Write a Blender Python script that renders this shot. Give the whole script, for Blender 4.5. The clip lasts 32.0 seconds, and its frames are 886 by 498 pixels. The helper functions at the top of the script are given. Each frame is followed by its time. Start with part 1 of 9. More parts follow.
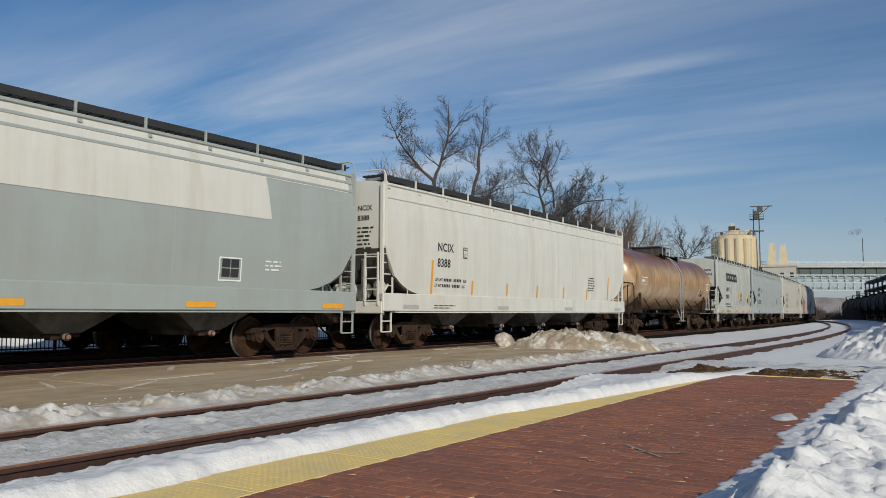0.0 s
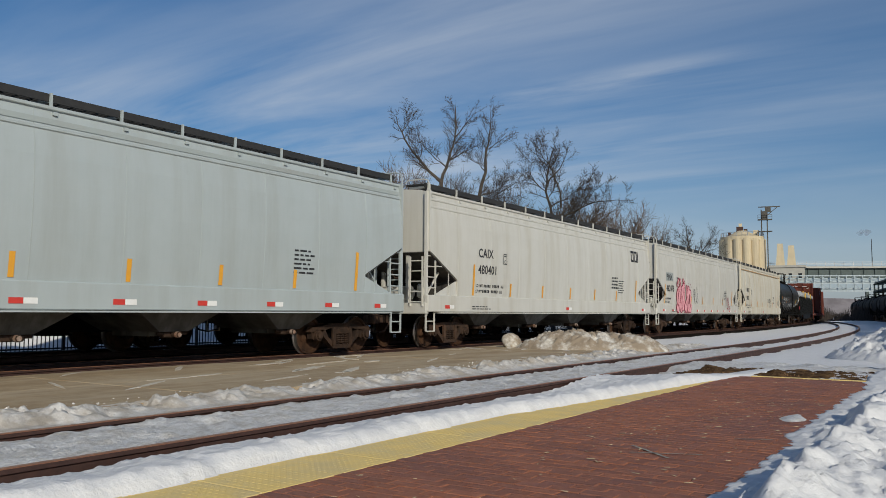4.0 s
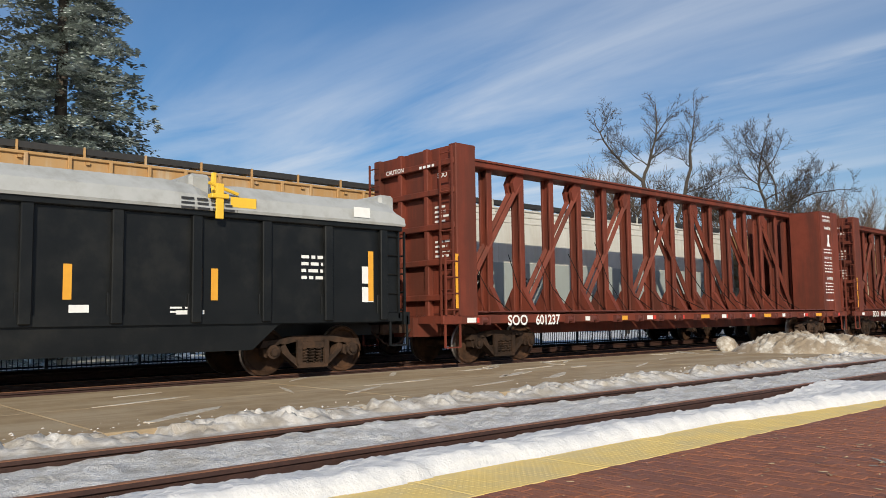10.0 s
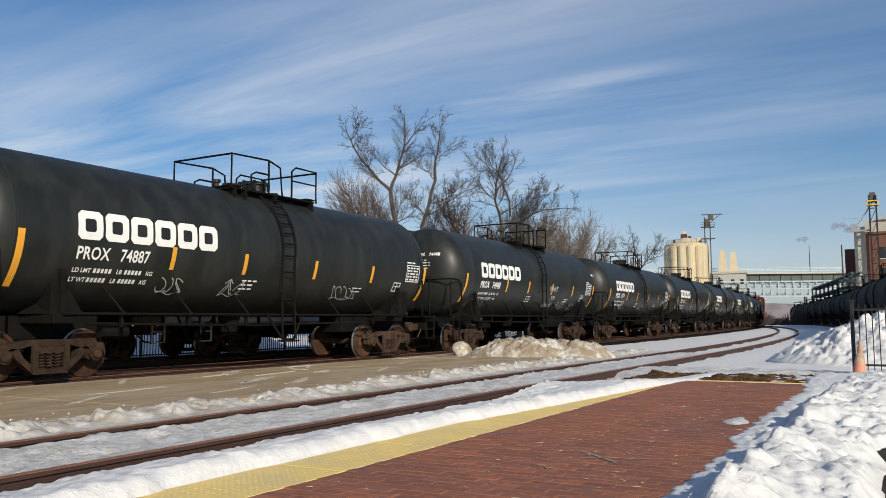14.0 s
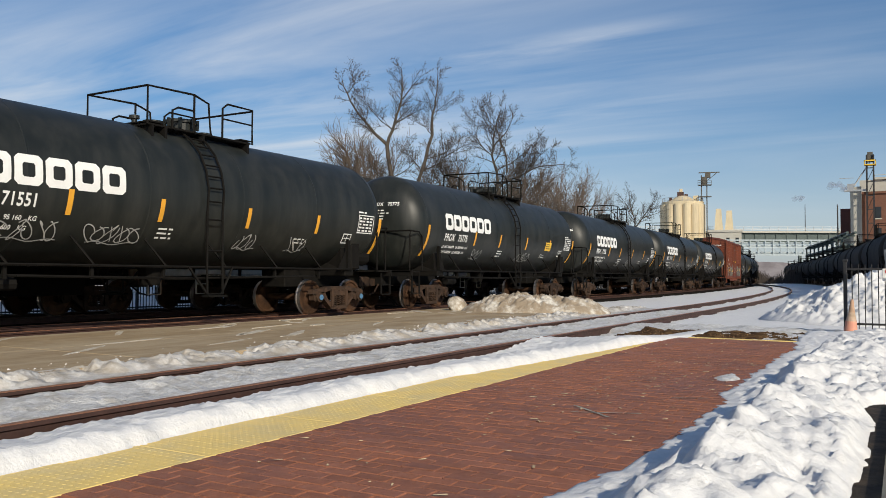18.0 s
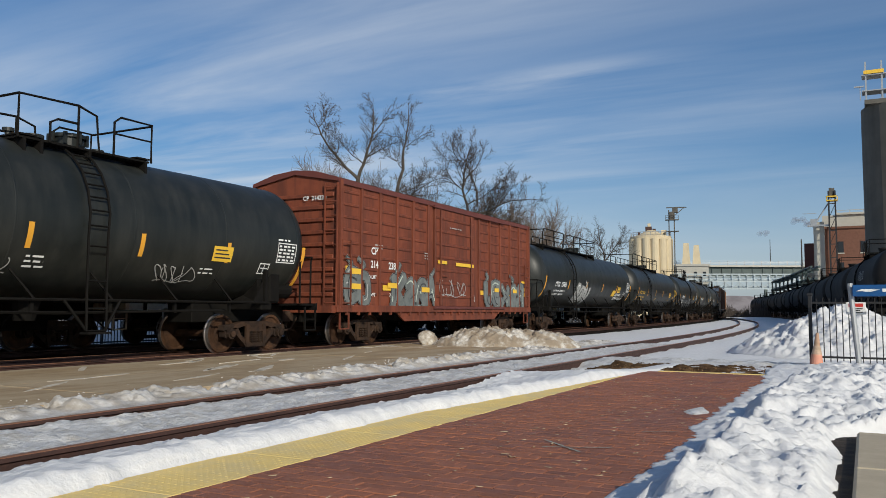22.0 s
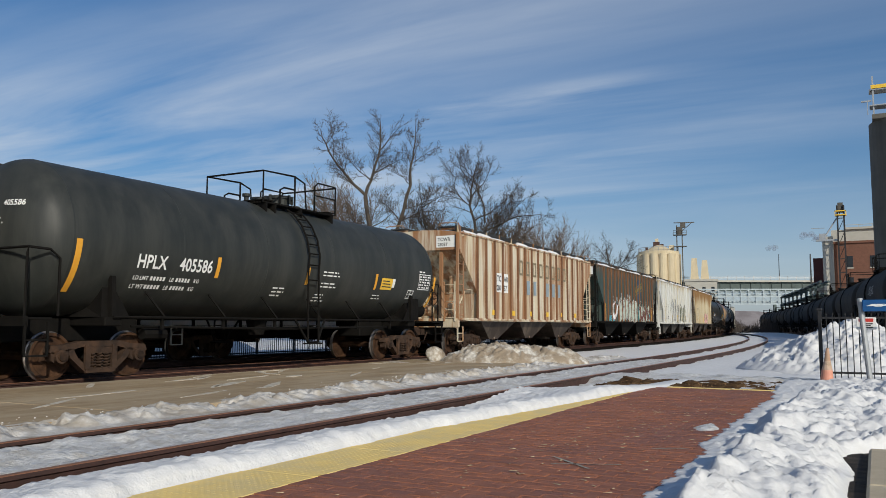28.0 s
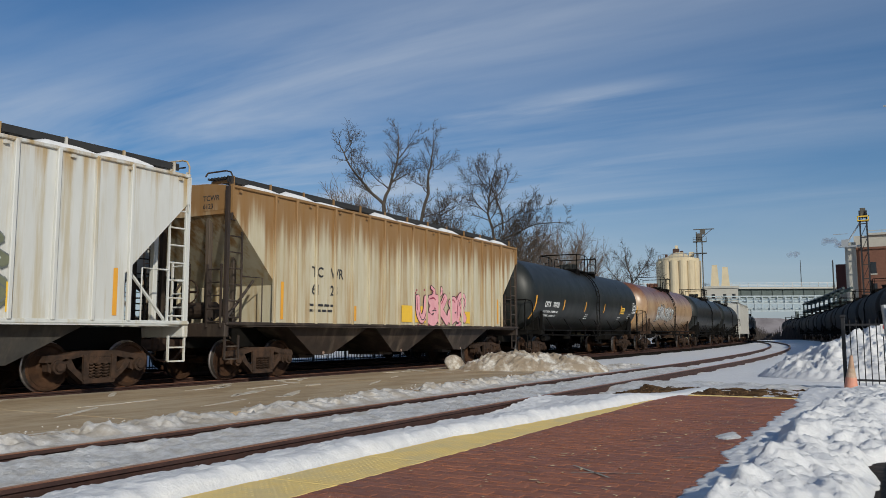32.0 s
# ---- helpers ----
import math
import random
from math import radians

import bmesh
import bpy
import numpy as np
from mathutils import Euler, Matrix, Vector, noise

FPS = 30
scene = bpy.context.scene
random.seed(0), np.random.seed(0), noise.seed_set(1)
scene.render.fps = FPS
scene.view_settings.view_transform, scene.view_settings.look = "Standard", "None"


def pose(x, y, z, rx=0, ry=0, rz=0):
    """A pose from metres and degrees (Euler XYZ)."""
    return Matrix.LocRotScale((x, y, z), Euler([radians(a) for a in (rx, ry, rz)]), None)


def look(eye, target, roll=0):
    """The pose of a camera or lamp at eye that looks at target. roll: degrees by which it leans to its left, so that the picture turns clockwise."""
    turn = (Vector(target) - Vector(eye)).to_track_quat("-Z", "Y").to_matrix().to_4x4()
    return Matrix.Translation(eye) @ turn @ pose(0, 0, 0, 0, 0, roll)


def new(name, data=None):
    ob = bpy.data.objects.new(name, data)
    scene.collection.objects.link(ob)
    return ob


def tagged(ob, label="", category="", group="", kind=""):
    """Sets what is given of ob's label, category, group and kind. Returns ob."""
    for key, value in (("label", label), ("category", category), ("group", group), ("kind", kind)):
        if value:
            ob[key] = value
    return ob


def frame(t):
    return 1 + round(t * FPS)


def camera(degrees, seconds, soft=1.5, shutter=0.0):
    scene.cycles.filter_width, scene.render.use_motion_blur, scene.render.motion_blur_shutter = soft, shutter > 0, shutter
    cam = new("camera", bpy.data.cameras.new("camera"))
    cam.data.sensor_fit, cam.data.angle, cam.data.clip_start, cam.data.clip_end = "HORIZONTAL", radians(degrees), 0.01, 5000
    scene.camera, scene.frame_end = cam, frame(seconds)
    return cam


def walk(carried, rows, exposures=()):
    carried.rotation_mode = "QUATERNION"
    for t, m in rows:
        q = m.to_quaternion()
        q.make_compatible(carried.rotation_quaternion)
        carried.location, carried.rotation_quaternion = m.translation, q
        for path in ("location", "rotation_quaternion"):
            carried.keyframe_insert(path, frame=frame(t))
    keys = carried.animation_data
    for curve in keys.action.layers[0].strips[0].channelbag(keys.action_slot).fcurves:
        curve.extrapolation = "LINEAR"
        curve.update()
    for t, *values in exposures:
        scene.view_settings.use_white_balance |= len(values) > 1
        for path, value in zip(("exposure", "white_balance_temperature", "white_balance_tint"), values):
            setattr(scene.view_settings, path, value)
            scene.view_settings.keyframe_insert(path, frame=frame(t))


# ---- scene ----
cam = camera(57.84, 32.0, soft=0.5)
# seconds, heading (left of the track's line), tilt, lean; the camera stands on the walkway
PATH = [
    (0.0, 33.20, 4.48, 0.23), (0.5, 33.24, 4.50, 0.17), (1.0, 33.28, 4.53, 0.15), (1.5, 33.36, 4.52, 0.15), (2.0, 33.42, 4.56, 0.15), (2.5, 33.48, 4.53, 0.15),
    (3.0, 33.55, 4.56, 0.20), (3.5, 33.63, 4.54, 0.25), (5.5, 33.89, 4.54, 0.31), (6.0, 33.97, 4.60, 0.33), (6.5, 34.07, 4.65, 0.23), (7.0, 34.17, 4.66, 0.15),
    (7.5, 34.19, 4.69, 0.00), (8.0, 34.41, 4.70, -0.23), (8.5, 35.88, 4.63, -0.52), (9.0, 44.55, 4.83, -0.90), (9.5, 48.23, 4.90, -0.80), (10.0, 48.18, 4.96, -0.81),
    (10.5, 47.91, 5.02, -0.44), (11.0, 44.11, 5.05, -0.25), (11.5, 39.28, 5.12, -0.08), (12.0, 36.02, 5.18, -0.11), (12.5, 33.36, 5.22, -0.20), (13.0, 31.93, 5.24, 0.03),
    (13.5, 31.01, 5.26, 0.10), (14.0, 30.16, 5.12, -0.34), (14.5, 29.58, 3.57, -0.36), (15.0, 29.52, 1.77, 0.04), (15.5, 29.60, 1.59, 0.21), (17.5, 29.80, 1.90, 0.19),
    (18.0, 29.84, 1.93, 0.24), (18.5, 29.87, 1.98, 0.26), (19.0, 29.93, 2.06, 0.44), (19.5, 29.73, 2.43, 0.95), (20.0, 29.59, 2.53, 0.83), (20.5, 29.38, 2.72, 0.66),
    (21.0, 28.12, 2.67, 0.44), (21.5, 28.14, 2.74, 0.19), (22.0, 27.75, 4.36, 0.18), (22.5, 27.84, 4.94, 0.02), (23.0, 27.89, 4.99, -0.10), (23.5, 27.93, 5.04, -0.23),
    (24.0, 28.04, 5.06, -0.29), (24.5, 28.05, 5.07, -0.22), (25.0, 28.11, 5.14, -0.16), (25.5, 28.15, 5.18, -0.12), (27.5, 28.21, 5.26, 0.14), (28.0, 28.29, 5.49, 0.06),
    (28.5, 28.50, 5.51, 0.02), (29.0, 28.78, 5.62, -0.15), (29.5, 29.14, 5.72, -0.22), (30.0, 30.17, 5.80, -0.19), (30.5, 29.87, 5.90, -0.17), (31.0, 29.70, 5.94, -0.21),
    (31.5, 29.65, 6.03, -0.20), (32.0, 29.62, 6.08, -0.14),
]
EYE = (0.0, 0.0, 1.03)
walk(cam, [(t, pose(*EYE, 90 + tilt, -lean, yaw)) for t, yaw, tilt, lean in PATH],
     exposures=((0, -0.46, 6200, 9), (2, -0.55, 6150, 9), (8, -0.58, 6150, 9), (8.7, -0.36, 6350, 9), (9.3, -0.12, 6450, 10), (11, -0.09, 6450, 10), (14, -0.11, 6450, 10), (15, -0.12, 6500, 10), (20.5, -0.13, 6450, 10),
                (21.5, -0.2, 6250, 9), (22.3, -0.36, 6150, 9), (30, -0.37, 6150, 9), (31, -0.4, 6100, 9), (32, -0.54, 6050, 9)))

# ---- sky, sun and exposure ----
SUN_AZ, SUN_EL = 128.0, 26.0      # compass degrees from +y towards +x, degrees up
world = bpy.data.worlds.new("winter_sky")
scene.world = world
world.use_nodes = True
wn, wl = world.node_tree.nodes, world.node_tree.links
wn.clear()


def wnode(kind, **k):
    n = wn.new(kind)
    for a, b in k.items():
        n.inputs[a].default_value = b
    return n


sky = wn.new("ShaderNodeTexSky")
sky.sky_type, sky.sun_disc = "NISHITA", False
sky.sun_elevation, sky.sun_rotation = radians(SUN_EL), radians(SUN_AZ)
sky.altitude, sky.air_density, sky.dust_density, sky.ozone_density = 200, 1.0, 1.2, 4.0
coord = wn.new("ShaderNodeTexCoord")
# thin cirrus: streaks drawn out on a flat layer high above
sep = wn.new("ShaderNodeSeparateXYZ")
wl.new(coord.outputs["Generated"], sep.inputs[0])
zmax = wn.new("ShaderNodeMath"); zmax.operation = "MAXIMUM"; zmax.inputs[1].default_value = 0.14
wl.new(sep.outputs["Z"], zmax.inputs[0])
flat = wn.new("ShaderNodeVectorMath"); flat.operation = "DIVIDE"
comb = wn.new("ShaderNodeCombineXYZ")
for i in range(3):
    wl.new(zmax.outputs[0], comb.inputs[i])
wl.new(coord.outputs["Generated"], flat.inputs[0]); wl.new(comb.outputs[0], flat.inputs[1])
turn = wn.new("ShaderNodeMapping")
turn.vector_type = "TEXTURE"
turn.inputs["Rotation"].default_value = (0, 0, radians(178))
turn.inputs["Scale"].default_value = (6.5, 1.9, 1)
turn.inputs["Location"].default_value = (0.3, 0.2, 0)
wl.new(flat.outputs[0], turn.inputs[0])
cloud = wnode("ShaderNodeTexNoise", Scale=1.5, Detail=6.0, Roughness=0.55, Distortion=0.5)
wl.new(turn.outputs[0], cloud.inputs["Vector"])
broad = wnode("ShaderNodeTexNoise", Scale=0.55, Detail=3.0, Roughness=0.5)
wl.new(turn.outputs[0], broad.inputs["Vector"])
cmul = wn.new("ShaderNodeMath"); cmul.operation = "MULTIPLY"
wl.new(cloud.outputs[0], cmul.inputs[0]); wl.new(broad.outputs[0], cmul.inputs[1])
cramp = wn.new("ShaderNodeMapRange")
cramp.inputs["From Min"].default_value, cramp.inputs["From Max"].default_value = 0.17, 0.5
cramp.inputs["To Min"].default_value, cramp.inputs["To Max"].default_value = 0.07, 0.37
cramp.interpolation_type = "SMOOTHSTEP"
wl.new(cmul.outputs[0], cramp.inputs[0])
cmix = wn.new("ShaderNodeMix"); cmix.data_type = "RGBA"
cmix.inputs["B"].default_value = (9.2, 9.7, 10.3, 1)
deep = wnode("ShaderNodeHueSaturation", Saturation=1.3, Value=1.2)
wl.new(sky.outputs[0], deep.inputs["Color"])
# brighter wisps: place on the layer, length, width, weight
veil = cramp.outputs[0]
fine = wnode("ShaderNodeTexNoise", Scale=2.6, Detail=7.0, Roughness=0.56, Distortion=0.6)
wl.new(turn.outputs[0], fine.inputs["Vector"])
fstep = wn.new("ShaderNodeMapRange")
fstep.inputs["From Min"].default_value, fstep.inputs["From Max"].default_value = 0.36, 0.72
wl.new(fine.outputs[0], fstep.inputs[0])
for wx, wy, wlong, wwide, weight in ((-1.1, 3.2, 0.75, 0.2, 0.6), (-1.62, 3.25, 1.0, 0.24, 0.45), (-2.5, 2.3, 2.4, 1.0, 0.3), (-1.84, 5.7, 1.6, 0.3, 0.3), (-3.6, 1.7, 1.6, 0.9, 0.3), (-1.6, 2.4, 2.0, 0.7, 0.2), (-3.6, 4.4, 3.6, 2.2, 0.75), (-5.6, 3.0, 3.4, 2.2, 0.7)):
    wisp = wn.new("ShaderNodeMapping"); wisp.vector_type = "TEXTURE"
    wisp.inputs["Location"].default_value = (wx, wy, 1)
    wisp.inputs["Rotation"].default_value = (0, 0, radians(178))
    wisp.inputs["Scale"].default_value = (wlong, wwide, 1)
    wl.new(flat.outputs[0], wisp.inputs[0])
    ball = wn.new("ShaderNodeTexGradient"); ball.gradient_type = "SPHERICAL"
    wl.new(wisp.outputs[0], ball.inputs[0])
    both = wn.new("ShaderNodeMath"); both.operation = "MULTIPLY"
    wl.new(ball.outputs[1], both.inputs[0]); wl.new(fstep.outputs[0], both.inputs[1])
    more = wn.new("ShaderNodeMath"); more.operation = "MULTIPLY_ADD"; more.inputs[1].default_value = weight
    wl.new(both.outputs[0], more.inputs[0]); wl.new(veil, more.inputs[2])
    veil = more.outputs[0]
wl.new(veil, cmix.inputs["Factor"]); wl.new(deep.outputs[0], cmix.inputs["A"])
# pale haze low over the horizon
low = wn.new("ShaderNodeMapRange"); low.interpolation_type = "SMOOTHERSTEP"
for key, v in (("From Min", 0.27), ("From Max", 0.0), ("To Min", 0.0), ("To Max", 0.42)):
    low.inputs[key].default_value = v
wl.new(sep.outputs["Z"], low.inputs[0])
hmix = wn.new("ShaderNodeMix"); hmix.data_type = "RGBA"
hmix.inputs["B"].default_value = (7.6, 8.3, 9.3, 1)
wl.new(low.outputs[0], hmix.inputs["Factor"]); wl.new(cmix.outputs["Result"], hmix.inputs["A"])
bg = wnode("ShaderNodeBackground", Strength=0.085)
wl.new(hmix.outputs["Result"], bg.inputs["Color"])
wout = wn.new("ShaderNodeOutputWorld")
wl.new(bg.outputs[0], wout.inputs["Surface"])

sun_data = bpy.data.lights.new("sun", "SUN")
sun_data.energy, sun_data.angle, sun_data.color = 4.5, radians(0.55), (1.0, 0.905, 0.74)
sun = new("sun", sun_data)
to_sun = Vector((math.sin(radians(SUN_AZ)) * math.cos(radians(SUN_EL)), math.cos(radians(SUN_AZ)) * math.cos(radians(SUN_EL)), math.sin(radians(SUN_EL))))
sun.matrix_world = look(to_sun * 60, (0, 0, 0))


# ---- materials ----
def surf(name, base, second=None, scale=6.0, amount=0.5, rough=0.6, metal=0.0, bump=0.0, bump_scale=40.0,
         dirt=None, dirt_scale=1.0, dirt_amount=0.0, stretch=(1, 1, 1), dirt_stretch=(1, 1, 1), vary=0.0, island=0.0, coat=0.0, edge=0.12, spec=0.5, crown=None):
    """Paint, stone, snow, metal: a base with fine grain, a second colour in patches or streaks, relief, and small differences from piece to piece."""
    m = bpy.data.materials.new(name)
    m.use_nodes = True
    n, l = m.node_tree.nodes, m.node_tree.links
    p = n["Principled BSDF"]
    p.inputs["Roughness"].default_value, p.inputs["Metallic"].default_value = rough, metal
    p.inputs["Coat Weight"].default_value = coat
    p.inputs["Specular IOR Level"].default_value = spec
    tc, info = n.new("ShaderNodeTexCoord"), n.new("ShaderNodeObjectInfo")
    shift = n.new("ShaderNodeVectorMath"); shift.operation = "MULTIPLY_ADD"
    shift.inputs[1].default_value = (1, 1, 1)
    rnd = n.new("ShaderNodeVectorMath"); rnd.operation = "SCALE"
    rnd.inputs[0].default_value = (17, 31, 0)
    l.new(info.outputs["Random"], rnd.inputs["Scale"])
    l.new(tc.outputs["Object"], shift.inputs[0]); l.new(rnd.outputs[0], shift.inputs[2])

    def grain(sc, st, detail=6.0, roughness=0.6):
        mp = n.new("ShaderNodeMapping"); mp.inputs["Scale"].default_value = st
        l.new(shift.outputs[0], mp.inputs[0])
        t = n.new("ShaderNodeTexNoise")
        t.inputs["Scale"].default_value, t.inputs["Detail"].default_value, t.inputs["Roughness"].default_value = sc, detail, roughness
        l.new(mp.outputs[0], t.inputs["Vector"])
        return t

    def blend(fac, a, b):
        x = n.new("ShaderNodeMix"); x.data_type = "RGBA"
        l.new(fac, x.inputs["Factor"])
        for key, v in (("A", a), ("B", b)):
            if isinstance(v, tuple):
                x.inputs[key].default_value = (*v, 1)
            else:
                l.new(v, x.inputs[key])
        return x.outputs["Result"]

    def step(v, lo, hi, top):
        r = n.new("ShaderNodeMapRange"); r.interpolation_type = "SMOOTHSTEP"
        for key, x in (("From Min", lo), ("From Max", hi), ("To Max", top)):
            r.inputs[key].default_value = x
        l.new(v, r.inputs[0])
        return r.outputs[0]

    second = second or tuple(c * 0.8 for c in base)
    g = grain(scale, stretch)
    col = blend(step(g.outputs[0], 0.32, 0.7, amount), base, second)
    if dirt:
        d = grain(dirt_scale, dirt_stretch, 8.0, 0.65)
        mid = 0.62 - 0.35 * dirt_amount
        col = blend(step(d.outputs[0], mid - edge, mid + edge, min(1.0, 0.5 + dirt_amount)), col, dirt)
    if crown:      # rust bloom that has crept down from the top: height where it ends, its colour
        sp = n.new("ShaderNodeSeparateXYZ"); l.new(tc.outputs["Object"], sp.inputs[0])
        ragged = n.new("ShaderNodeMath"); ragged.operation = "MULTIPLY_ADD"; ragged.inputs[1].default_value = 1.6 if len(crown) < 3 else 3.0
        l.new((grain(1.1, (1, 1, 0.4)) if len(crown) < 3 else grain(crown[2], (1, 1, 0.05))).outputs[0], ragged.inputs[0]); l.new(sp.outputs["Z"], ragged.inputs[2])
        col = blend(step(ragged.outputs[0], crown[0] + 0.3, crown[0] + 1.3, 0.9), col, crown[1])
    if vary or island:
        hsv = n.new("ShaderNodeHueSaturation")
        l.new(col, hsv.inputs["Color"])
        src = info.outputs["Random"]
        if island:
            src = n.new("ShaderNodeNewGeometry").outputs["Random Per Island"]
        r = n.new("ShaderNodeMapRange")
        r.inputs["To Min"].default_value, r.inputs["To Max"].default_value = 1 - (vary or island), 1 + (vary or island)
        l.new(src, r.inputs[0]); l.new(r.outputs[0], hsv.inputs["Value"])
        col = hsv.outputs["Color"]
    l.new(col, p.inputs["Base Color"])
    if bump:
        b = n.new("ShaderNodeBump"); b.inputs["Strength"].default_value = min(1.0, bump); b.inputs["Distance"].default_value = 0.02
        bg_ = grain(bump_scale, (1, 1, 1), 5.0)
        l.new(bg_.outputs[0], b.inputs["Height"]); l.new(b.outputs[0], p.inputs["Normal"])
    rr = n.new("ShaderNodeMapRange")
    rr.inputs["To Min"].default_value, rr.inputs["To Max"].default_value = max(0.05, rough - 0.1), min(1, rough + 0.12)
    l.new(g.outputs[0], rr.inputs[0]); l.new(rr.outputs[0], p.inputs["Roughness"])
    return m


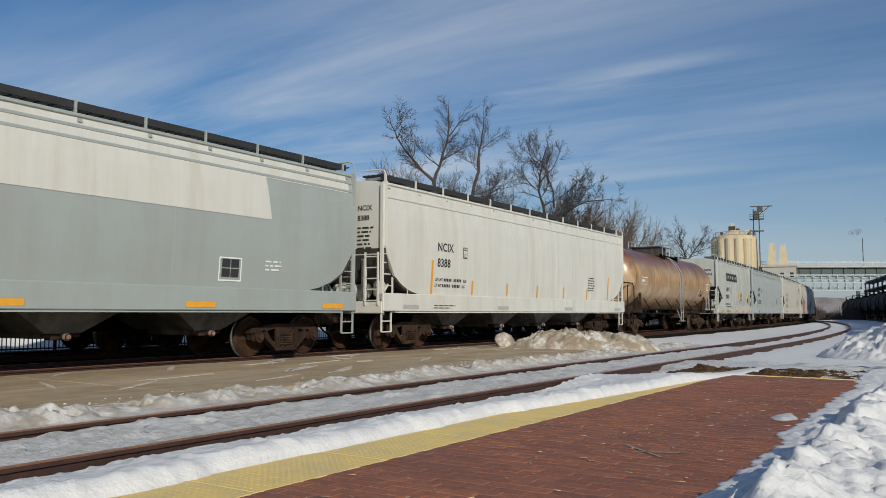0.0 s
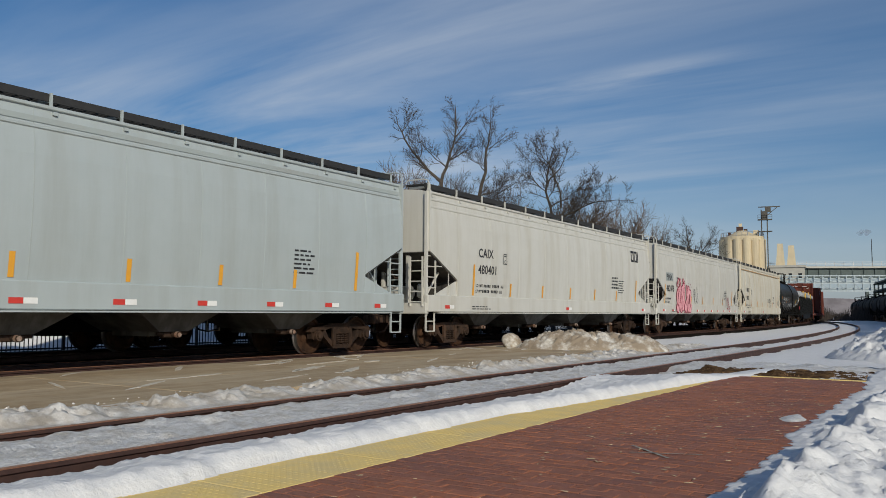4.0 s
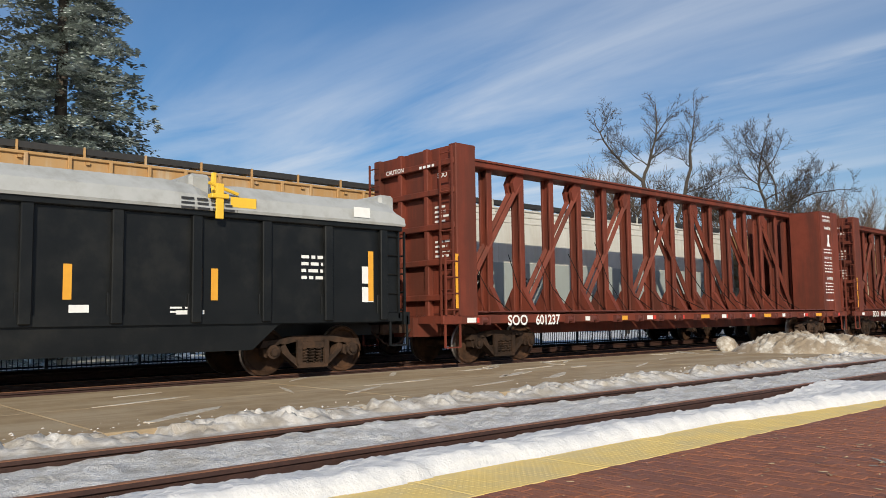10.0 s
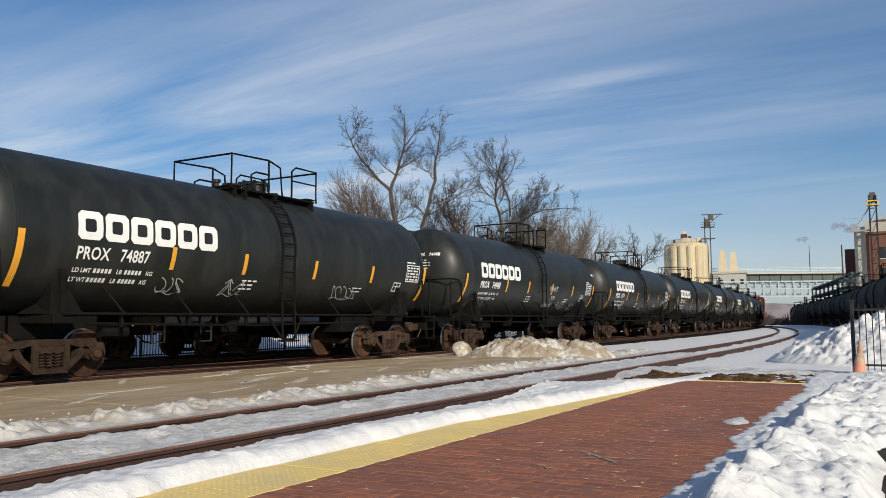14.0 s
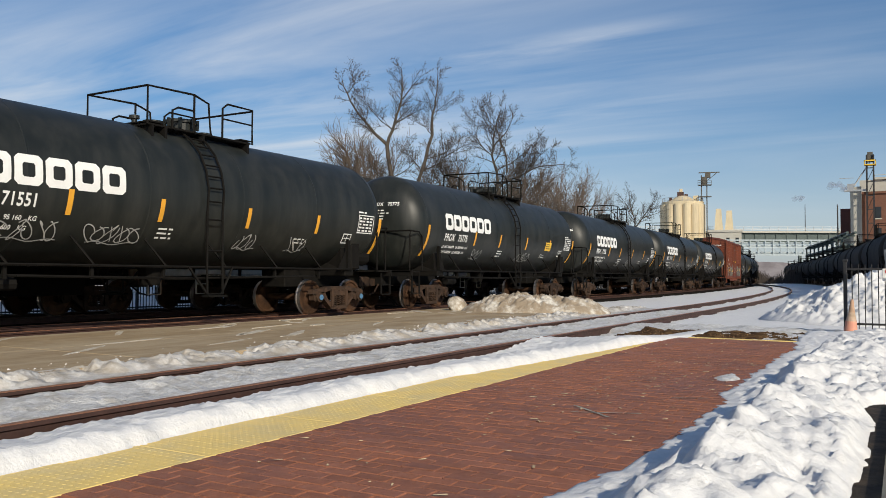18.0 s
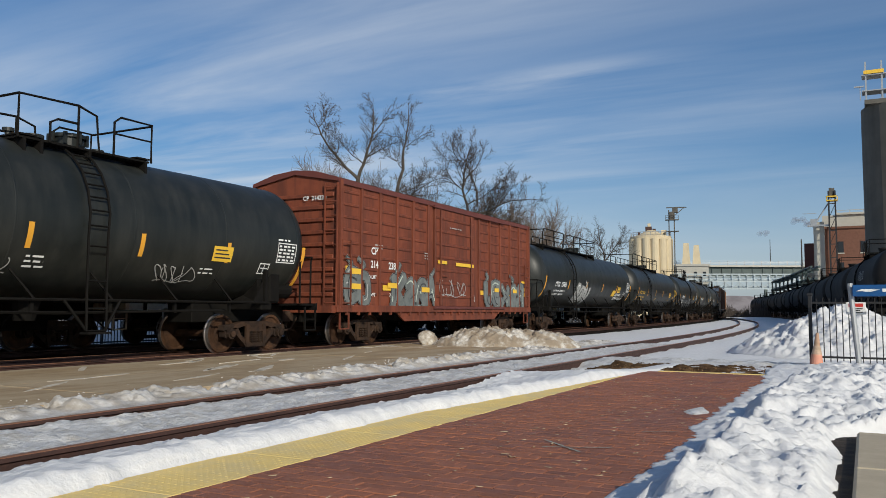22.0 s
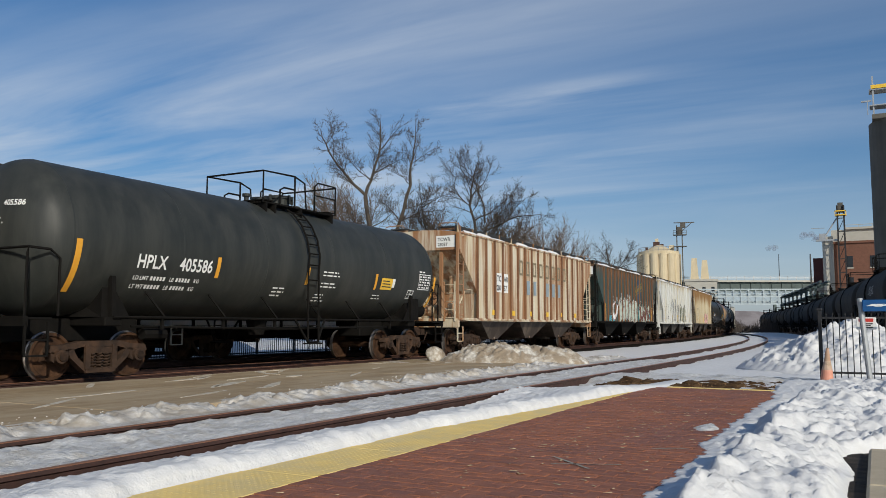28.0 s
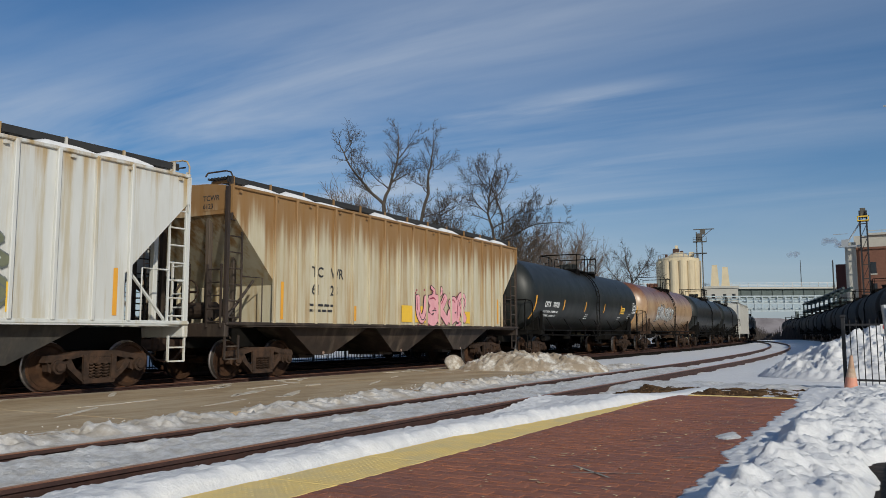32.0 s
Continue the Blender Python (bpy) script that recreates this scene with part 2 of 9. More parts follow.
UP = (1.0, 1.0, 0.12)      # streaks that run down a side
M = dict(
    snow=surf("snow", (0.75, 0.745, 0.73), (0.64, 0.635, 0.625), 9, 0.6, 0.6, bump=0.5, bump_scale=30, spec=0.25),
    crust=surf("crusted_snow", (0.7, 0.695, 0.68), (0.5, 0.48, 0.44), 14, 0.8, 0.5, bump=1.0, bump_scale=38, dirt=(0.38, 0.34, 0.28), dirt_scale=3, dirt_amount=0.15, spec=0.4),
    ice_ridge=surf("icy_ploughed_ridge", (0.7, 0.675, 0.63), (0.45, 0.41, 0.35), 11, 0.8, 0.4, bump=0.6, bump_scale=50, dirt=(0.33, 0.27, 0.19), dirt_scale=2.6, dirt_amount=0.24, spec=0.5),
    dirty_snow=surf("dirty_snow", (0.78, 0.76, 0.7), (0.45, 0.39, 0.3), 6, 0.75, 0.7, bump=0.9, bump_scale=26, dirt=(0.3, 0.24, 0.17), dirt_scale=2.2, dirt_amount=0.5, spec=0.3),
    pad=surf("worn_concrete", (0.36, 0.26, 0.145), (0.25, 0.175, 0.095), 2.2, 0.75, 0.7, bump=0.35, bump_scale=60, dirt=(0.43, 0.34, 0.22), dirt_scale=0.8, dirt_amount=0.3, dirt_stretch=(1.8, 0.3, 1), edge=0.1),
    walk=surf("walkway_concrete", (0.5, 0.42, 0.29), (0.4, 0.33, 0.23), 5, 0.6, 0.8, bump=0.3, bump_scale=80),
    asphalt=surf("damp_asphalt", (0.034, 0.028, 0.023), (0.018, 0.016, 0.014), 8, 0.7, 0.75, bump=0.7, bump_scale=90, dirt=(0.08, 0.06, 0.04), dirt_scale=5, dirt_amount=0.2, spec=0.15),
    mud=surf("thawed_mud", (0.085, 0.045, 0.02), (0.2, 0.125, 0.06), 7, 0.8, 0.95, bump=1.0, bump_scale=25, dirt=(0.035, 0.02, 0.01), dirt_scale=3, dirt_amount=0.3, spec=0.08),
    # stone colour set near black to deepen the shade under the trains
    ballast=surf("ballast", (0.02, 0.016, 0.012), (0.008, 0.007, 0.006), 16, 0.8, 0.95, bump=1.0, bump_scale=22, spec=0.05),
    rail=surf("rail_steel", (0.075, 0.036, 0.026), (0.042, 0.023, 0.018), 10, 0.7, 0.6, 0.3, bump=0.2),
    railtop=surf("rail_head", (0.42, 0.2, 0.105), (0.28, 0.13, 0.075), 12, 0.7, 0.42, 0.5),
    brick=surf("paver_brick", (0.33, 0.125, 0.062), (0.235, 0.083, 0.043), 14, 0.75, 0.7, bump=0.4, bump_scale=70, dirt=(0.2, 0.085, 0.06), dirt_scale=0.9, dirt_amount=0.25, vary=0.15),
    bricks=surf("paver_bricks", (0.33, 0.125, 0.062), (0.235, 0.083, 0.043), 14, 0.75, 0.7, bump=0.4, bump_scale=70, dirt=(0.2, 0.085, 0.06), dirt_scale=0.9, dirt_amount=0.25, island=0.15),
    joint=surf("paver_joint", (0.07, 0.05, 0.04), (0.045, 0.035, 0.03), 20, 0.6, 0.9),
    tactile=surf("tactile_yellow", (0.85, 0.62, 0.2), (0.78, 0.56, 0.18), 5, 0.6, 0.65, bump=0.15, dirt=(0.68, 0.53, 0.24), dirt_scale=2, dirt_amount=0.3),
    black=surf("black_tank_paint", (0.0115, 0.014, 0.013), (0.018, 0.0205, 0.0185), 2, 0.6, 0.42, dirt=(0.042, 0.042, 0.037), dirt_scale=2.4, dirt_amount=0.15, dirt_stretch=(1, 1, 0.12), edge=0.22, spec=0.32),
    gblack=surf("black_gondola_paint", (0.007, 0.008, 0.0085), (0.012, 0.013, 0.0135), 2, 0.6, 0.38, dirt=(0.022, 0.022, 0.02), dirt_scale=1.5, dirt_amount=0.1, spec=0.25),
    frame=surf("dark_underframe", (0.006, 0.0056, 0.005), (0.011, 0.0095, 0.008), 5, 0.7, 0.8, spec=0.12),
    truck=surf("truck_casting", (0.05, 0.031, 0.021), (0.018, 0.014, 0.012), 6, 0.75, 0.75, bump=0.3, dirt=(0.085, 0.047, 0.028), dirt_scale=2.5, dirt_amount=0.16, vary=0.35, spec=0.15),
    wheel=surf("wheel_plate", (0.075, 0.038, 0.02), (0.015, 0.01, 0.008), 4, 0.7, 0.7, 0.0, vary=0.3, spec=0.15),
    tread=surf("wheel_tread", (0.3, 0.27, 0.25), (0.2, 0.17, 0.15), 6, 0.6, 0.35, 0.8),
    whitepaint=surf("white_hopper_paint", (0.565, 0.555, 0.505), (0.52, 0.51, 0.46), 1.5, 0.5, 0.48, dirt=(0.43, 0.4, 0.32), dirt_scale=2.2, dirt_amount=0.14, dirt_stretch=(1, 1, 0.08), edge=0.2),
    creampaint=surf("cream_hopper_paint", (0.63, 0.61, 0.53), (0.58, 0.55, 0.46), 1.5, 0.5, 0.5, dirt=(0.47, 0.37, 0.2), dirt_scale=1.6, dirt_amount=0.16, dirt_stretch=UP, edge=0.22),
    palecream=surf("pale_cream_hopper_paint", (0.62, 0.615, 0.56), (0.57, 0.56, 0.505), 1.5, 0.5, 0.48, dirt=(0.48, 0.45, 0.37), dirt_scale=2.2, dirt_amount=0.12, dirt_stretch=(1, 1, 0.08), edge=0.2),
    greypaint=surf("grey_hopper_paint", (0.335, 0.375, 0.36), (0.305, 0.34, 0.325), 1.5, 0.5, 0.5, dirt=(0.29, 0.29, 0.27), dirt_scale=1.2, dirt_amount=0.16, dirt_stretch=UP, edge=0.25),
    lightgrey=surf("light_grey_hopper_paint", (0.5, 0.525, 0.485), (0.46, 0.48, 0.44), 1.5, 0.5, 0.45, dirt=(0.34, 0.325, 0.27), dirt_scale=2.2, dirt_amount=0.14, dirt_stretch=(1, 1, 0.08), edge=0.2),
    bluegrey=surf("blue_grey_hopper_paint", (0.4, 0.445, 0.445), (0.36, 0.405, 0.405), 1.5, 0.5, 0.48, dirt=(0.32, 0.34, 0.32), dirt_scale=2.0, dirt_amount=0.14, dirt_stretch=(1, 1, 0.08), edge=0.2),
    rustywhite=surf("rust_streaked_white_paint", (0.62, 0.58, 0.46), (0.5, 0.36, 0.18), 3.0, 0.6, 0.7, dirt=(0.24, 0.08, 0.011), dirt_scale=2.6, dirt_amount=0.33, dirt_stretch=(1, 1, 0.06), stretch=(1, 1, 0.15), edge=0.09, bump=0.1, crown=(5.3, (0.3, 0.115, 0.02), 4.0)),
    agedwhite=surf("aged_white_paint", (0.6, 0.605, 0.575), (0.51, 0.51, 0.475), 3.0, 0.6, 0.6, dirt=(0.42, 0.34, 0.18), dirt_scale=4.0, dirt_amount=0.12, dirt_stretch=(1, 1, 0.06), stretch=(1, 1, 0.2), edge=0.1, crown=(5.1, (0.36, 0.23, 0.075), 4.0)),
    rustyteal=surf("rusty_teal_paint", (0.04, 0.078, 0.074), (0.03, 0.046, 0.04), 2.2, 0.7, 0.6, dirt=(0.085, 0.055, 0.035), dirt_scale=3.0, dirt_amount=0.24, dirt_stretch=(1, 1, 0.07), stretch=(1, 1, 0.2), crown=(4.9, (0.16, 0.08, 0.035), 3.4)),
    tanrust=surf("rusty_cream_paint", (0.54, 0.5, 0.37), (0.44, 0.37, 0.23), 3.0, 0.6, 0.65, dirt=(0.34, 0.2, 0.06), dirt_scale=4.0, dirt_amount=0.2, dirt_stretch=(1, 1, 0.06), stretch=(1, 1, 0.2), crown=(4.15, (0.23, 0.115, 0.03), 4.0)),
    ochrerust=surf("ochre_stained_cream_paint", (0.52, 0.47, 0.37), (0.46, 0.38, 0.26), 2.0, 0.6, 0.65, dirt=(0.36, 0.16, 0.045), dirt_scale=2.6, dirt_amount=0.3, dirt_stretch=(1, 1, 0.1), stretch=(1, 1, 0.3), edge=0.14, crown=(4.6, (0.42, 0.24, 0.085), 2.6)),
    # grime colour; also puts the shade under a hopper's end into its slope sheets
    grime_shade=surf("grimy_shade_steel", (0.05, 0.047, 0.042), (0.028, 0.026, 0.024), 4, 0.7, 0.85, dirt=(0.1, 0.085, 0.065), dirt_scale=2, dirt_amount=0.15, dirt_stretch=UP),
    post_rust=surf("rusty_side_post", (0.19, 0.085, 0.034), (0.09, 0.045, 0.025), 3, 0.8, 0.8, stretch=(1, 1, 0.2)),
    browntank=surf("weathered_brown_tank", (0.5, 0.36, 0.21), (0.34, 0.21, 0.11), 1.1, 0.8, 0.32, dirt=(0.2, 0.09, 0.045), dirt_scale=1.2, dirt_amount=0.2, dirt_stretch=(1, 1, 0.5), edge=0.22, crown=(3.35, (0.125, 0.042, 0.023))),
    redoxide=surf("red_oxide_paint", (0.175, 0.042, 0.025), (0.125, 0.03, 0.019), 2, 0.6, 0.65, dirt=(0.085, 0.03, 0.021), dirt_scale=1.6, dirt_amount=0.28, dirt_stretch=UP, spec=0.2),
    boxred=surf("boxcar_red_paint", (0.215, 0.062, 0.032), (0.15, 0.042, 0.024), 2, 0.7, 0.6, dirt=(0.1, 0.035, 0.023), dirt_scale=2.5, dirt_amount=0.3, dirt_stretch=UP, spec=0.2),
    darkred=surf("dark_red_paint", (0.13, 0.035, 0.025), (0.1, 0.03, 0.022), 2, 0.6, 0.6),
    cover=surf("grey_gondola_cover", (0.42, 0.43, 0.42), (0.36, 0.37, 0.36), 3, 0.6, 0.5, dirt=(0.28, 0.275, 0.25), dirt_scale=2, dirt_amount=0.16),
    grate=surf("walkway_grating", (0.02, 0.02, 0.02), (0.035, 0.033, 0.03), 10, 0.6, 0.7),
    steel=surf("galvanised_steel", (0.45, 0.46, 0.46), (0.36, 0.37, 0.37), 6, 0.6, 0.45, 0.5),
    yellow=surf("reflective_yellow", (0.75, 0.36, 0.03), (0.65, 0.3, 0.03), 6, 0.5, 0.5),
    sticker=surf("yellow_placard", (0.8, 0.5, 0.04), (0.7, 0.43, 0.04), 6, 0.5, 0.5),
    whiteink=surf("white_stencil_paint", (0.8, 0.8, 0.77), (0.7, 0.7, 0.67), 8, 0.5, 0.6),
    dimink=surf("worn_white_lettering", (0.42, 0.42, 0.4), (0.3, 0.3, 0.29), 9, 0.6, 0.6),
    blackink=surf("black_stencil_paint", (0.025, 0.025, 0.028), (0.04, 0.04, 0.04), 8, 0.5, 0.6),
    redink=surf("red_reflector", (0.6, 0.05, 0.035), (0.5, 0.04, 0.03), 8, 0.5, 0.4),
    pink=surf("pink_spray_paint", (0.75, 0.38, 0.4), (0.68, 0.28, 0.32), 5, 0.6, 0.6),
    wine=surf("dark_red_spray_paint", (0.3, 0.04, 0.07), (0.24, 0.03, 0.06), 5, 0.5, 0.6),
    mint=surf("pale_green_spray_paint", (0.5, 0.55, 0.47), (0.36, 0.42, 0.36), 5, 0.6, 0.6),
    cyan=surf("blue_spray_paint", (0.1, 0.42, 0.5), (0.08, 0.34, 0.42), 5, 0.6, 0.6),
    orange=surf("orange_plastic", (0.72, 0.33, 0.22), (0.6, 0.26, 0.18), 6, 0.6, 0.55),
    signblue=surf("blue_sign_enamel", (0.01, 0.08, 0.24), (0.01, 0.07, 0.2), 6, 0.5, 0.35),
    bark=surf("winter_bark", (0.095, 0.078, 0.062), (0.05, 0.041, 0.034), 3, 0.8, 0.9, spec=0.2),
    twig=surf("brown_twigs", (0.2, 0.155, 0.12), (0.13, 0.1, 0.08), 3, 0.7, 0.9, vary=0.15, spec=0.2),
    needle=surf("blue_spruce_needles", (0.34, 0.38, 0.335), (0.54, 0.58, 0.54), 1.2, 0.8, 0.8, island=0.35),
    # lower needles: the shade beneath the boughs put into a darker base colour
    needle_dark=surf("painted_shade_spruce_needles", (0.13, 0.15, 0.12), (0.2, 0.22, 0.19), 2.0, 0.7, 0.85, island=0.3),
    silo=surf("cream_silo_concrete", (0.62, 0.52, 0.34), (0.55, 0.46, 0.3), 0.6, 0.6, 0.8, dirt=(0.4, 0.33, 0.22), dirt_scale=0.35, dirt_amount=0.15, dirt_stretch=UP),
    darkconc=surf("dark_elevator_concrete", (0.12, 0.11, 0.09), (0.085, 0.08, 0.068), 0.5, 0.7, 0.85, dirt=(0.06, 0.055, 0.048), dirt_scale=0.3, dirt_amount=0.25, dirt_stretch=UP),
    wallbrick=surf("factory_brick", (0.17, 0.075, 0.046), (0.12, 0.055, 0.036), 3, 0.6, 0.85, bump=0.2, bump_scale=12),
    glass_dark=surf("dark_window_glass", (0.02, 0.022, 0.025), (0.03, 0.032, 0.035), 1, 0.5, 0.15),
    # girder green darkened to hold the shade of the deck's overhang
    bridge=surf("green_bridge_girder", (0.06, 0.085, 0.08), (0.05, 0.07, 0.066), 1, 0.6, 0.6),
    truss=surf("pale_blue_truss", (0.42, 0.48, 0.5), (0.35, 0.41, 0.43), 1, 0.6, 0.6),
    paleconc=surf("pale_concrete", (0.46, 0.44, 0.38), (0.4, 0.38, 0.33), 1, 0.6, 0.8),
    # hillside lightened and greyed: the haze of distance is put into its colour
    haze=surf("haze_tinted_hillside", (0.26, 0.235, 0.235), (0.15, 0.13, 0.13), 0.12, 0.8, 0.95, bump=0.3, bump_scale=0.5, stretch=(1, 1, 0.4)),
    dulltank=surf("dull_tank_paint", (0.014, 0.015, 0.015), (0.024, 0.022, 0.02), 1.5, 0.7, 0.8, dirt=(0.045, 0.036, 0.028), dirt_scale=1.0, dirt_amount=0.25, dirt_stretch=(1, 1, 0.3), edge=0.25, spec=0.25),
    iron=surf("black_fence_iron", (0.015, 0.015, 0.016), (0.03, 0.027, 0.025), 8, 0.6, 0.5),
    outlet=surf("orange_outlet_cap", (0.2, 0.1, 0.06), (0.36, 0.32, 0.27), 9, 0.8, 0.6),
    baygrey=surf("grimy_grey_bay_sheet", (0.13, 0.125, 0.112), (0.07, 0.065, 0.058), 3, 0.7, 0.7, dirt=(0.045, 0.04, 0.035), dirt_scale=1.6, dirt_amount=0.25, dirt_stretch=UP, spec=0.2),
    greyblack=surf("weathered_black_tank_paint", (0.022, 0.025, 0.0235), (0.032, 0.035, 0.032), 2, 0.6, 0.5, dirt=(0.06, 0.06, 0.053), dirt_scale=2.2, dirt_amount=0.2, dirt_stretch=(1, 1, 0.1), edge=0.22, spec=0.3),
    olive=surf("olive_spray_paint", (0.17, 0.18, 0.11), (0.12, 0.13, 0.085), 5, 0.6, 0.6),
    maroon=surf("dark_maroon_spray_paint", (0.13, 0.035, 0.035), (0.09, 0.03, 0.03), 5, 0.5, 0.6),
    slate=surf("slate_grey_spray_paint", (0.17, 0.185, 0.175), (0.1, 0.11, 0.105), 4, 0.8, 0.6),
    steam=surf("grey_steam", (0.28, 0.32, 0.4), (0.24, 0.27, 0.34), 0.2, 0.6, 1.0, spec=0.0),
)


# ---- mesh helpers ----
def part(name, bm, material, parent, label="", smooth=False):
    me = bpy.data.meshes.new(name)
    if smooth:
        for f in bm.faces:
            f.smooth = True
    bm.to_mesh(me)
    bm.free()
    me.materials.append(material)
    return part_of(name, me, parent, label)


def part_of(name, me, parent, label=""):
    ob = new(name, me)
    ob.parent = parent
    if label:
        ob["label"] = label
    return ob


def thing(name, label, category, group="", kind="", at=None):
    ob = new(name)
    ob.empty_display_size = 0.2
    if at:
        ob.matrix_basis = at
    return tagged(ob, label, category, group, kind)


def box(bm, x0, x1, y0, y1, z0, z1, bevel=0.0):
    vs = [bm.verts.new(p) for p in ((x0, y0, z0), (x1, y0, z0), (x1, y1, z0), (x0, y1, z0), (x0, y0, z1), (x1, y0, z1), (x1, y1, z1), (x0, y1, z1))]
    fs = [bm.faces.new([vs[i] for i in q]) for q in ((0, 3, 2, 1), (4, 5, 6, 7), (0, 1, 5, 4), (1, 2, 6, 5), (2, 3, 7, 6), (3, 0, 4, 7))]
    if bevel:
        es = list({e for f in fs for e in f.edges})
        bmesh.ops.bevel(bm, geom=es, offset=bevel, segments=1, affect="EDGES")
    return vs


def tube(bm, points, r, sides=6, r_end=None, cap=True):
    """A round bar through points, of radius r, tapering to r_end."""
    pts = [Vector(p) for p in points]
    rings = []
    for i, p in enumerate(pts):
        d = (pts[min(i + 1, len(pts) - 1)] - pts[max(i - 1, 0)]).normalized()
        a = d.cross(Vector((0, 0, 1)) if abs(d.z) < 0.9 else Vector((1, 0, 0))).normalized()
        b = d.cross(a)
        rr = r if r_end is None else r + (r_end - r) * i / (len(pts) - 1)
        rings.append([bm.verts.new(p + (a * math.cos(q) + b * math.sin(q)) * rr) for q in (2 * math.pi * k / sides for k in range(sides))])
    for u, v in zip(rings, rings[1:]):
        for k in range(sides):
            bm.faces.new((u[k], u[(k + 1) % sides], v[(k + 1) % sides], v[k]))
    if cap:
        bm.faces.new(rings[0][::-1])
        bm.faces.new(rings[-1])


def loft(bm, rings, closed=True, caps=True):
    vr = [[bm.verts.new(p) for p in ring] for ring in rings]
    n = len(rings[0])
    for u, v in zip(vr, vr[1:]):
        for k in range(n if closed else n - 1):
            bm.faces.new((u[k], u[(k + 1) % n], v[(k + 1) % n], v[k]))
    if caps:
        bm.faces.new(vr[0][::-1])
        bm.faces.new(vr[-1])
    return vr


def fixed(bm):
    bmesh.ops.recalc_face_normals(bm, faces=bm.faces)
    return bm


# ---- lines of the tracks: offset from the camera's line, then a wide bend to the left ----
TRAIN_X, TRAIN_R, TRAIN_Y0 = -14.45, 980.0, 16.0
PARK_X = -19.0


def on_main(s, x0=TRAIN_X):
    """Place and heading at s metres along a track that lies x0 from the camera's line."""
    if s <= TRAIN_Y0:
        return x0, s, 0.0
    r = TRAIN_R + x0 - TRAIN_X
    a = (s - TRAIN_Y0) / r
    return x0 - r * (1 - math.cos(a)), TRAIN_Y0 + r * math.sin(a), a


def on_near(s):
    """The platform track, which bends in towards the main line and joins it."""
    x = -6.095 - max(0.0, s - 25.0) ** 2 / 820.0
    mx = on_main(s)[0]
    if s > 120 and x < mx + 1.5:
        x = mx + 1.5 * math.exp(-(s - 120) / 14) * 0.8
    return max(x, mx), s, math.atan(max(0.0, s - 25.0) / 410.0)


def on_side(s):
    """The siding with the standing tank cars."""
    return 5.8 - 0.0782 * s - 0.00028 * s * s, s, math.atan(0.0782 + 0.00056 * s)


def sweep(profile, line, s0, s1, step, offset=0.0):
    """A bmesh of the closed profile (x, z) drawn along a track line."""
    bm = bmesh.new()
    n = max(2, int((s1 - s0) / step))
    rings = []
    for i in range(n + 1):
        s = s0 + (s1 - s0) * i / n
        x, y, a = line(s)
        rings.append([(x + (px + offset) * math.cos(a), y + (px + offset) * math.sin(a), pz) for px, pz in profile])
    loft(bm, rings)
    return fixed(bm)


RAIL = [(-0.07, -0.172), (0.07, -0.172), (0.07, -0.16), (0.014, -0.14), (0.012, -0.05), (0.036, -0.035), (0.036, -0.006), (0.028, 0.0),
        (-0.028, 0.0), (-0.036, -0.006), (-0.036, -0.035), (-0.012, -0.05), (-0.014, -0.14), (-0.07, -0.16)]


def lump(x, y, scale, seed=0.0):
    return noise.fractal(Vector((x * scale, y * scale, seed)), 0.9, 2.1, 5)


# ---- ground ----
def grid_mesh(name, xs, ys, height, material, parent=None):
    verts = [(x, y, height(x, y)) for y in ys for x in xs]
    n = len(xs)
    faces = [(j * n + i, j * n + i + 1, (j + 1) * n + i + 1, (j + 1) * n + i) for j in range(len(ys) - 1) for i in range(n - 1)]
    me = bpy.data.meshes.new(name)
    me.from_pydata(verts, [], faces)
    me.polygons.foreach_set("use_smooth", [True] * len(faces))
    me.materials.append(material)
    ob = new(name, me)
    ob.parent = parent
    return ob


def span(a, b, step):
    n = max(1, int(round((b - a) / step)))
    return [a + (b - a) * i / n for i in range(n + 1)]


def ground_height(x, y):
    if y < -20 or y > 150 or x < -40 or x > 30:
        return -0.2
    z = -0.15 + 0.035 * lump(x, y, 0.9) + 0.012 * lump(x, y, 4.0, 3)
    if x < TRAIN_X + 1.9 - max(0.0, y - TRAIN_Y0) ** 2 / (2 * TRAIN_R) + 0.5:
        z = min(z, -0.19) - 0.08
    if -9.0 < x < 1.5 and y < 14.5 and (x > -5.2 or x < -7.6):
        z = -0.22
    if -13.4 < x < -8 and y < 26:
        z = -0.24
    return z


gx = [-3000, -1200, -400, -150, -70, -40] + span(-30, -14, 0.8)[0:] + span(-13.6, 6, 0.2) + span(7, 30, 1.5) + [70, 200, 800, 3000]
gy = [-1500, -300, -60, -20, -8] + span(-4, 30, 0.22) + span(30.8, 80, 1.0) + span(83, 150, 4) + [200, 300, 600, 1500, 4000]
ground = tagged(grid_mesh("ground", gx, gy, ground_height, M["snow"]), "white snow cover with soft ripples, blue in the shade", "ground", kind="structure")

near_track = thing("platform_track", "rusty rails half buried in snow beside the platform", "railway track", kind="structure")
for o in (-0.7525, 0.7525):
    part("rail", sweep(RAIL, on_near, -30, 25, 3, o), M["rail"], near_track)
    part("rail", sweep(RAIL, on_near, 25, 140, 4, o), M["rail"], near_track)
    part("rail_head", sweep([(-0.034, -0.004), (0.034, -0.004), (0.026, 0.003), (-0.026, 0.003)], on_near, -30, 140, 3, o), M["railtop"], near_track, "worn brown running surface")

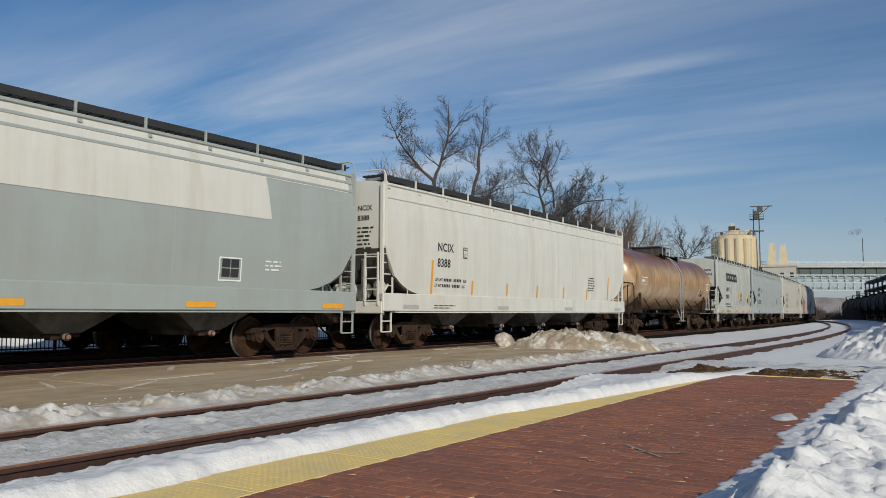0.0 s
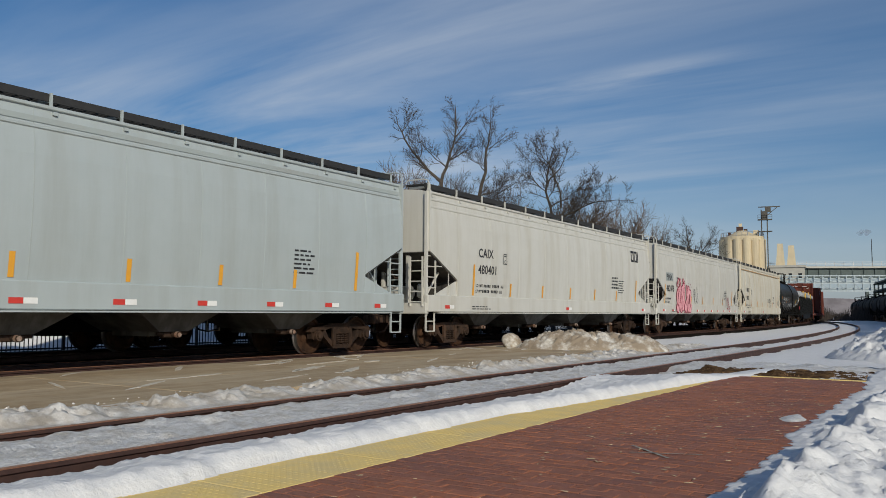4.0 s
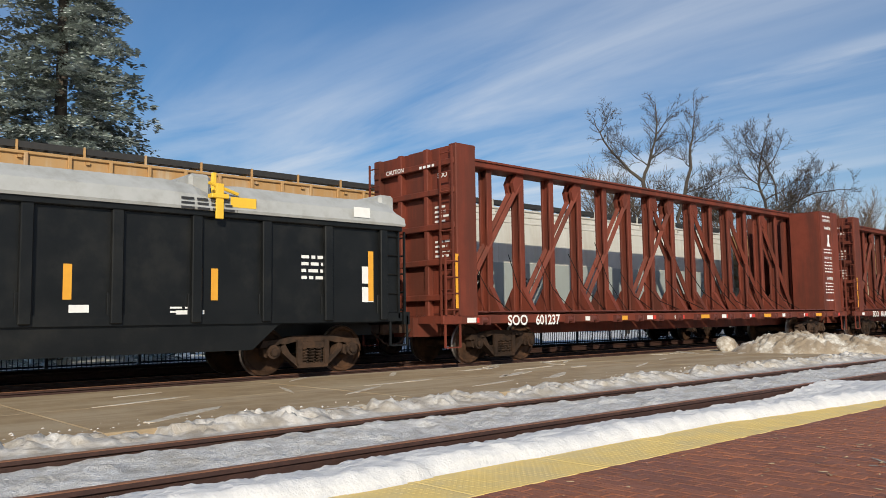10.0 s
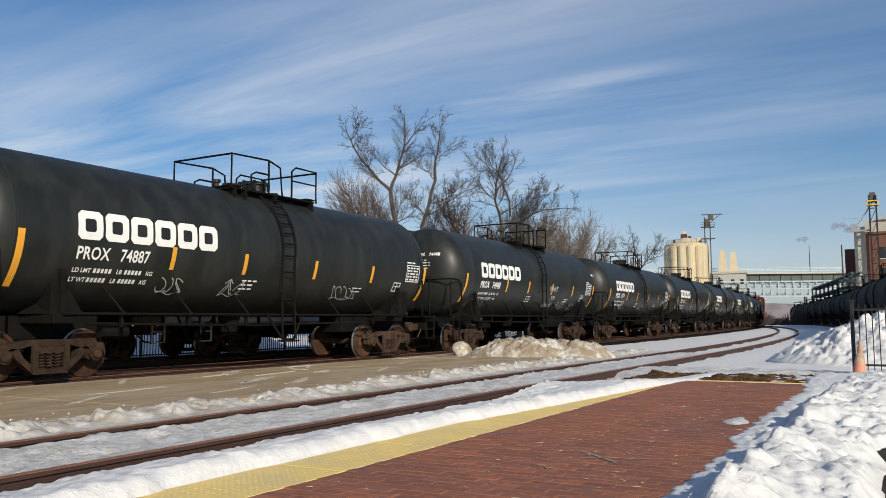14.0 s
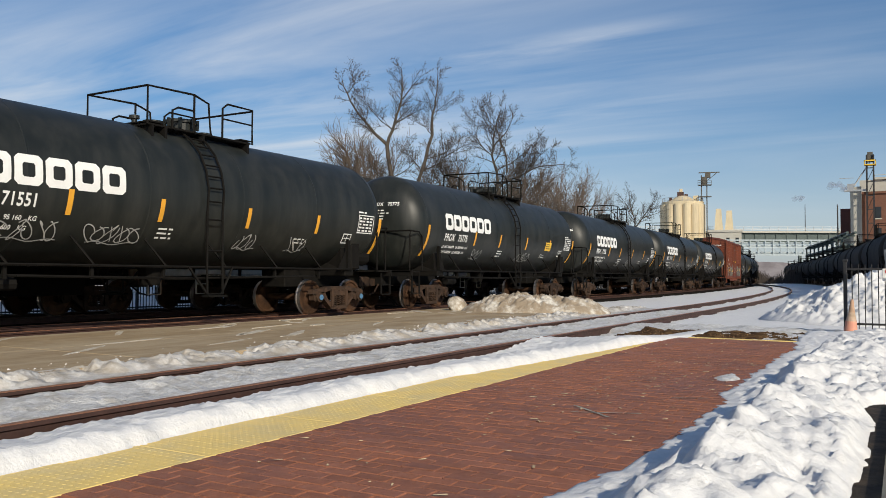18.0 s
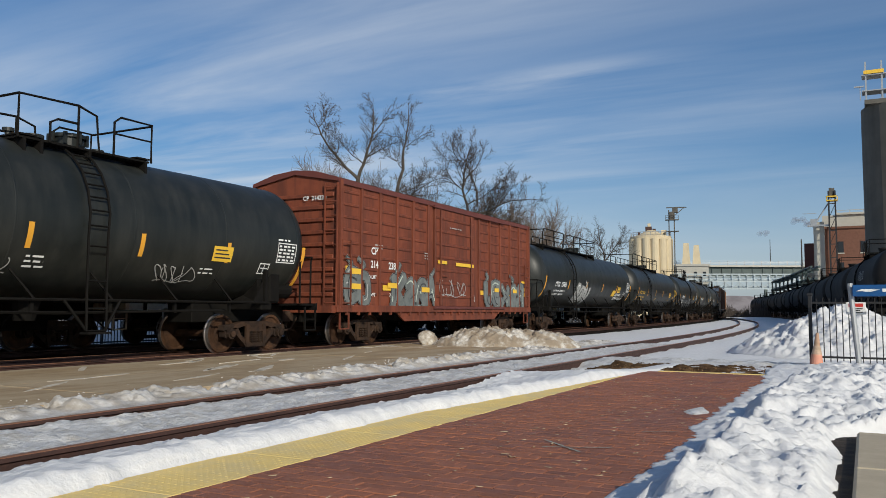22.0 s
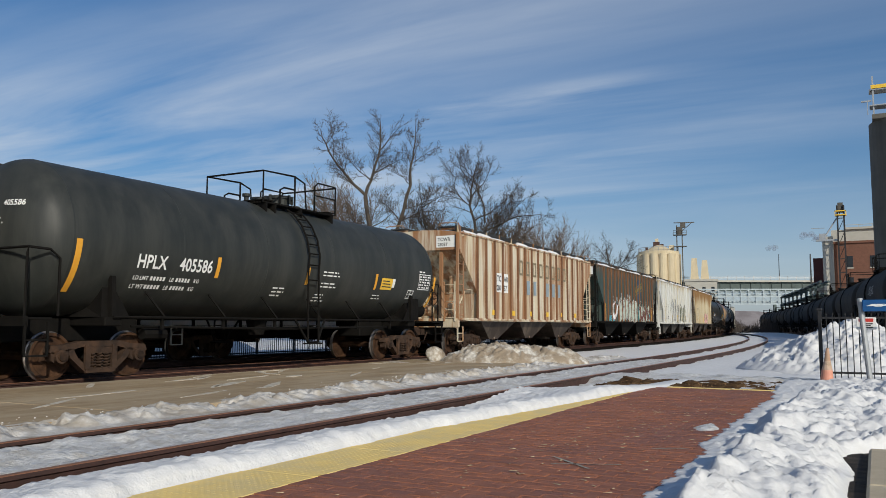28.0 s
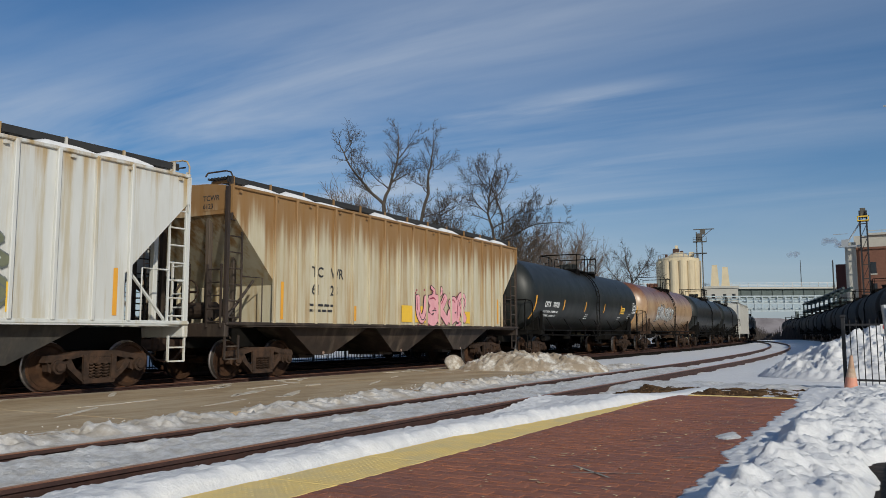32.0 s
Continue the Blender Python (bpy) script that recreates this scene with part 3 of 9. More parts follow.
main_track = thing("main_track", "steel rails on dark ballast under the passing train", "railway track", kind="structure")
for o in (-0.7525, 0.7525):
    part("rail", sweep(RAIL, on_main, -40, 320, 6, o), M["rail"], main_track)
    part("rail_head", sweep([(-0.034, -0.004), (0.034, -0.004), (0.026, 0.003), (-0.026, 0.003)], on_main, -40, 320, 6, o), M["railtop"], main_track, "worn brown running surface")
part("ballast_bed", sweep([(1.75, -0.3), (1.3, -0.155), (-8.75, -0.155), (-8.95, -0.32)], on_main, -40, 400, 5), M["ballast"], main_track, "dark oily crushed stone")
back_track = thing("back_track", "steel rails behind the passing train", "railway track", kind="structure")
for o in (-0.7525, 0.7525):
    part("rail", sweep(RAIL, lambda s: on_main(s, PARK_X), -40, 150, 6, o), M["rail"], back_track)
side_track = thing("siding_track", "steel rails under the standing tank cars", "railway track", kind="structure")
for o in (-0.7525, 0.7525):
    part("rail", sweep(RAIL, on_side, 20, 240, 6, o), M["rail"], side_track)
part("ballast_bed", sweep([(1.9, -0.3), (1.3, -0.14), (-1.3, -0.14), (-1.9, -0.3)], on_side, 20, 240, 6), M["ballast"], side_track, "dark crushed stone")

# worn pavement between the two tracks
pad = thing("pavement", "worn tan concrete pavement with scraped ice between two tracks", "pavement", kind="structure")


def slab_mesh(name, x0, x1, y0, y1, z, material, parent, label=""):
    bm = bmesh.new()
    box(bm, x0, x1, y0, y1, z - 0.12, z, 0.008)
    return part(name, bm, material, parent, label)


for i in range(9):
    y0 = -14 + i * 4.2
    for x0, x1 in ((-13.0, -10.55), (-10.54, -8.05)):
        slab_mesh("slab", x0, x1, y0, y0 + 4.19, -0.03 + 0.004 * ((i * 7) % 3), M["pad"], pad)
part("kerb", fixed(sweep([(1.4, -0.2), (1.46, -0.2), (1.46, -0.035), (1.4, -0.035)], on_main, -14, 23.8, 4)), M["rail"], pad, "dark wooden edge board beside the rail")


def ridge(name, xs, ys, fn, material, label, category, parent=None):
    ob = grid_mesh(name, xs, ys, fn, material, parent)
    return tagged(ob, label, category, kind="structure")


# clumpy ridge of crusted snow along the far rail
def ridge_far(x, y):
    c = -7.85 + 0.12 * lump(0, y, 0.5, 8) - 0.012 * max(0.0, y - 5)
    w = (0.36 + 0.16 * lump(3, y, 0.7, 2)) * (1.0 if x > c else 1.35 + 0.5 * lump(5, y, 1.8, 6))
    t = max(0.0, 1 - ((x - c) / w) ** 2)
    gap = min(1.0, max(0.25, 0.8 + 0.9 * lump(6, y, 0.8, 9)))
    return -0.065 + t * gap * (0.1 + 0.05 * lump(x, y, 2.2, 4)) + t * 0.5 * shards(x, y)


def shards(x, y):
    """Broken plates of ice at two sizes, tilted this way and that."""
    z = 0.0
    for k, h in ((3.6, 0.11), (8.5, 0.06)):
        d, pts = noise.voronoi(Vector((x * k + 0.4 * lump(x, y, 3, 1), y * k, 7.0)))
        c = pts[0]
        z += h * (min(0.5, d[1] - d[0]) + 0.9 * noise.cell(c * 3.3) - 0.35 + (x * k - c.x) * (noise.cell(c * 4.7) - 0.5) * 0.7)
    return z


ridge("snow_ridge", span(-8.95, -7.2, 0.035), span(-3, 28, 0.04), ridge_far, M["ice_ridge"], "low broken ridge of grey icy snow along the rail", "snow ridge")

# crumbs of ice thrown off the ridge and thin scraped ice left on the pavement
crumbs = bmesh.new()
rng = random.Random(77)
for k in range(420):
    y = rng.uniform(1.5, 23.0)
    x, r = -8.25 - abs(rng.gauss(0, 0.32)) - 0.012 * max(0.0, y - 5), rng.uniform(0.008, 0.032)
    vs = [crumbs.verts.new((x + r * rng.uniform(0.5, 1.2) * px, y + r * rng.uniform(0.5, 1.3) * py, -0.03 + r * rng.uniform(0.4, 0.8) * pz)) for px, py, pz in ((1, 0, 0), (0, 1, 0), (-1, 0, 0), (0, -1, 0), (0.1, 0, 1), (0, 0.1, -0.6))]
    for q in ((0, 1, 4), (1, 2, 4), (2, 3, 4), (3, 0, 4), (1, 0, 5), (2, 1, 5), (3, 2, 5), (0, 3, 5)):
        crumbs.faces.new([vs[i] for i in q])
tagged(part("ice_crumbs", crumbs, M["ice_ridge"], None), "loose crumbs of ice scattered beside the snow ridge", "ice", kind="stuff")
scrape = bmesh.new()
for k in range(46):
    y = 3 + 20 * rng.random()
    x = rng.uniform(-12.7, -8.5)
    l, w, a = rng.uniform(0.15, 0.8), rng.uniform(0.02, 0.1), rng.gauss(0.5, 0.35)
    top, foot = [], []
    for i in range(14):
        q = 2 * math.pi * i / 14
        r = 1 + 0.5 * noise.noise(Vector((math.cos(q) * 1.7 + k, math.sin(q) * 1.7, 3.0)))
        u, v = l * math.cos(q) * r, w * math.sin(q) * r
        px, py = x + v * math.cos(a) - u * math.sin(a), y + u * math.cos(a) + v * math.sin(a)
        top.append((px, py, -0.0185)); foot.append((px, py, -0.04))
    loft(scrape, [foot, top])
fixed(scrape)
M["thin_ice"] = surf("thin_scraped_ice", (0.66, 0.62, 0.54), (0.42, 0.33, 0.21), 6, 0.9, 0.5)
tagged(part("scraped_ice", scrape, M["thin_ice"], None), "thin pale streaks of scraped ice on the pavement", "ice", kind="stuff")


# snow between the rails
def bed(x, y):
    return -0.06 + 0.026 * lump(x, y, 1.1, 6) + 0.024 * lump(x, y, 6, 7) + 0.25 * max(0.0, shards(x, y) - 0.02) - 0.03 * (x > -5.45)


ridge("snow_bed", span(-6.8, -5.42, 0.05), span(-4, 27, 0.06), bed, M["crust"], "trampled snow filling the space between the rails", "snow bed")


# snow bank on the platform's edge
def bank_edge(y):
    return -4.02 + 0.05 * lump(1, y, 0.8, 11) + 0.025 * lump(2, y, 3.5, 12) + 0.1 * max(0.0, y - 7.0)


def bank(x, y):
    e = bank_edge(y)
    if x > e:
        return -0.02
    f = min(1.0, (e - x) / 0.11)
    cover = 0.1 * math.exp(-((y - 12.6) / 1.1) ** 2)
    fall = max(0.0, e - 0.2 - x) / 0.95
    z = (0.098 + 0.022 * lump(4, y, 0.9, 13)) * math.sqrt(f) + 0.014 * lump(x, y, 4, 15) * f + 0.02 * chunky_ice(x, y) * f + 0.012 * lump(x, y, 11, 16) * f
    z *= min(1.0, max(0.15, 1 - (y - 12.2) / 2.6))
    return z - (0.17 - cover) * min(1.15, fall) ** 1.2


def chunky_ice(x, y):
    d = noise.voronoi(Vector((x * 7, y * 7, 1.0)))[0]
    return max(0.0, 1 - d[0] * 1.6) + 0.6 * max(0.0, 1 - 1.6 * noise.voronoi(Vector((x * 16, y * 16, 4.0)))[0][0])


ridge("snow_bank", span(-5.27, -3.2, 0.03), span(-4, 16, 0.04), bank, M["snow"], "long rounded bank of clean snow along the platform edge", "snow bank")

# ---- platform: tactile strip, brick pavers, walkway ----
platform = thing("platform", "low station platform paved in red brick with a yellow edge", "platform", kind="structure")
bm = bmesh.new()
box(bm, -4.08, -1.0, -10, 14.15, -0.3, -0.022)
part("platform_bed", bm, M["joint"], platform, "dark mortar bed under the bricks")
tile_bm = bmesh.new()
box(tile_bm, 0, 0.61, 0.003, 1.217, -0.02, 0.0, 0.004)
for i in range(11):
    for j in range(22):
        x, y = 0.045 + i * 0.052, 0.06 + j * 0.0524
        lo = [tile_bm.verts.new((x + 0.013 * math.cos(a), y + 0.013 * math.sin(a), 0.0)) for a in (k * math.pi / 3 for k in range(6))]
        hi = [tile_bm.verts.new((x + 0.009 * math.cos(a), y + 0.009 * math.sin(a), 0.0018)) for a in (k * math.pi / 3 for k in range(6))]
        for k in range(6):
            tile_bm.faces.new((lo[k], lo[(k + 1) % 6], hi[(k + 1) % 6], hi[k]))
        tile_bm.faces.new(hi)
tile_me = bpy.data.meshes.new("tactile_tile")
tile_bm.to_mesh(tile_me); tile_bm.free()
tile_me.materials.append(M["tactile"])
for j in range(14):
    ob = part_of("tactile_tile", tile_me, platform)
    ob.location = (-4.05, -4.0 + j * 1.22, 0.0)
slab_mesh("edge_line", -3.2, -1.2, 14.0, 14.14, 0.002, M["tactile"], platform, "thin yellow line closing the platform")


# ---- lettering ----
GLYPHS = {}


def glyphs(text, size, spacing=1.0):
    """The outline faces of a line of text as a list of polygons in the plane, from the left foot of the line."""
    key = (text, spacing)
    if key not in GLYPHS:
        cu = bpy.data.curves.new("text", "FONT")
        cu.body, cu.size, cu.resolution_u, cu.space_character, cu.offset = text, 1.0, 3, spacing, 0.022
        ob = bpy.data.objects.new("text", cu)
        me = ob.to_mesh()
        GLYPHS[key] = ([(v.co.x, v.co.y) for v in me.vertices], [tuple(p.vertices) for p in me.polygons])
        ob.to_mesh_clear()
        bpy.data.objects.remove(ob)
        bpy.data.curves.remove(cu)
    vs, fs = GLYPHS[key]
    return [(x * size, y * size) for x, y in vs], fs


class Decal:
    """Paint on the side of a car: flat shapes in (along, up), laid on the side's surface."""

    def __init__(self, side, curved):
        self.side, self.curved, self.layers, self.pieces = side, curved, {}, 0

    def add(self, ink, vs, fs, name="marking", apart=False):
        """Shapes of one ink; those set apart become parts of their own. Each piece lies a hair over the one before."""
        self.pieces += 1
        key = (ink, name, self.pieces if apart else 0)
        V, F = self.layers.setdefault(key, ([], []))
        k = len(V)
        hair = 0.0001 * (self.pieces % 30)
        V += [(x, y, hair) for x, y in vs]
        F += [tuple(i + k for i in f) for f in fs]

    def text(self, ink, s, u, v, size, wide=1.0, spacing=1.0):
        vs, fs = glyphs(s, size, spacing)
        self.add(ink, [(u + x * wide, v + y) for x, y in vs], fs, "lettering", True)

    def bar(self, ink, u, v, w, h, lean=0.0):
        self.add(ink, [(u, v), (u + w, v), (u + w + lean, v + h), (u + lean, v + h)], [(0, 1, 2, 3)], *(("reflector", True) if ink in ("yellow", "redink", "sticker") else ()))

    def lines(self, ink, u, v, w, rows, pitch=0.09, h=0.035, rng=random.Random(3)):
        for r in range(rows):
            x, end = u, u + w * rng.uniform(0.7, 1.0)
            while x < end:
                d = rng.uniform(0.08, 0.25)
                self.bar(ink, x, v - r * pitch, min(d, end - x), h)
                x += d + 0.05

    def outline(self, ink, u, v, w, h, t=0.02):
        for a in ((u, v, w, t), (u, v + h - t, w, t), (u, v + t, t, h - 2 * t), (u + w - t, v + t, t, h - 2 * t)):
            self.bar(ink, *a)

    def poly(self, ink, pts):
        self.add(ink, pts, [tuple(range(len(pts)))])

    def blob(self, ink, u, v, w, h, seed, n=28, rough=0.22):
        pts = []
        for k in range(n):
            a = 2 * math.pi * k / n
            r = 1 + rough * noise.noise(Vector((math.cos(a) * 1.3 + seed, math.sin(a) * 1.3, seed * 2.7)))
            pts.append((u + math.cos(a) * w / 2 * r, v + math.sin(a) * h / 2 * r))
        self.add(ink, [(u, v)] + pts, [(0, 1 + k, 1 + (k + 1) % n) for k in range(n)])

    def stroke(self, ink, pts, t=0.03):
        for (ax, ay), (bx, by) in zip(pts, pts[1:]):
            d = math.hypot(bx - ax, by - ay) or 1
            nx, ny = -(by - ay) / d * t / 2, (bx - ax) / d * t / 2
            ex, ey = (bx - ax) / d * t * 0.3, (by - ay) / d * t * 0.3
            self.add(ink, [(ax + nx - ex, ay + ny - ey), (ax - nx - ex, ay - ny - ey), (bx - nx + ex, by - ny + ey), (bx + nx + ex, by + ny + ey)], [(0, 1, 2, 3)])

    def scribble(self, ink, u, v, w, h, seed, n=26, t=0.025):
        """A quick spray-can tag: looped strokes with a long tail."""
        rng = random.Random(seed * 7 + 1)
        letters = max(2, int(w / h * 1.6))
        for k in range(letters):
            cx, lw, lh = u + w * (k + 0.5) / letters, w / letters * rng.uniform(0.4, 0.62), h * rng.uniform(0.34, 0.5)
            a0, turns, sq = rng.uniform(0, 6.28), rng.uniform(0.7, 1.35), rng.uniform(-0.6, 0.6)
            m = max(8, n // 2)
            self.stroke(ink, [(cx + lw * math.cos(a0 + 6.28 * turns * i / m) + sq * lh * math.sin(3.1 * i / m), v + h / 2 + lh * math.sin(a0 * 0.4 + 6.28 * turns * 0.8 * i / m)) for i in range(m + 1)], t)
            if rng.random() < 0.5:
                self.stroke(ink, [(cx - lw * 0.5, v + h * rng.uniform(0.7, 1.0)), (cx + lw * rng.uniform(-0.2, 0.5), v + h * rng.uniform(0.0, 0.2))], t)
        self.stroke(ink, [(u + w * 0.1 + w * 0.9 * i / 8, v + h * (0.05 + 0.08 * math.sin(i * 1.1))) for i in range(9)], t * 0.8)

    # skeletons of abstract looping forms, smoothed into curves
    FORMS = ((((1.5, 1.7), (0.7, 2.1), (0.0, 1.5), (0.8, 1.0), (1.6, 0.5), (0.8, -0.1), (0.0, 0.3)),),
             (((0.8, 0.0), (0.0, 0.2), (0.0, 1.8), (0.8, 2.0), (1.6, 1.8), (1.6, 0.2), (0.8, 0.0)),),
             (((0.1, 0.0), (0.2, 1.0), (0.0, 2.0)), ((1.6, 2.1), (0.9, 1.3), (0.2, 1.0), (0.9, 0.7), (1.7, -0.1))),
             (((1.6, 1.9), (0.5, 2.1), (0.0, 1.4), (0.1, 0.5), (0.6, -0.1), (1.6, 0.2)), ((0.1, 1.05), (0.8, 1.15), (1.3, 1.0))),
             (((0.0, 0.0), (0.4, 1.2), (0.8, 2.1), (1.2, 1.2), (1.7, 0.0)), ((0.4, 0.7), (0.9, 0.85), (1.4, 0.7))),
             (((0.0, 2.0), (0.1, 0.6), (0.8, -0.1), (1.5, 0.6), (1.6, 2.0)),),
             (((0.1, 0.0), (0.1, 1.0), (0.2, 2.0), (1.2, 2.1), (1.6, 1.5), (1.0, 1.0), (0.3, 0.95)), ((0.7, 1.0), (1.2, 0.5), (1.7, 0.0))))

    @staticmethod
    def smooth(pts, rounds=2):
        for _ in range(rounds):
            out = [pts[0]]
            for (ax, ay), (bx, by) in zip(pts, pts[1:]):
                out += [(ax * 0.75 + bx * 0.25, ay * 0.75 + by * 0.25), (ax * 0.25 + bx * 0.75, ay * 0.25 + by * 0.75)]
            pts = out + [pts[-1]]
        return pts

    def throwup(self, fill, line, u, v, w, h, count, seed, shade=None):
        """A sprayed piece: fat curved forms, leaning into one another, with an outline, a halo and inner strokes."""
        rng = random.Random(seed * 13 + 5)
        d = w / count
        thick = min(d * 0.44, h * 0.3)
        lines = []
        for k in range(count):
            form = self.FORMS[(seed + k * 5 + k // 2) % len(self.FORMS)]
            sx, sy, lean, lift = d * 0.8 / 1.7, (h - thick) / 2.1 * rng.uniform(0.84, 1.06), rng.uniform(-0.14, 0.2) * h, rng.uniform(-0.05, 0.08) * h
            if (seed + k) % 2 == 0:
                form = tuple(tuple((1.65 - x, y) for x, y in poly) for poly in form)
            for poly in form:
                lines.append((self.smooth([(u + d * k + thick * 0.35 + x * sx * rng.uniform(0.9, 1.1) + lean * y / 2, v + thick * 0.5 + y * sy + lift) for x, y in poly]), thick * rng.uniform(0.8, 1.15)))
            if rng.random() < 0.7:
                x, y = u + d * (k + rng.uniform(0.3, 0.7)), v + h * rng.choice((0.96, 0.06))
                up = 1 if y > v + h / 2 else -0.5
                lines.append((self.smooth([(x, y), (x + d * 0.2, y + h * 0.08 * up), (x + d * rng.uniform(-0.6, 0.6), y + h * 0.2 * up)]), thick * 0.35))
        halo = {"mint": "whiteink", "dimink": "whiteink", "pink": "wine", "wine": "mint", "slate": "dimink", "maroon": "mint", "olive": "slate"}.get(fill, "whiteink")
        for ink, extra in ((halo + "#1", 0.06 + 0.06 * (h > 1.2)), (line + "#2", 0.05), (fill + "#3", 0.0)):
            for pts, t in lines:
                self.stroke(ink, pts, t + extra)
                for p in (pts[0], pts[-1]):
                    self.blob(ink, *p, t + extra, t + extra, seed, 14, 0.08)
        for pts, t in lines[::2]:
            n = len(pts) // 2
            self.stroke(line + "#4", [(x + t * 0.2, y - t * 0.16) for x, y in pts[n // 2:n + n // 2 + 1]], t * 0.13)
        for pts, t in lines:
            n = max(2, len(pts) // 3)
            self.stroke((shade or halo) + "#5", [(x - t * 0.24, y + t * 0.14) for x, y in pts[:n]], t * 0.14)
        if fill == "pink":
            for k in range(26):
                self.blob("wine#2", u + w * rng.uniform(-0.04, 1.04), v + h * rng.choice((rng.uniform(-0.02, 0.1), rng.uniform(0.92, 1.08))), 0.07, 0.07, k, 9, 0.05)

    def done(self, parent, label=""):
        inks = []
        for ink, name, k in self.layers:
            if ink not in inks:
                inks.append(ink)
        inks.sort(key=lambda q: int(q.partition("#")[2] or 0))
        for (ink, name, k), (V, F) in self.layers.items():
            lift = 0.004 + 0.004 * min(inks.index(ink), 9)
            bm = bmesh.new()
            vs = [bm.verts.new(v) for v in V]
            for f in F:
                try:
                    bm.faces.new([vs[j] for j in f])
                except ValueError:
                    pass
            if self.curved:
                lo, hi = min(v[1] for v in V), max(v[1] for v in V)
                z = math.floor(lo / 0.12) * 0.12 + 0.12
                for zz in (1.543, 1.547):
                    if lo < zz < hi:
                        bmesh.ops.bisect_plane(bm, geom=bm.verts[:] + bm.edges[:] + bm.faces[:], plane_co=(0, zz, 0), plane_no=(0, 1, 0))
                while z < hi:
                    bmesh.ops.bisect_plane(bm, geom=bm.verts[:] + bm.edges[:] + bm.faces[:], plane_co=(0, z, 0), plane_no=(0, 1, 0))
                    z += 0.12
            for w in bm.verts:
                w.co = self.side(w.co.x, w.co.y, lift + w.co.z)
            bmesh.ops.recalc_face_normals(bm, faces=bm.faces[:])
            made = part(name, bm, M[ink.partition("#")[0]], parent, label)
            if name in ("marking", "graffiti", "small_print"):
                tagged(made, kind="stuff")


# ---- trucks: built once, shared ----
def wheelset_mesh():
    bm = bmesh.new()
    for s in (-1, 1):
        prof = [(0.0, 0.1), (0.0, 0.09), (0.0, 0.0)]
        rings = []
        for x, r in ((0.66, 0.05), (0.66, 0.14), (0.7, 0.36), (0.685, 0.4), (0.68, 0.475), (0.71, 0.478), (0.725, 0.452), (0.815, 0.445), (0.82, 0.39), (0.775, 0.36), (0.76, 0.2), (0.79, 0.13), (0.8, 0.1)):
            rings.append([(s * x, r * math.cos(a), r * math.sin(a)) for a in (2 * math.pi * k / 28 for k in range(28))])
        loft(bm, rings)
        for k in range(3):
            a = k * 2.1
            box(bm, *sorted((s * 0.762, s * 0.775)), 0.25 * math.cos(a) - 0.05, 0.25 * math.cos(a) + 0.05, 0.25 * math.sin(a) - 0.02, 0.25 * math.sin(a) + 0.02)
    tube(bm, [(-0.75, 0, 0), (0.75, 0, 0)], 0.09, 10)
    me = bpy.data.meshes.new("wheelset")
    fixed(bm).to_mesh(me); bm.free()
    me.materials.append(M["wheel"]); me.materials.append(M["tread"])
    for p in me.polygons:
        r = [math.hypot(me.vertices[i].co.y, me.vertices[i].co.z) for i in p.vertices]
        if min(r) > 0.44:
            p.material_index = 1
    return me


def side_frame_mesh(s):
    bm = bmesh.new()
    x0, x1 = sorted((s * 0.9, s * 1.08))
    for e in (-1, 1):
        for bar in ([(0.0, 0.62), (0.0, 0.74), (0.42, 0.74), (0.74, 0.68), (1.08, 0.66), (1.13, 0.54), (1.0, 0.5), (0.7, 0.56), (0.4, 0.63)],
                    [(0.74, 0.6), (0.66, 0.42), (0.4, 0.2), (0.3, 0.12), (0.0, 0.12), (0.0, 0.22), (0.27, 0.24), (0.5, 0.42), (0.6, 0.58)],
                    [(0.7, 0.58), (0.78, 0.58), (0.79, 0.34), (0.71, 0.38)], [(1.0, 0.54), (1.07, 0.54), (1.06, 0.38), (1.0, 0.34)]):
            loft(bm, [[(x, e * y, z) for y, z in bar] for x in (x0, x1)])
    for y in (-0.89, 0.89):
        tube(bm, [(s * 1.02, y, 0.455), (s * 1.15, y, 0.455)], 0.13, 12)
        tube(bm, [(s * 1.14, y, 0.455), (s * 1.18, y, 0.455)], 0.085, 10)
    box(bm, *sorted((s * 1.06, s * 1.11)), -0.34, 0.34, 0.13, 0.22)
    box(bm, *sorted((s * 1.06, s * 1.12)), -0.36, -0.25, 0.2, 0.66)
    box(bm, *sorted((s * 1.06, s * 1.12)), 0.25, 0.36, 0.2, 0.66)
    box(bm, *sorted((s * 1.05, s * 1.1)), -0.25, 0.25, 0.5, 0.62)
    me = bpy.data.meshes.new("side_frame")
    fixed(bm).to_mesh(me); bm.free()
    me.materials.append(M["truck"])
    return me


def spring_mesh(s):
    """One coil: a helix of rod between the frame's bars."""
    bm = bmesh.new()
    tube(bm, [(s * 1.06 + 0.055 * math.cos(a), 0.062 * math.sin(a), 0.225 + 0.27 * a / 31.4) for a in (i * 0.785 for i in range(41))], 0.017, 4)
    me = bpy.data.meshes.new("spring")
    fixed(bm).to_mesh(me); bm.free()
    me.materials.append(M["truck"])
    return me


def cap_mesh(s, material):
    bm = bmesh.new()
    tube(bm, [(s * 1.175, 0, 0.455), (s * 1.195, 0, 0.455)], 0.075, 10)
    me = bpy.data.meshes.new("bearing_cap")
    fixed(bm).to_mesh(me); bm.free()
    me.materials.append(material)
    return me


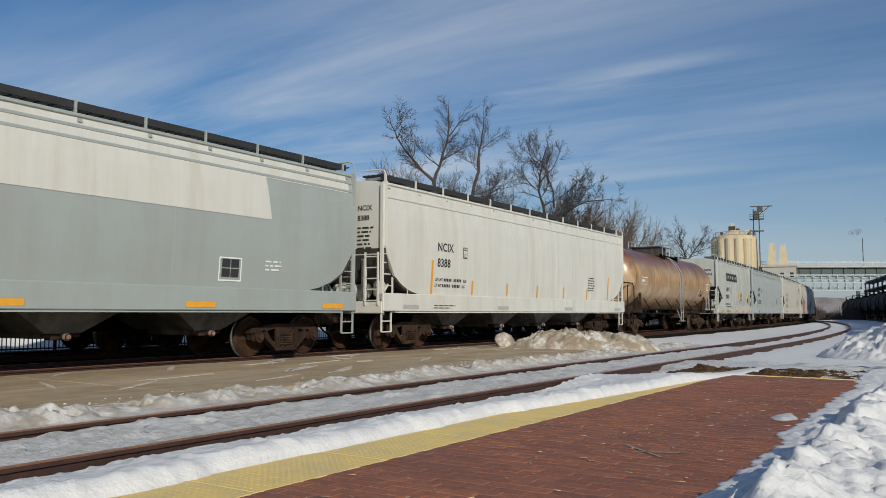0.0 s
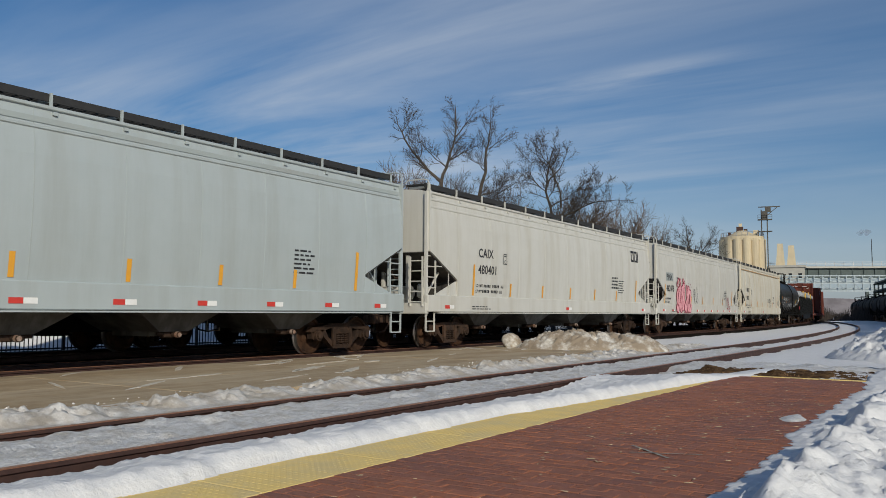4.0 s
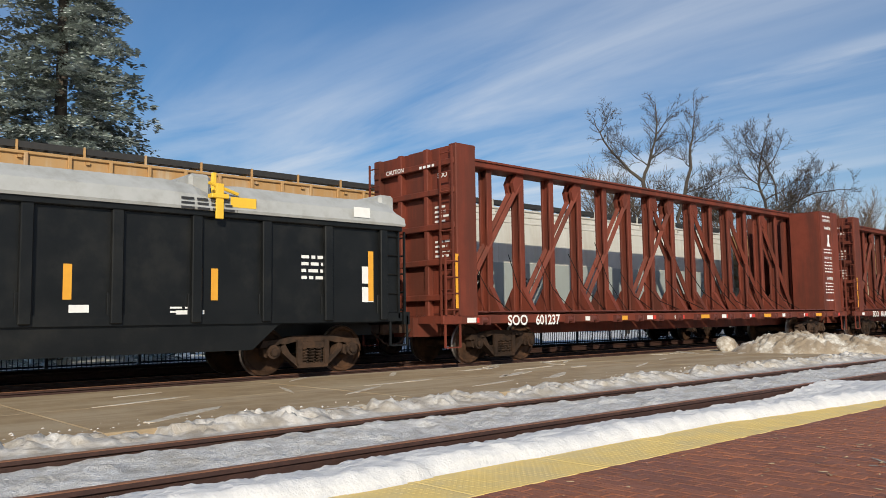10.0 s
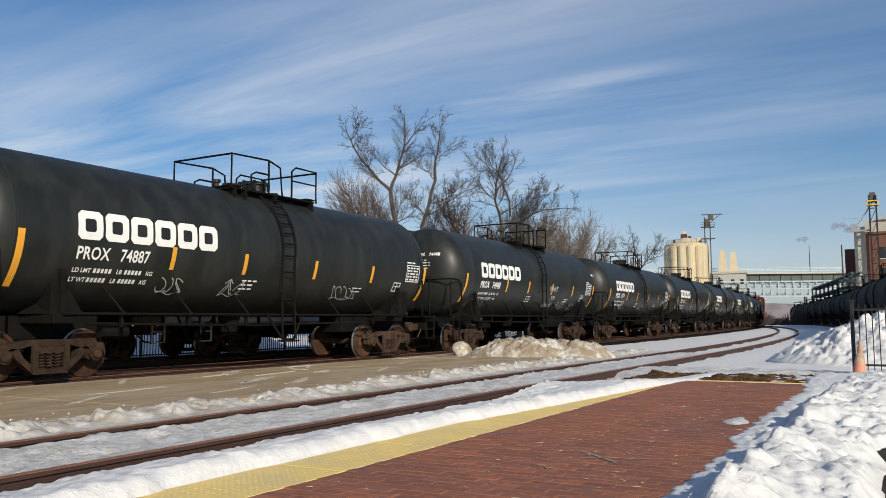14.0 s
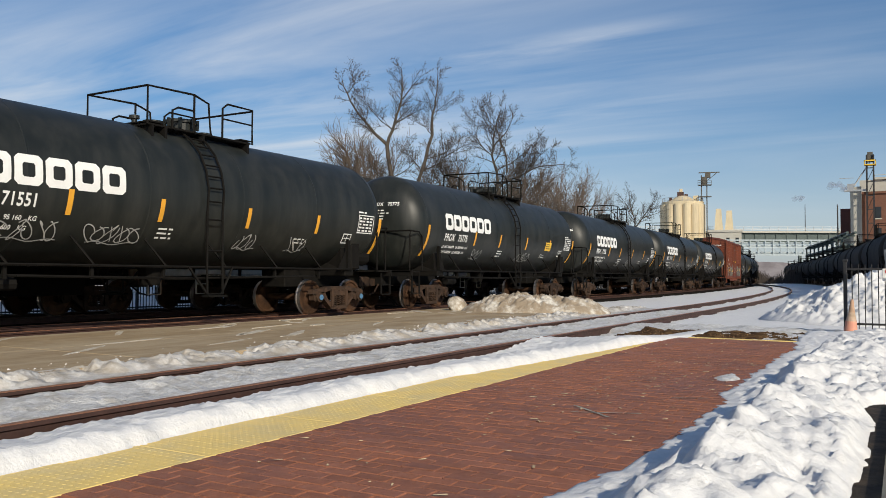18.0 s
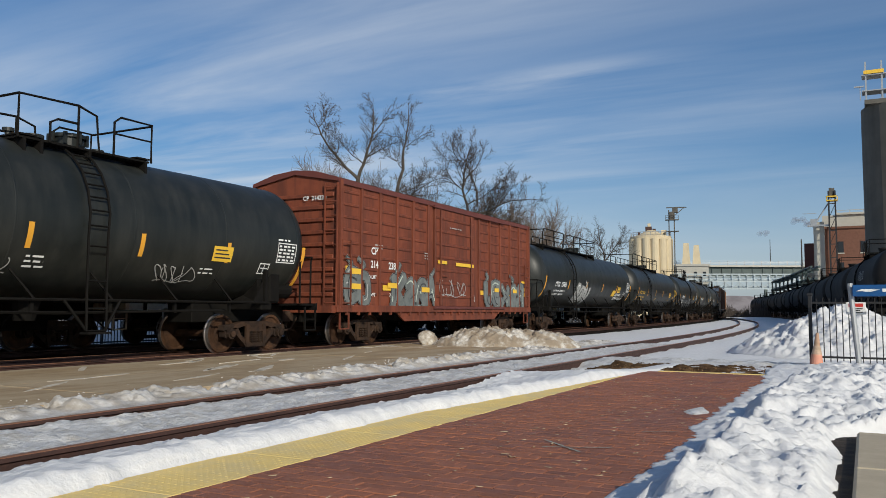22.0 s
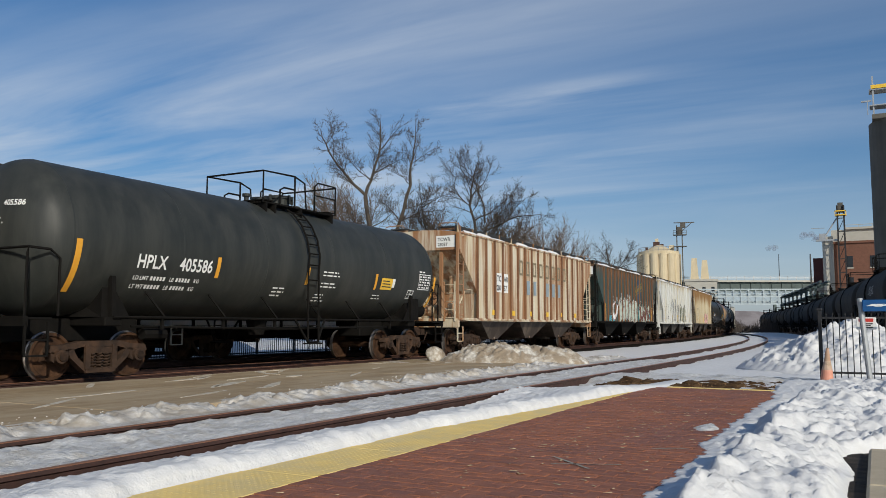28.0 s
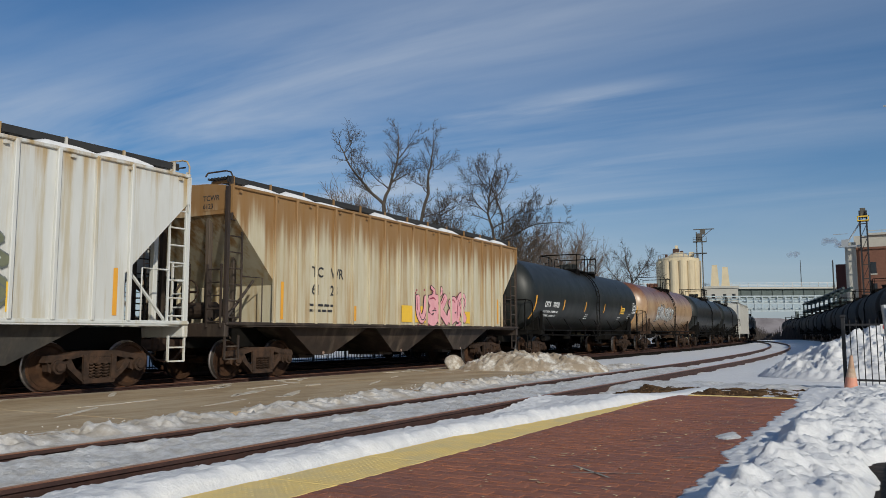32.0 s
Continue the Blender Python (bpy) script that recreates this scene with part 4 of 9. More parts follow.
WHEEL_ME = wheelset_mesh()
FRAME_ME = {s: side_frame_mesh(s) for s in (-1, 1)}
SPRING_ME = {s: spring_mesh(s) for s in (-1, 1)}
M["capblue"] = surf("blue_bearing_cap", (0.08, 0.2, 0.34), (0.06, 0.14, 0.24), 12, 0.6, 0.6)
CAP_ME = {"rail": cap_mesh(1, M["truck"]), "blue": cap_mesh(1, M["capblue"])}
bm = bmesh.new()
box(bm, -0.95, 0.95, -0.2, 0.2, 0.4, 0.62)
box(bm, -0.4, 0.4, -0.3, 0.3, 0.6, 0.7)
for y in (-0.42, 0.42):
    box(bm, -0.7, 0.7, y - 0.05, y + 0.05, 0.36, 0.46)
BOLSTER_ME = bpy.data.meshes.new("bolster")
fixed(bm).to_mesh(BOLSTER_ME); bm.free()
BOLSTER_ME.materials.append(M["frame"])
ROLLING = {-1: [], 1: []}       # wheelsets of the moving train, by their end of the truck


def add_truck(car, y, moving=True, cap="rail"):
    t = part_of("truck", BOLSTER_ME, car)
    t.location = (0, y, 0)
    for s in (-1, 1):
        part_of("side_frame", FRAME_ME[s], t)
        for y_ in (-0.16, 0.0, 0.16):
            if s > 0:
                part_of("spring", SPRING_ME[s], t).location.y = y_
    for y in (-0.89, 0.89):
        part_of("bearing_cap", CAP_ME[cap], t).location.y = y
    for e in (-1, 1):
        w = part_of("wheelset", WHEEL_ME, t)
        w.location = (0, 0.89 * e, 0.455)
        if moving:
            ROLLING[e].append(w)
    return t


MESHES = {}


def shared(key, name, build, material, parent, label="", smooth=False):
    """A part whose mesh is built once under a key and shared by cars alike."""
    if key not in MESHES:
        bm = bmesh.new()
        build(bm)
        fixed(bm)
        if smooth:
            for f in bm.faces:
                f.smooth = True
        me = bpy.data.meshes.new(name)
        bm.to_mesh(me); bm.free()
        me.materials.append(material)
        MESHES[key] = me
    return part_of(name, MESHES[key], parent, label)


def coupler(car, L, reach):
    for s in (-1, 1):
        def f(bm, s=s):
            box(bm, -0.13, 0.13, *sorted((s * (L / 2 - 0.3), s * (L / 2 + reach - 0.25))), 0.72, 0.94)
            box(bm, -0.2, 0.16, *sorted((s * (L / 2 + reach - 0.28), s * (L / 2 + reach + 0.06))), 0.68, 1.0, 0.04)
            tube(bm, [(0.25, s * (L / 2 - 0.1), 0.8), (0.3, s * (L / 2 + 0.25), 0.5), (0.3, s * (L / 2 + reach), 0.45)], 0.025, 5)
        shared(("coupler", L, reach, s), "coupler", f, M["truck"], car)


def ladder(bm, x, y, z0, z1, rungs, axis="y", w=0.46, r=0.018):
    if axis == "y":
        a, b = (x, y - w / 2), (x, y + w / 2)
    else:
        a, b = (x - w / 2, y), (x + w / 2, y)
    for px, py in (a, b):
        box(bm, px - 0.02, px + 0.02, py - 0.02, py + 0.02, z0, z1)
    for k in range(rungs):
        z = z0 + 0.12 + (z1 - z0 - 0.24) * k / max(1, rungs - 1)
        tube(bm, [(*a, z), (*b, z)], r, 5)


# ---- covered hopper ----
def covered_hopper(name, label, paint, L, H=4.72, style="round", bays=4, roof_snow=False, lower=None, frame_paint=None, moving=True, group="cars of the freight train", reach=0.55, dark_slope=True, cap="rail", roof=None, bay_paint="baygrey", cut="knee", eaves="double"):
    car = thing(name, label, "hopper car", group)
    P = M[paint]
    FP = M[frame_paint or paint]
    Hr, He = H - 0.12, H - 0.27       # roof crown, eave
    sill = 1.52 if style == "round" else 1.32

    def xs(z):
        if style == "round":
            q = min(1, max(0, (z - sill) / (He - sill)))
            return 1.5 + 0.1 * math.sin(math.pi * min(1, q * 0.85 + 0.1)) - 0.1 * max(0, q - 0.75) * 2
        return 1.56
    hz = 2.75 if style == "round" else 3.75       # where the end slope starts
    curve = style == "round" and cut == "curve"
    run = 1.95 if curve else 1.5       # how far it runs in
    knee = sill if curve else (1.98 if style == "round" else 2.2)      # where it meets the upright end plate

    def body(bm):
        ys = [0]
        n = 24
        st = [-L / 2 + 0.12, -L / 2 + 0.16] + [-L / 2 + 0.16 + run * (i / 5) for i in range(1, 6)] + [-L / 2 + 0.2 + run + (L - 0.4 - 2 * run) * i / 14 for i in range(1, 14)]
        if not curve:
            st = [-L / 2 + 0.12, -L / 2 + 0.16, -L / 2 + 0.14 + run * 0.5, -L / 2 + 0.14 + run * 0.995, -L / 2 + 0.141 + run] + st[7:]
        st += [-y for y in (st[:7] if curve else st[:5])[::-1]]
        rings = []
        for y in st:
            e = (L / 2 - 0.14 - abs(y)) / run
            if curve:
                e = min(1.0, max(0.0, e))
                low = sill - 0.02 + (hz - sill) * (1 - math.sqrt(max(0.0, 1 - (1 - e) ** 2))) if e < 1 else sill - 0.02
            else:
                low = sill - 0.02 if e >= 1 else knee + (hz - knee) * min(1.0, 1 - e)
            right = [(xs(low + (He - low) * k / 7), low + (He - low) * k / 7) for k in range(8)]
            ring = right + [(1.25, He + 0.07), (0.75, Hr - 0.03), (0, Hr)]
            ring = ring + [(-x, z) for x, z in ring[-2::-1]]
            rings.append([(x, y, z) for x, z in ring])
        loft(bm, rings)
    b = shared(("hbody", paint, L, H, style, cut), "body", body, P, car, smooth=False)
    # rounded eave beads
    for side_ in (-1, 1):
        beads = {"double": ((0.0, 0.05), (-0.2, 0.025), (-0.42, 0.02)), "none": ((0.0, 0.05),), "line": ((0.0, 0.05), (-0.36, 0.03)), "chord": ((0.0, 0.06), (-0.3, 0.07))}[eaves]
        for dz, w in beads if style == "round" else beads[:1]:
            def eave(bm, s=side_, dz=dz, w=w):
                deep = 0.13 if eaves == "chord" and dz == 0.0 else 0.035
                x0, x1 = xs(He + dz) - 0.02, xs(He + dz) + w
                sec = [(x0, dz - deep), (x1 - 0.015, dz - deep), (x1, dz - deep + 0.015), (x1, dz + 0.02), (x1 - 0.015, dz + 0.035), (x0, dz + 0.035)]
                loft(bm, [[(s * x, y, He + z) for x, z in sec] for y in (-L / 2 + 0.12, L / 2 - 0.12)])
            shared(("heave", paint, L, H, style, side_, eaves, dz), "eave_rail", eave, M["ochrerust"] if eaves == "chord" and dz else P, car)
        for e in (-1, 1):
            def flange(bm, s=side_, e=e):
                box(bm, *sorted((s * 1.47, s * 1.6)), *sorted((e * (L / 2 - 0.1), e * (L / 2 - 0.16))), hz, He + 0.05)
            shared(("hflange", paint, L, H, style, side_, e), "end_flange", flange, P, car)
    if style == "round":
        # slope sheets and end plates coloured dark in place of shade under the overhang
        for e in (-1, 1):
            def slope(bm, e=e):
                rows = []
                for i in range(11):
                    f = i / 10
                    low = sill - 0.02 + (hz - sill) * (1 - math.sqrt(max(0.0, 1 - (1 - f) ** 2))) if curve else hz + (knee - hz) * f
                    y = e * (L / 2 - 0.14 - f * run)
                    rows.append([(sx * (xs(low) - 0.03), y + e * dy, low - dz) for sx, dy, dz in ((-1, 0.012, 0.012), (1, 0.012, 0.012), (1, 0.03, 0.03), (-1, 0.03, 0.03))])
                loft(bm, rows)
                if not curve:
                    box(bm, -1.46, 1.46, *sorted((e * (L / 2 - 0.13 - run), e * (L / 2 - 0.1 - run))), sill - 0.3, knee)
            shared(("slope", L, H, e, cut), "slope_sheet", slope, M["grime_shade"], car, "soot-caked slope sheet under the end")
            if not curve:
                for s in (-1, 1):
                    def gusset(bm, e=e, s=s):
                        loft(bm, [[(s * x, e * (L / 2 - y), z) for y, z in ((run + 0.2, knee), (run + 0.2, sill - 0.02), (0.42, sill - 0.02))] for x in (1.48, 1.51)])
                    shared(("gusset", paint, L, e, s), "gusset_plate", gusset, P, car)
    # side sills
    for s in (-1, 1):
        def f(bm, s=s):
            box(bm, *sorted((s * 1.42, s * 1.6)), -L / 2 + 0.02, L / 2 - 0.02, 1.04 if style == "round" else 1.24, sill, 0.02)
            box(bm, *sorted((s * 1.4, s * 1.64)), -L / 2 + 0.6, L / 2 - 0.6, 1.0 if style == "round" else 1.215, 1.03 if style == "round" else 1.238)
        shared(("hsill", frame_paint or paint, L, style, s), "side_sill", f, FP, car)
    if style != "round":
        n = 17
        for s in (-1, 1):
            def post(bm, s=s):
                box(bm, *sorted((s * 1.55, s * 1.63)), -0.04, 0.04, 1.3, He, 0.012)
            for k in range(n):
                p = shared(("post", style, paint, H, s), "side_post", post, M["post_rust"] if style == "rib_rust" else P, car)
                p.location.y = -L / 2 + run + 0.05 + (L - 2 * run - 0.1) * k / (n - 1)
    else:
        def seam(bm):
            loft(bm, [[(xs(sill + (He - sill) * k / 9) + dx, dy, sill + (He - sill) * k / 9) for dx, dy in ((-0.01, -0.014), (0.004, -0.008), (0.004, 0.008), (-0.01, 0.014))] for k in range(10)])
        for k in range(9):
            p = shared(("hseam", paint, H), "panel_seam", seam, P, car)
            p.location.y = -L / 2 + run + 0.15 + (L - 2 * run - 0.3) * k / 8
    # slope sheets and bays beneath
    inner = L - 2 * (run + 0.6)
    tops, foot = (1.36, 0.62) if style == "round" else (1.3, 0.52)

    def bay(bm):
        w = inner / bays / 2 - 0.06
        kx, ky = (0.98, 0.34) if style == "round" else (1.12, 0.4)
        if not moving:
            kx, ky = 1.25, inner / bays / 2 - 0.16
        loft(bm, [[(x * 1.4, y * w, tops) for x, y in ((-1, -1), (1, -1), (1, 1), (-1, 1))], [(x * kx, y * ky, foot) for x, y in ((-1, -1), (1, -1), (1, 1), (-1, 1))]])
        box(bm, -0.6, 0.6, -0.32, 0.32, foot - 0.1, foot)

    def gate(bm):
        tube(bm, [(0.5, 0, 0.56), (1.15, 0, 0.56)], 0.06, 8)
        box(bm, 0.7, 0.95, -0.2, 0.2, 0.5, 0.62, 0.02)
        tube(bm, [(0.9, -0.35, 0.58), (0.9, 0.35, 0.58)], 0.035, 6)
    for k in range(bays):
        c = -inner / 2 + inner * (k + 0.5) / bays
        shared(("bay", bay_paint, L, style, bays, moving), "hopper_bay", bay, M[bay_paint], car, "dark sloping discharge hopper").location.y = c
        shared(("gate",), "outlet_gate", gate, M["truck"], car).location.y = c
    for k in range(bays):
        def outlet(bm):
            tube(bm, [(1.06, 0, 0.56), (1.13, 0, 0.56)], 0.065, 10)
            tube(bm, [(1.12, 0, 0.56), (1.16, 0, 0.56)], 0.045, 8)
        shared(("outcap",), "outlet_cap", outlet, M["outlet"], car, "weathered orange cap").location.y = (L - 2 * (run + 0.6)) * ((k + 0.5) / bays - 0.5)
    # end works
    for e in (-1, 1):
        def deck_(bm, e=e):
            box(bm, -1.45, 1.45, *sorted((e * (L / 2 - 1.0), e * (L / 2 - 0.15))), 1.2, 1.26)

        def sill_(bm, e=e):
            box(bm, -1.55, 1.55, *sorted((e * (L / 2 - 0.14), e * L / 2)), 0.98, 1.3, 0.02)

        def draft_(bm, e=e):
            box(bm, -0.3, 0.3, *sorted((e * (L / 2 - 3), e * (L / 2 - 0.15))), 0.74, 1.19)

        def outer_post(bm, e=e):
            box(bm, -0.06, 0.06, *sorted((e * (L / 2 - 0.32), e * (L / 2 - 0.2))), 1.27, hz + 0.1, 0.008)

        def inner_post(bm, e=e):
            box(bm, -0.05, 0.05, *sorted((e * (L / 2 - 1.1), e * (L / 2 - 1.0))), 1.2, hz - (0.2 if style == "round" else 0.85), 0.008)

        def stay(bm, e=e):
            tube(bm, [(0, e * (L / 2 - 0.3), 1.3), (0, e * (L / 2 - 1.25), 2.3)], 0.035, 5)
        fk = frame_paint or paint
        shared(("hdeck", fk, L, e), "end_deck", deck_, FP, car)
        shared(("hsill_end", fk, L, e), "end_sill", sill_, FP, car)
        shared(("hdraft", L, e), "draft_sill", draft_, M["frame"], car)
        for sx in (-0.75, 0.75):
            shared(("houter", fk, L, style, e), "end_post", outer_post, FP, car).location.x = sx
            shared(("hinner", fk, L, style, e), "end_post", inner_post, FP, car).location.x = sx
        for sx in (-1.2, 1.2):
            shared(("hstay", fk, L, e), "end_stay", stay, FP, car).location.x = sx
        if e < 0:
            def tank_(bm, e=e):
                tube(bm, [(-0.55, e * (L / 2 - 0.68), 1.6), (-0.5, e * (L / 2 - 0.68), 1.6), (0.5, e * (L / 2 - 0.68), 1.6), (0.55, e * (L / 2 - 0.68), 1.6)], 0.2, 14)
                for x in (-0.35, 0.35):
                    box(bm, x - 0.04, x + 0.04, *sorted((e * (L / 2 - 0.55), e * (L / 2 - 0.8))), 1.26, 1.45)

            def valve_(bm, e=e):
                box(bm, 0.85, 1.15, *sorted((e * (L / 2 - 0.5), e * (L / 2 - 0.75))), 1.45, 1.85, 0.05)
                tube(bm, [(0.85, e * (L / 2 - 0.62), 1.65), (0.55, e * (L / 2 - 0.62), 1.65)], 0.035, 6)
                tube(bm, [(1.0, e * (L / 2 - 0.62), 1.45), (1.0, e * (L / 2 - 0.62), 1.1), (1.25, e * (L / 2 - 0.5), 0.95)], 0.022, 5)
            shared(("hres", fk, L), "air_reservoir", tank_, FP, car)
            shared(("hvalve", fk, L), "brake_valve", valve_, FP, car)
        for s in (-1, 1):
            def lad(bm, e=e, s=s):
                ladder(bm, s * 1.5, e * (L / 2 - 0.32), 1.3, 2.75 if style == "round" else He + 0.1, 5 if style == "round" else 9, "y", 0.42)

            def lad_end(bm, e=e, s=s):
                ladder(bm, s * 1.22, e * (L / 2 + 0.02), 1.2, 2.6, 5, "x", 0.42)

            def corner_(bm, e=e, s=s):
                box(bm, *sorted((s * 1.46, s * 1.54)), *sorted((e * (L / 2 - 0.02), e * (L / 2 - 0.1))), 1.3, He)

            def hook(bm, e=e, s=s):
                y = e * (L / 2 - 0.12)
                tube(bm, [(s * 1.57, y, He - 0.75), (s * 1.57, y, H - 0.06), (s * 1.5, y, H + 0.06), (s * 1.36, y, H + 0.1), (s * 0.8, y, H + 0.1), (s * 0.72, y, H + 0.02)], 0.02, 6)

            def side_rail(bm, e=e, s=s):
                tube(bm, [(s * 1.52, e * (L / 2 - 1.2), 1.3), (s * 1.52, e * (L / 2 - 1.2), 2.35), (s * 1.52, e * (L / 2 - 0.55), 2.35)], 0.018, 5)

            def stirrup(bm, e=e, s=s):
                for y in (L / 2 - 0.06, L / 2 - 0.48):
                    box(bm, s * 1.5 - 0.02, s * 1.5 + 0.02, e * y - 0.02, e * y + 0.02, 0.5, 1.02)
                for z in (0.5, 0.78):
                    box(bm, s * 1.5 - 0.025, s * 1.5 + 0.025, *sorted((e * (L / 2 - 0.06), e * (L / 2 - 0.48))), z - 0.015, z + 0.015)
            for nm, fn in (("side_ladder", lad), ("end_ladder", lad_end), ("corner_post", corner_), ("roof_grab_rail", hook), ("grab_rail", side_rail), ("stirrup_step", stirrup)):
                shared(("h" + nm, fk, L, H, style, e, s), nm, fn, FP, car)
    def brake(bm):
        tube(bm, [(0.5 + 0.26 * math.cos(a), -L / 2 - 0.06, 2.0 + 0.26 * math.sin(a)) for a in (2 * math.pi * k / 14 for k in range(15))], 0.018, 5)
        for k in range(3):
            a = k * 2.1
            tube(bm, [(0.5, -L / 2 - 0.06, 2.0), (0.5 + 0.26 * math.cos(a), -L / 2 - 0.06, 2.0 + 0.26 * math.sin(a))], 0.014, 4)
        tube(bm, [(0.5, -L / 2 + 0.2, 2.0), (0.5, -L / 2 - 0.06, 2.0)], 0.03, 6)
    shared(("hbrake", L), "brake_wheel", brake, M["truck"], car)
    # roof: hatch trough, walkways on brackets
    def trough(bm):
        box(bm, -0.42, 0.42, -L / 2 + 1.0, L / 2 - 1.0, Hr - 0.06, Hr + 0.06, 0.02)
    shared(("trough", roof or paint, L, H), "hatch_cover", trough, P, car)
    for s in (-1, 1):
        def walkway(bm, s=s):
            x0, x1 = sorted((s * 0.72, s * 1.32))
            for k in range(7):
                x = x0 + (x1 - x0) * k / 6
                box(bm, x - 0.012, x + 0.012, -L / 2 + 0.2, L / 2 - 0.2, H - 0.05, H)
            for k in range(int(L / 0.25)):
                y = -L / 2 + 0.3 + k * 0.25
                box(bm, x0, x1, y - 0.012, y + 0.012, H - 0.04, H - 0.01)
            box(bm, *sorted((s * 1.31, s * 1.35)), -L / 2 + 0.2, L / 2 - 0.2, H - 0.13, H + 0.01)
        shared(("walkway", L, H, s), "roof_walkway", walkway, M["grate"], car, "dark steel grating walkway")
        def brackets(bm, s=s):
            for y in (0.0,):
                box(bm, *sorted((s * 1.34, s * 1.385)), y - 0.022, y + 0.022, He - 0.12, H + 0.02)
                box(bm, *sorted((s * 1.34, s * (xs(He) + 0.06))), y - 0.04, y + 0.04, He - 0.12, He - 0.06)
                box(bm, *sorted((s * 0.7, s * 1.36)), y - 0.025, y + 0.025, H - 0.12, H - 0.06)
        for k in range(13):
            shared(("bracket", paint, H, s, style), "walkway_bracket", brackets, P, car).location.y = -L / 2 + 0.35 + (L - 0.7) * k / 12
        if roof_snow:
            for k in range(int((L - 1.0) / 1.3)):
                if (k * 7 + 3) % 5 < 4:
                    def snowy(bm, s=s, k=k):
                        loft(bm, [[(s * (1.4 + 0.17 * math.cos(a)), d, He + 0.03 + (0.13 + 0.04 * math.sin(k * 2.1)) * math.sin(a) * q) for a in (0.1, 0.8, 1.57, 2.3, 3.0)] for d, q in ((0, 0.3), (0.3, 1), (0.9, 0.9), (1.28, 0.4))])
                    shared(("roofsnow", H, s, k % 3), "roof_snow", snowy, M["snow"], car, "leftover snow along the eave").location.y = -L / 2 + 0.5 + 1.3 * k
    coupler(car, L, reach)
    a = L / 2 - (1.95 if style == "round" else 1.75)
    for y in (-a, a):
        add_truck(car, y, moving, cap)
    if lower:
        return car, xs, a
    return car, xs, a


# ---- tank car ----
def tank_car(name, label, paint, L, R=1.53, zc=2.72, moving=True, group="cars of the freight train", reach=0.55, dome=0.0, rail_paint="frame", cap="rail", railing="plain", cage=0.0):
    car = thing(name, label, "tank car", group)
    P = M[paint]
    T = L / 2 - 0.12      # half length of the shell

    def shell(bm):
        rings = []
        prof = [(-T, 0.02), (-T + 0.04, 0.5), (-T + 0.13, 0.9), (-T + 0.27, 1.2), (-T + 0.44, 1.4), (-T + 0.6, 1.49), (-T + 0.75, 1.53)]
        prof += [(-T + 0.8 + (2 * T - 1.6) * k / 12, 1.53) for k in range(13)]
        prof += [(-y, r) for y, r in prof[6::-1]]
        for y, r in prof:
            r *= R / 1.53
            sag = -0.02
            rings.append([(r * math.cos(q), y, zc + r * math.sin(q)) for q in (2 * math.pi * k / 40 for k in range(40))])
        loft(bm, rings)
    shared(("shell", paint, L, R, zc), "tank_shell", shell, P, car, smooth=True)

    for y in [-T + 0.8 + (2 * T - 1.6) * k / 5 for k in range(6)]:
        def seams(bm, y=0.0):
            rings = []
            for dy, dr in ((-0.03, -0.01), (-0.012, 0.003), (0.012, 0.003), (0.03, -0.01)):
                rings.append([((R + dr) * math.cos(q), y + dy, zc + (R + dr) * math.sin(q)) for q in (2 * math.pi * k / 40 for k in range(40))])
            loft(bm, rings, caps=False)
        shared(("seam", paint, R, zc), "weld_seam", seams, M["darkred"] if paint == "browntank" else P, car, smooth=True).location.y = y

    def bolster(bm, ends):
        for e in ends:
            y = e * (L / 2 - 1.95)
            for s in (-1, 1):
                # saddle plate under the belly, leaning post and its gusset
                loft(bm, [[(s * 1.3, y - 0.2, 1.2), (s * 1.3, y + 0.2, 1.2), (s * 0.2, y + 0.3, 1.2), (s * 0.2, y - 0.3, 1.2)], [(s * 1.2, y - 0.12, 1.78), (s * 1.2, y + 0.12, 1.78), (s * 0.7, y + 0.1, 1.4), (s * 0.7, y - 0.1, 1.4)]])
                loft(bm, [[(s * 1.42, y + dx, 1.18), (s * 1.3, y + dx, 1.18), (s * 1.3, y + dx + e * 0.02, 2.0), (s * 1.4, y + dx + e * 0.02, 2.0)] for dx in (-0.05, 0.05)])
                loft(bm, [[(s * x, y - e * d, z) for d, z in ((0.06, 1.2), (0.42, 1.2), (0.08, 1.7))] for x in (1.33, 1.36)])
            box(bm, -1.42, 1.42, y - 0.2, y + 0.2, 1.02, 1.2, 0.02)
            box(bm, -0.4, 0.4, *sorted((e * (L / 2 - 3.4), e * (L / 2 - 0.05))), 0.72, 1.18, 0.02)
            box(bm, -1.45, 1.45, *sorted((e * (L / 2 - 0.6), e * (L / 2))), 1.14, 1.18)
            box(bm, -1.5, 1.5, *sorted((e * (L / 2 - 0.1), e * (L / 2))), 1.02, 1.2)
    for e in (-1, 1):
        shared(("bolsters", paint, L, e), "tank_bolster", lambda bm, e=e: bolster(bm, (e,)), M["truck"] if paint == "browntank" else M["frame"], car)

    def sides(bm):
        for s in (-1, 1):
            # pipe rails on small hangers, and stays up to the belly
            tube(bm, [(s * 1.46, -L / 2 + 1.9, 1.2), (s * 1.46, L / 2 - 1.9, 1.2)], 0.028, 6)
            tube(bm, [(s * 1.4, -L / 2 + 3.4, 1.0), (s * 1.4, 0.0, 0.97), (s * 1.4, L / 2 - 3.4, 1.0)], 0.018, 6)
            for k in range(6):
                y = -L / 2 + 3.2 + (L - 6.4) * k / 5
                box(bm, *sorted((s * 1.34, s * 1.4)), y - 0.03, y + 0.03, 0.95, 1.2)
                tube(bm, [(s * 1.46, y, 1.2), (s * 1.22, y - 0.34, 1.74)], 0.024, 5)
    shared(("trsides", paint, L), "side_rail", sides, M["frame"], car)

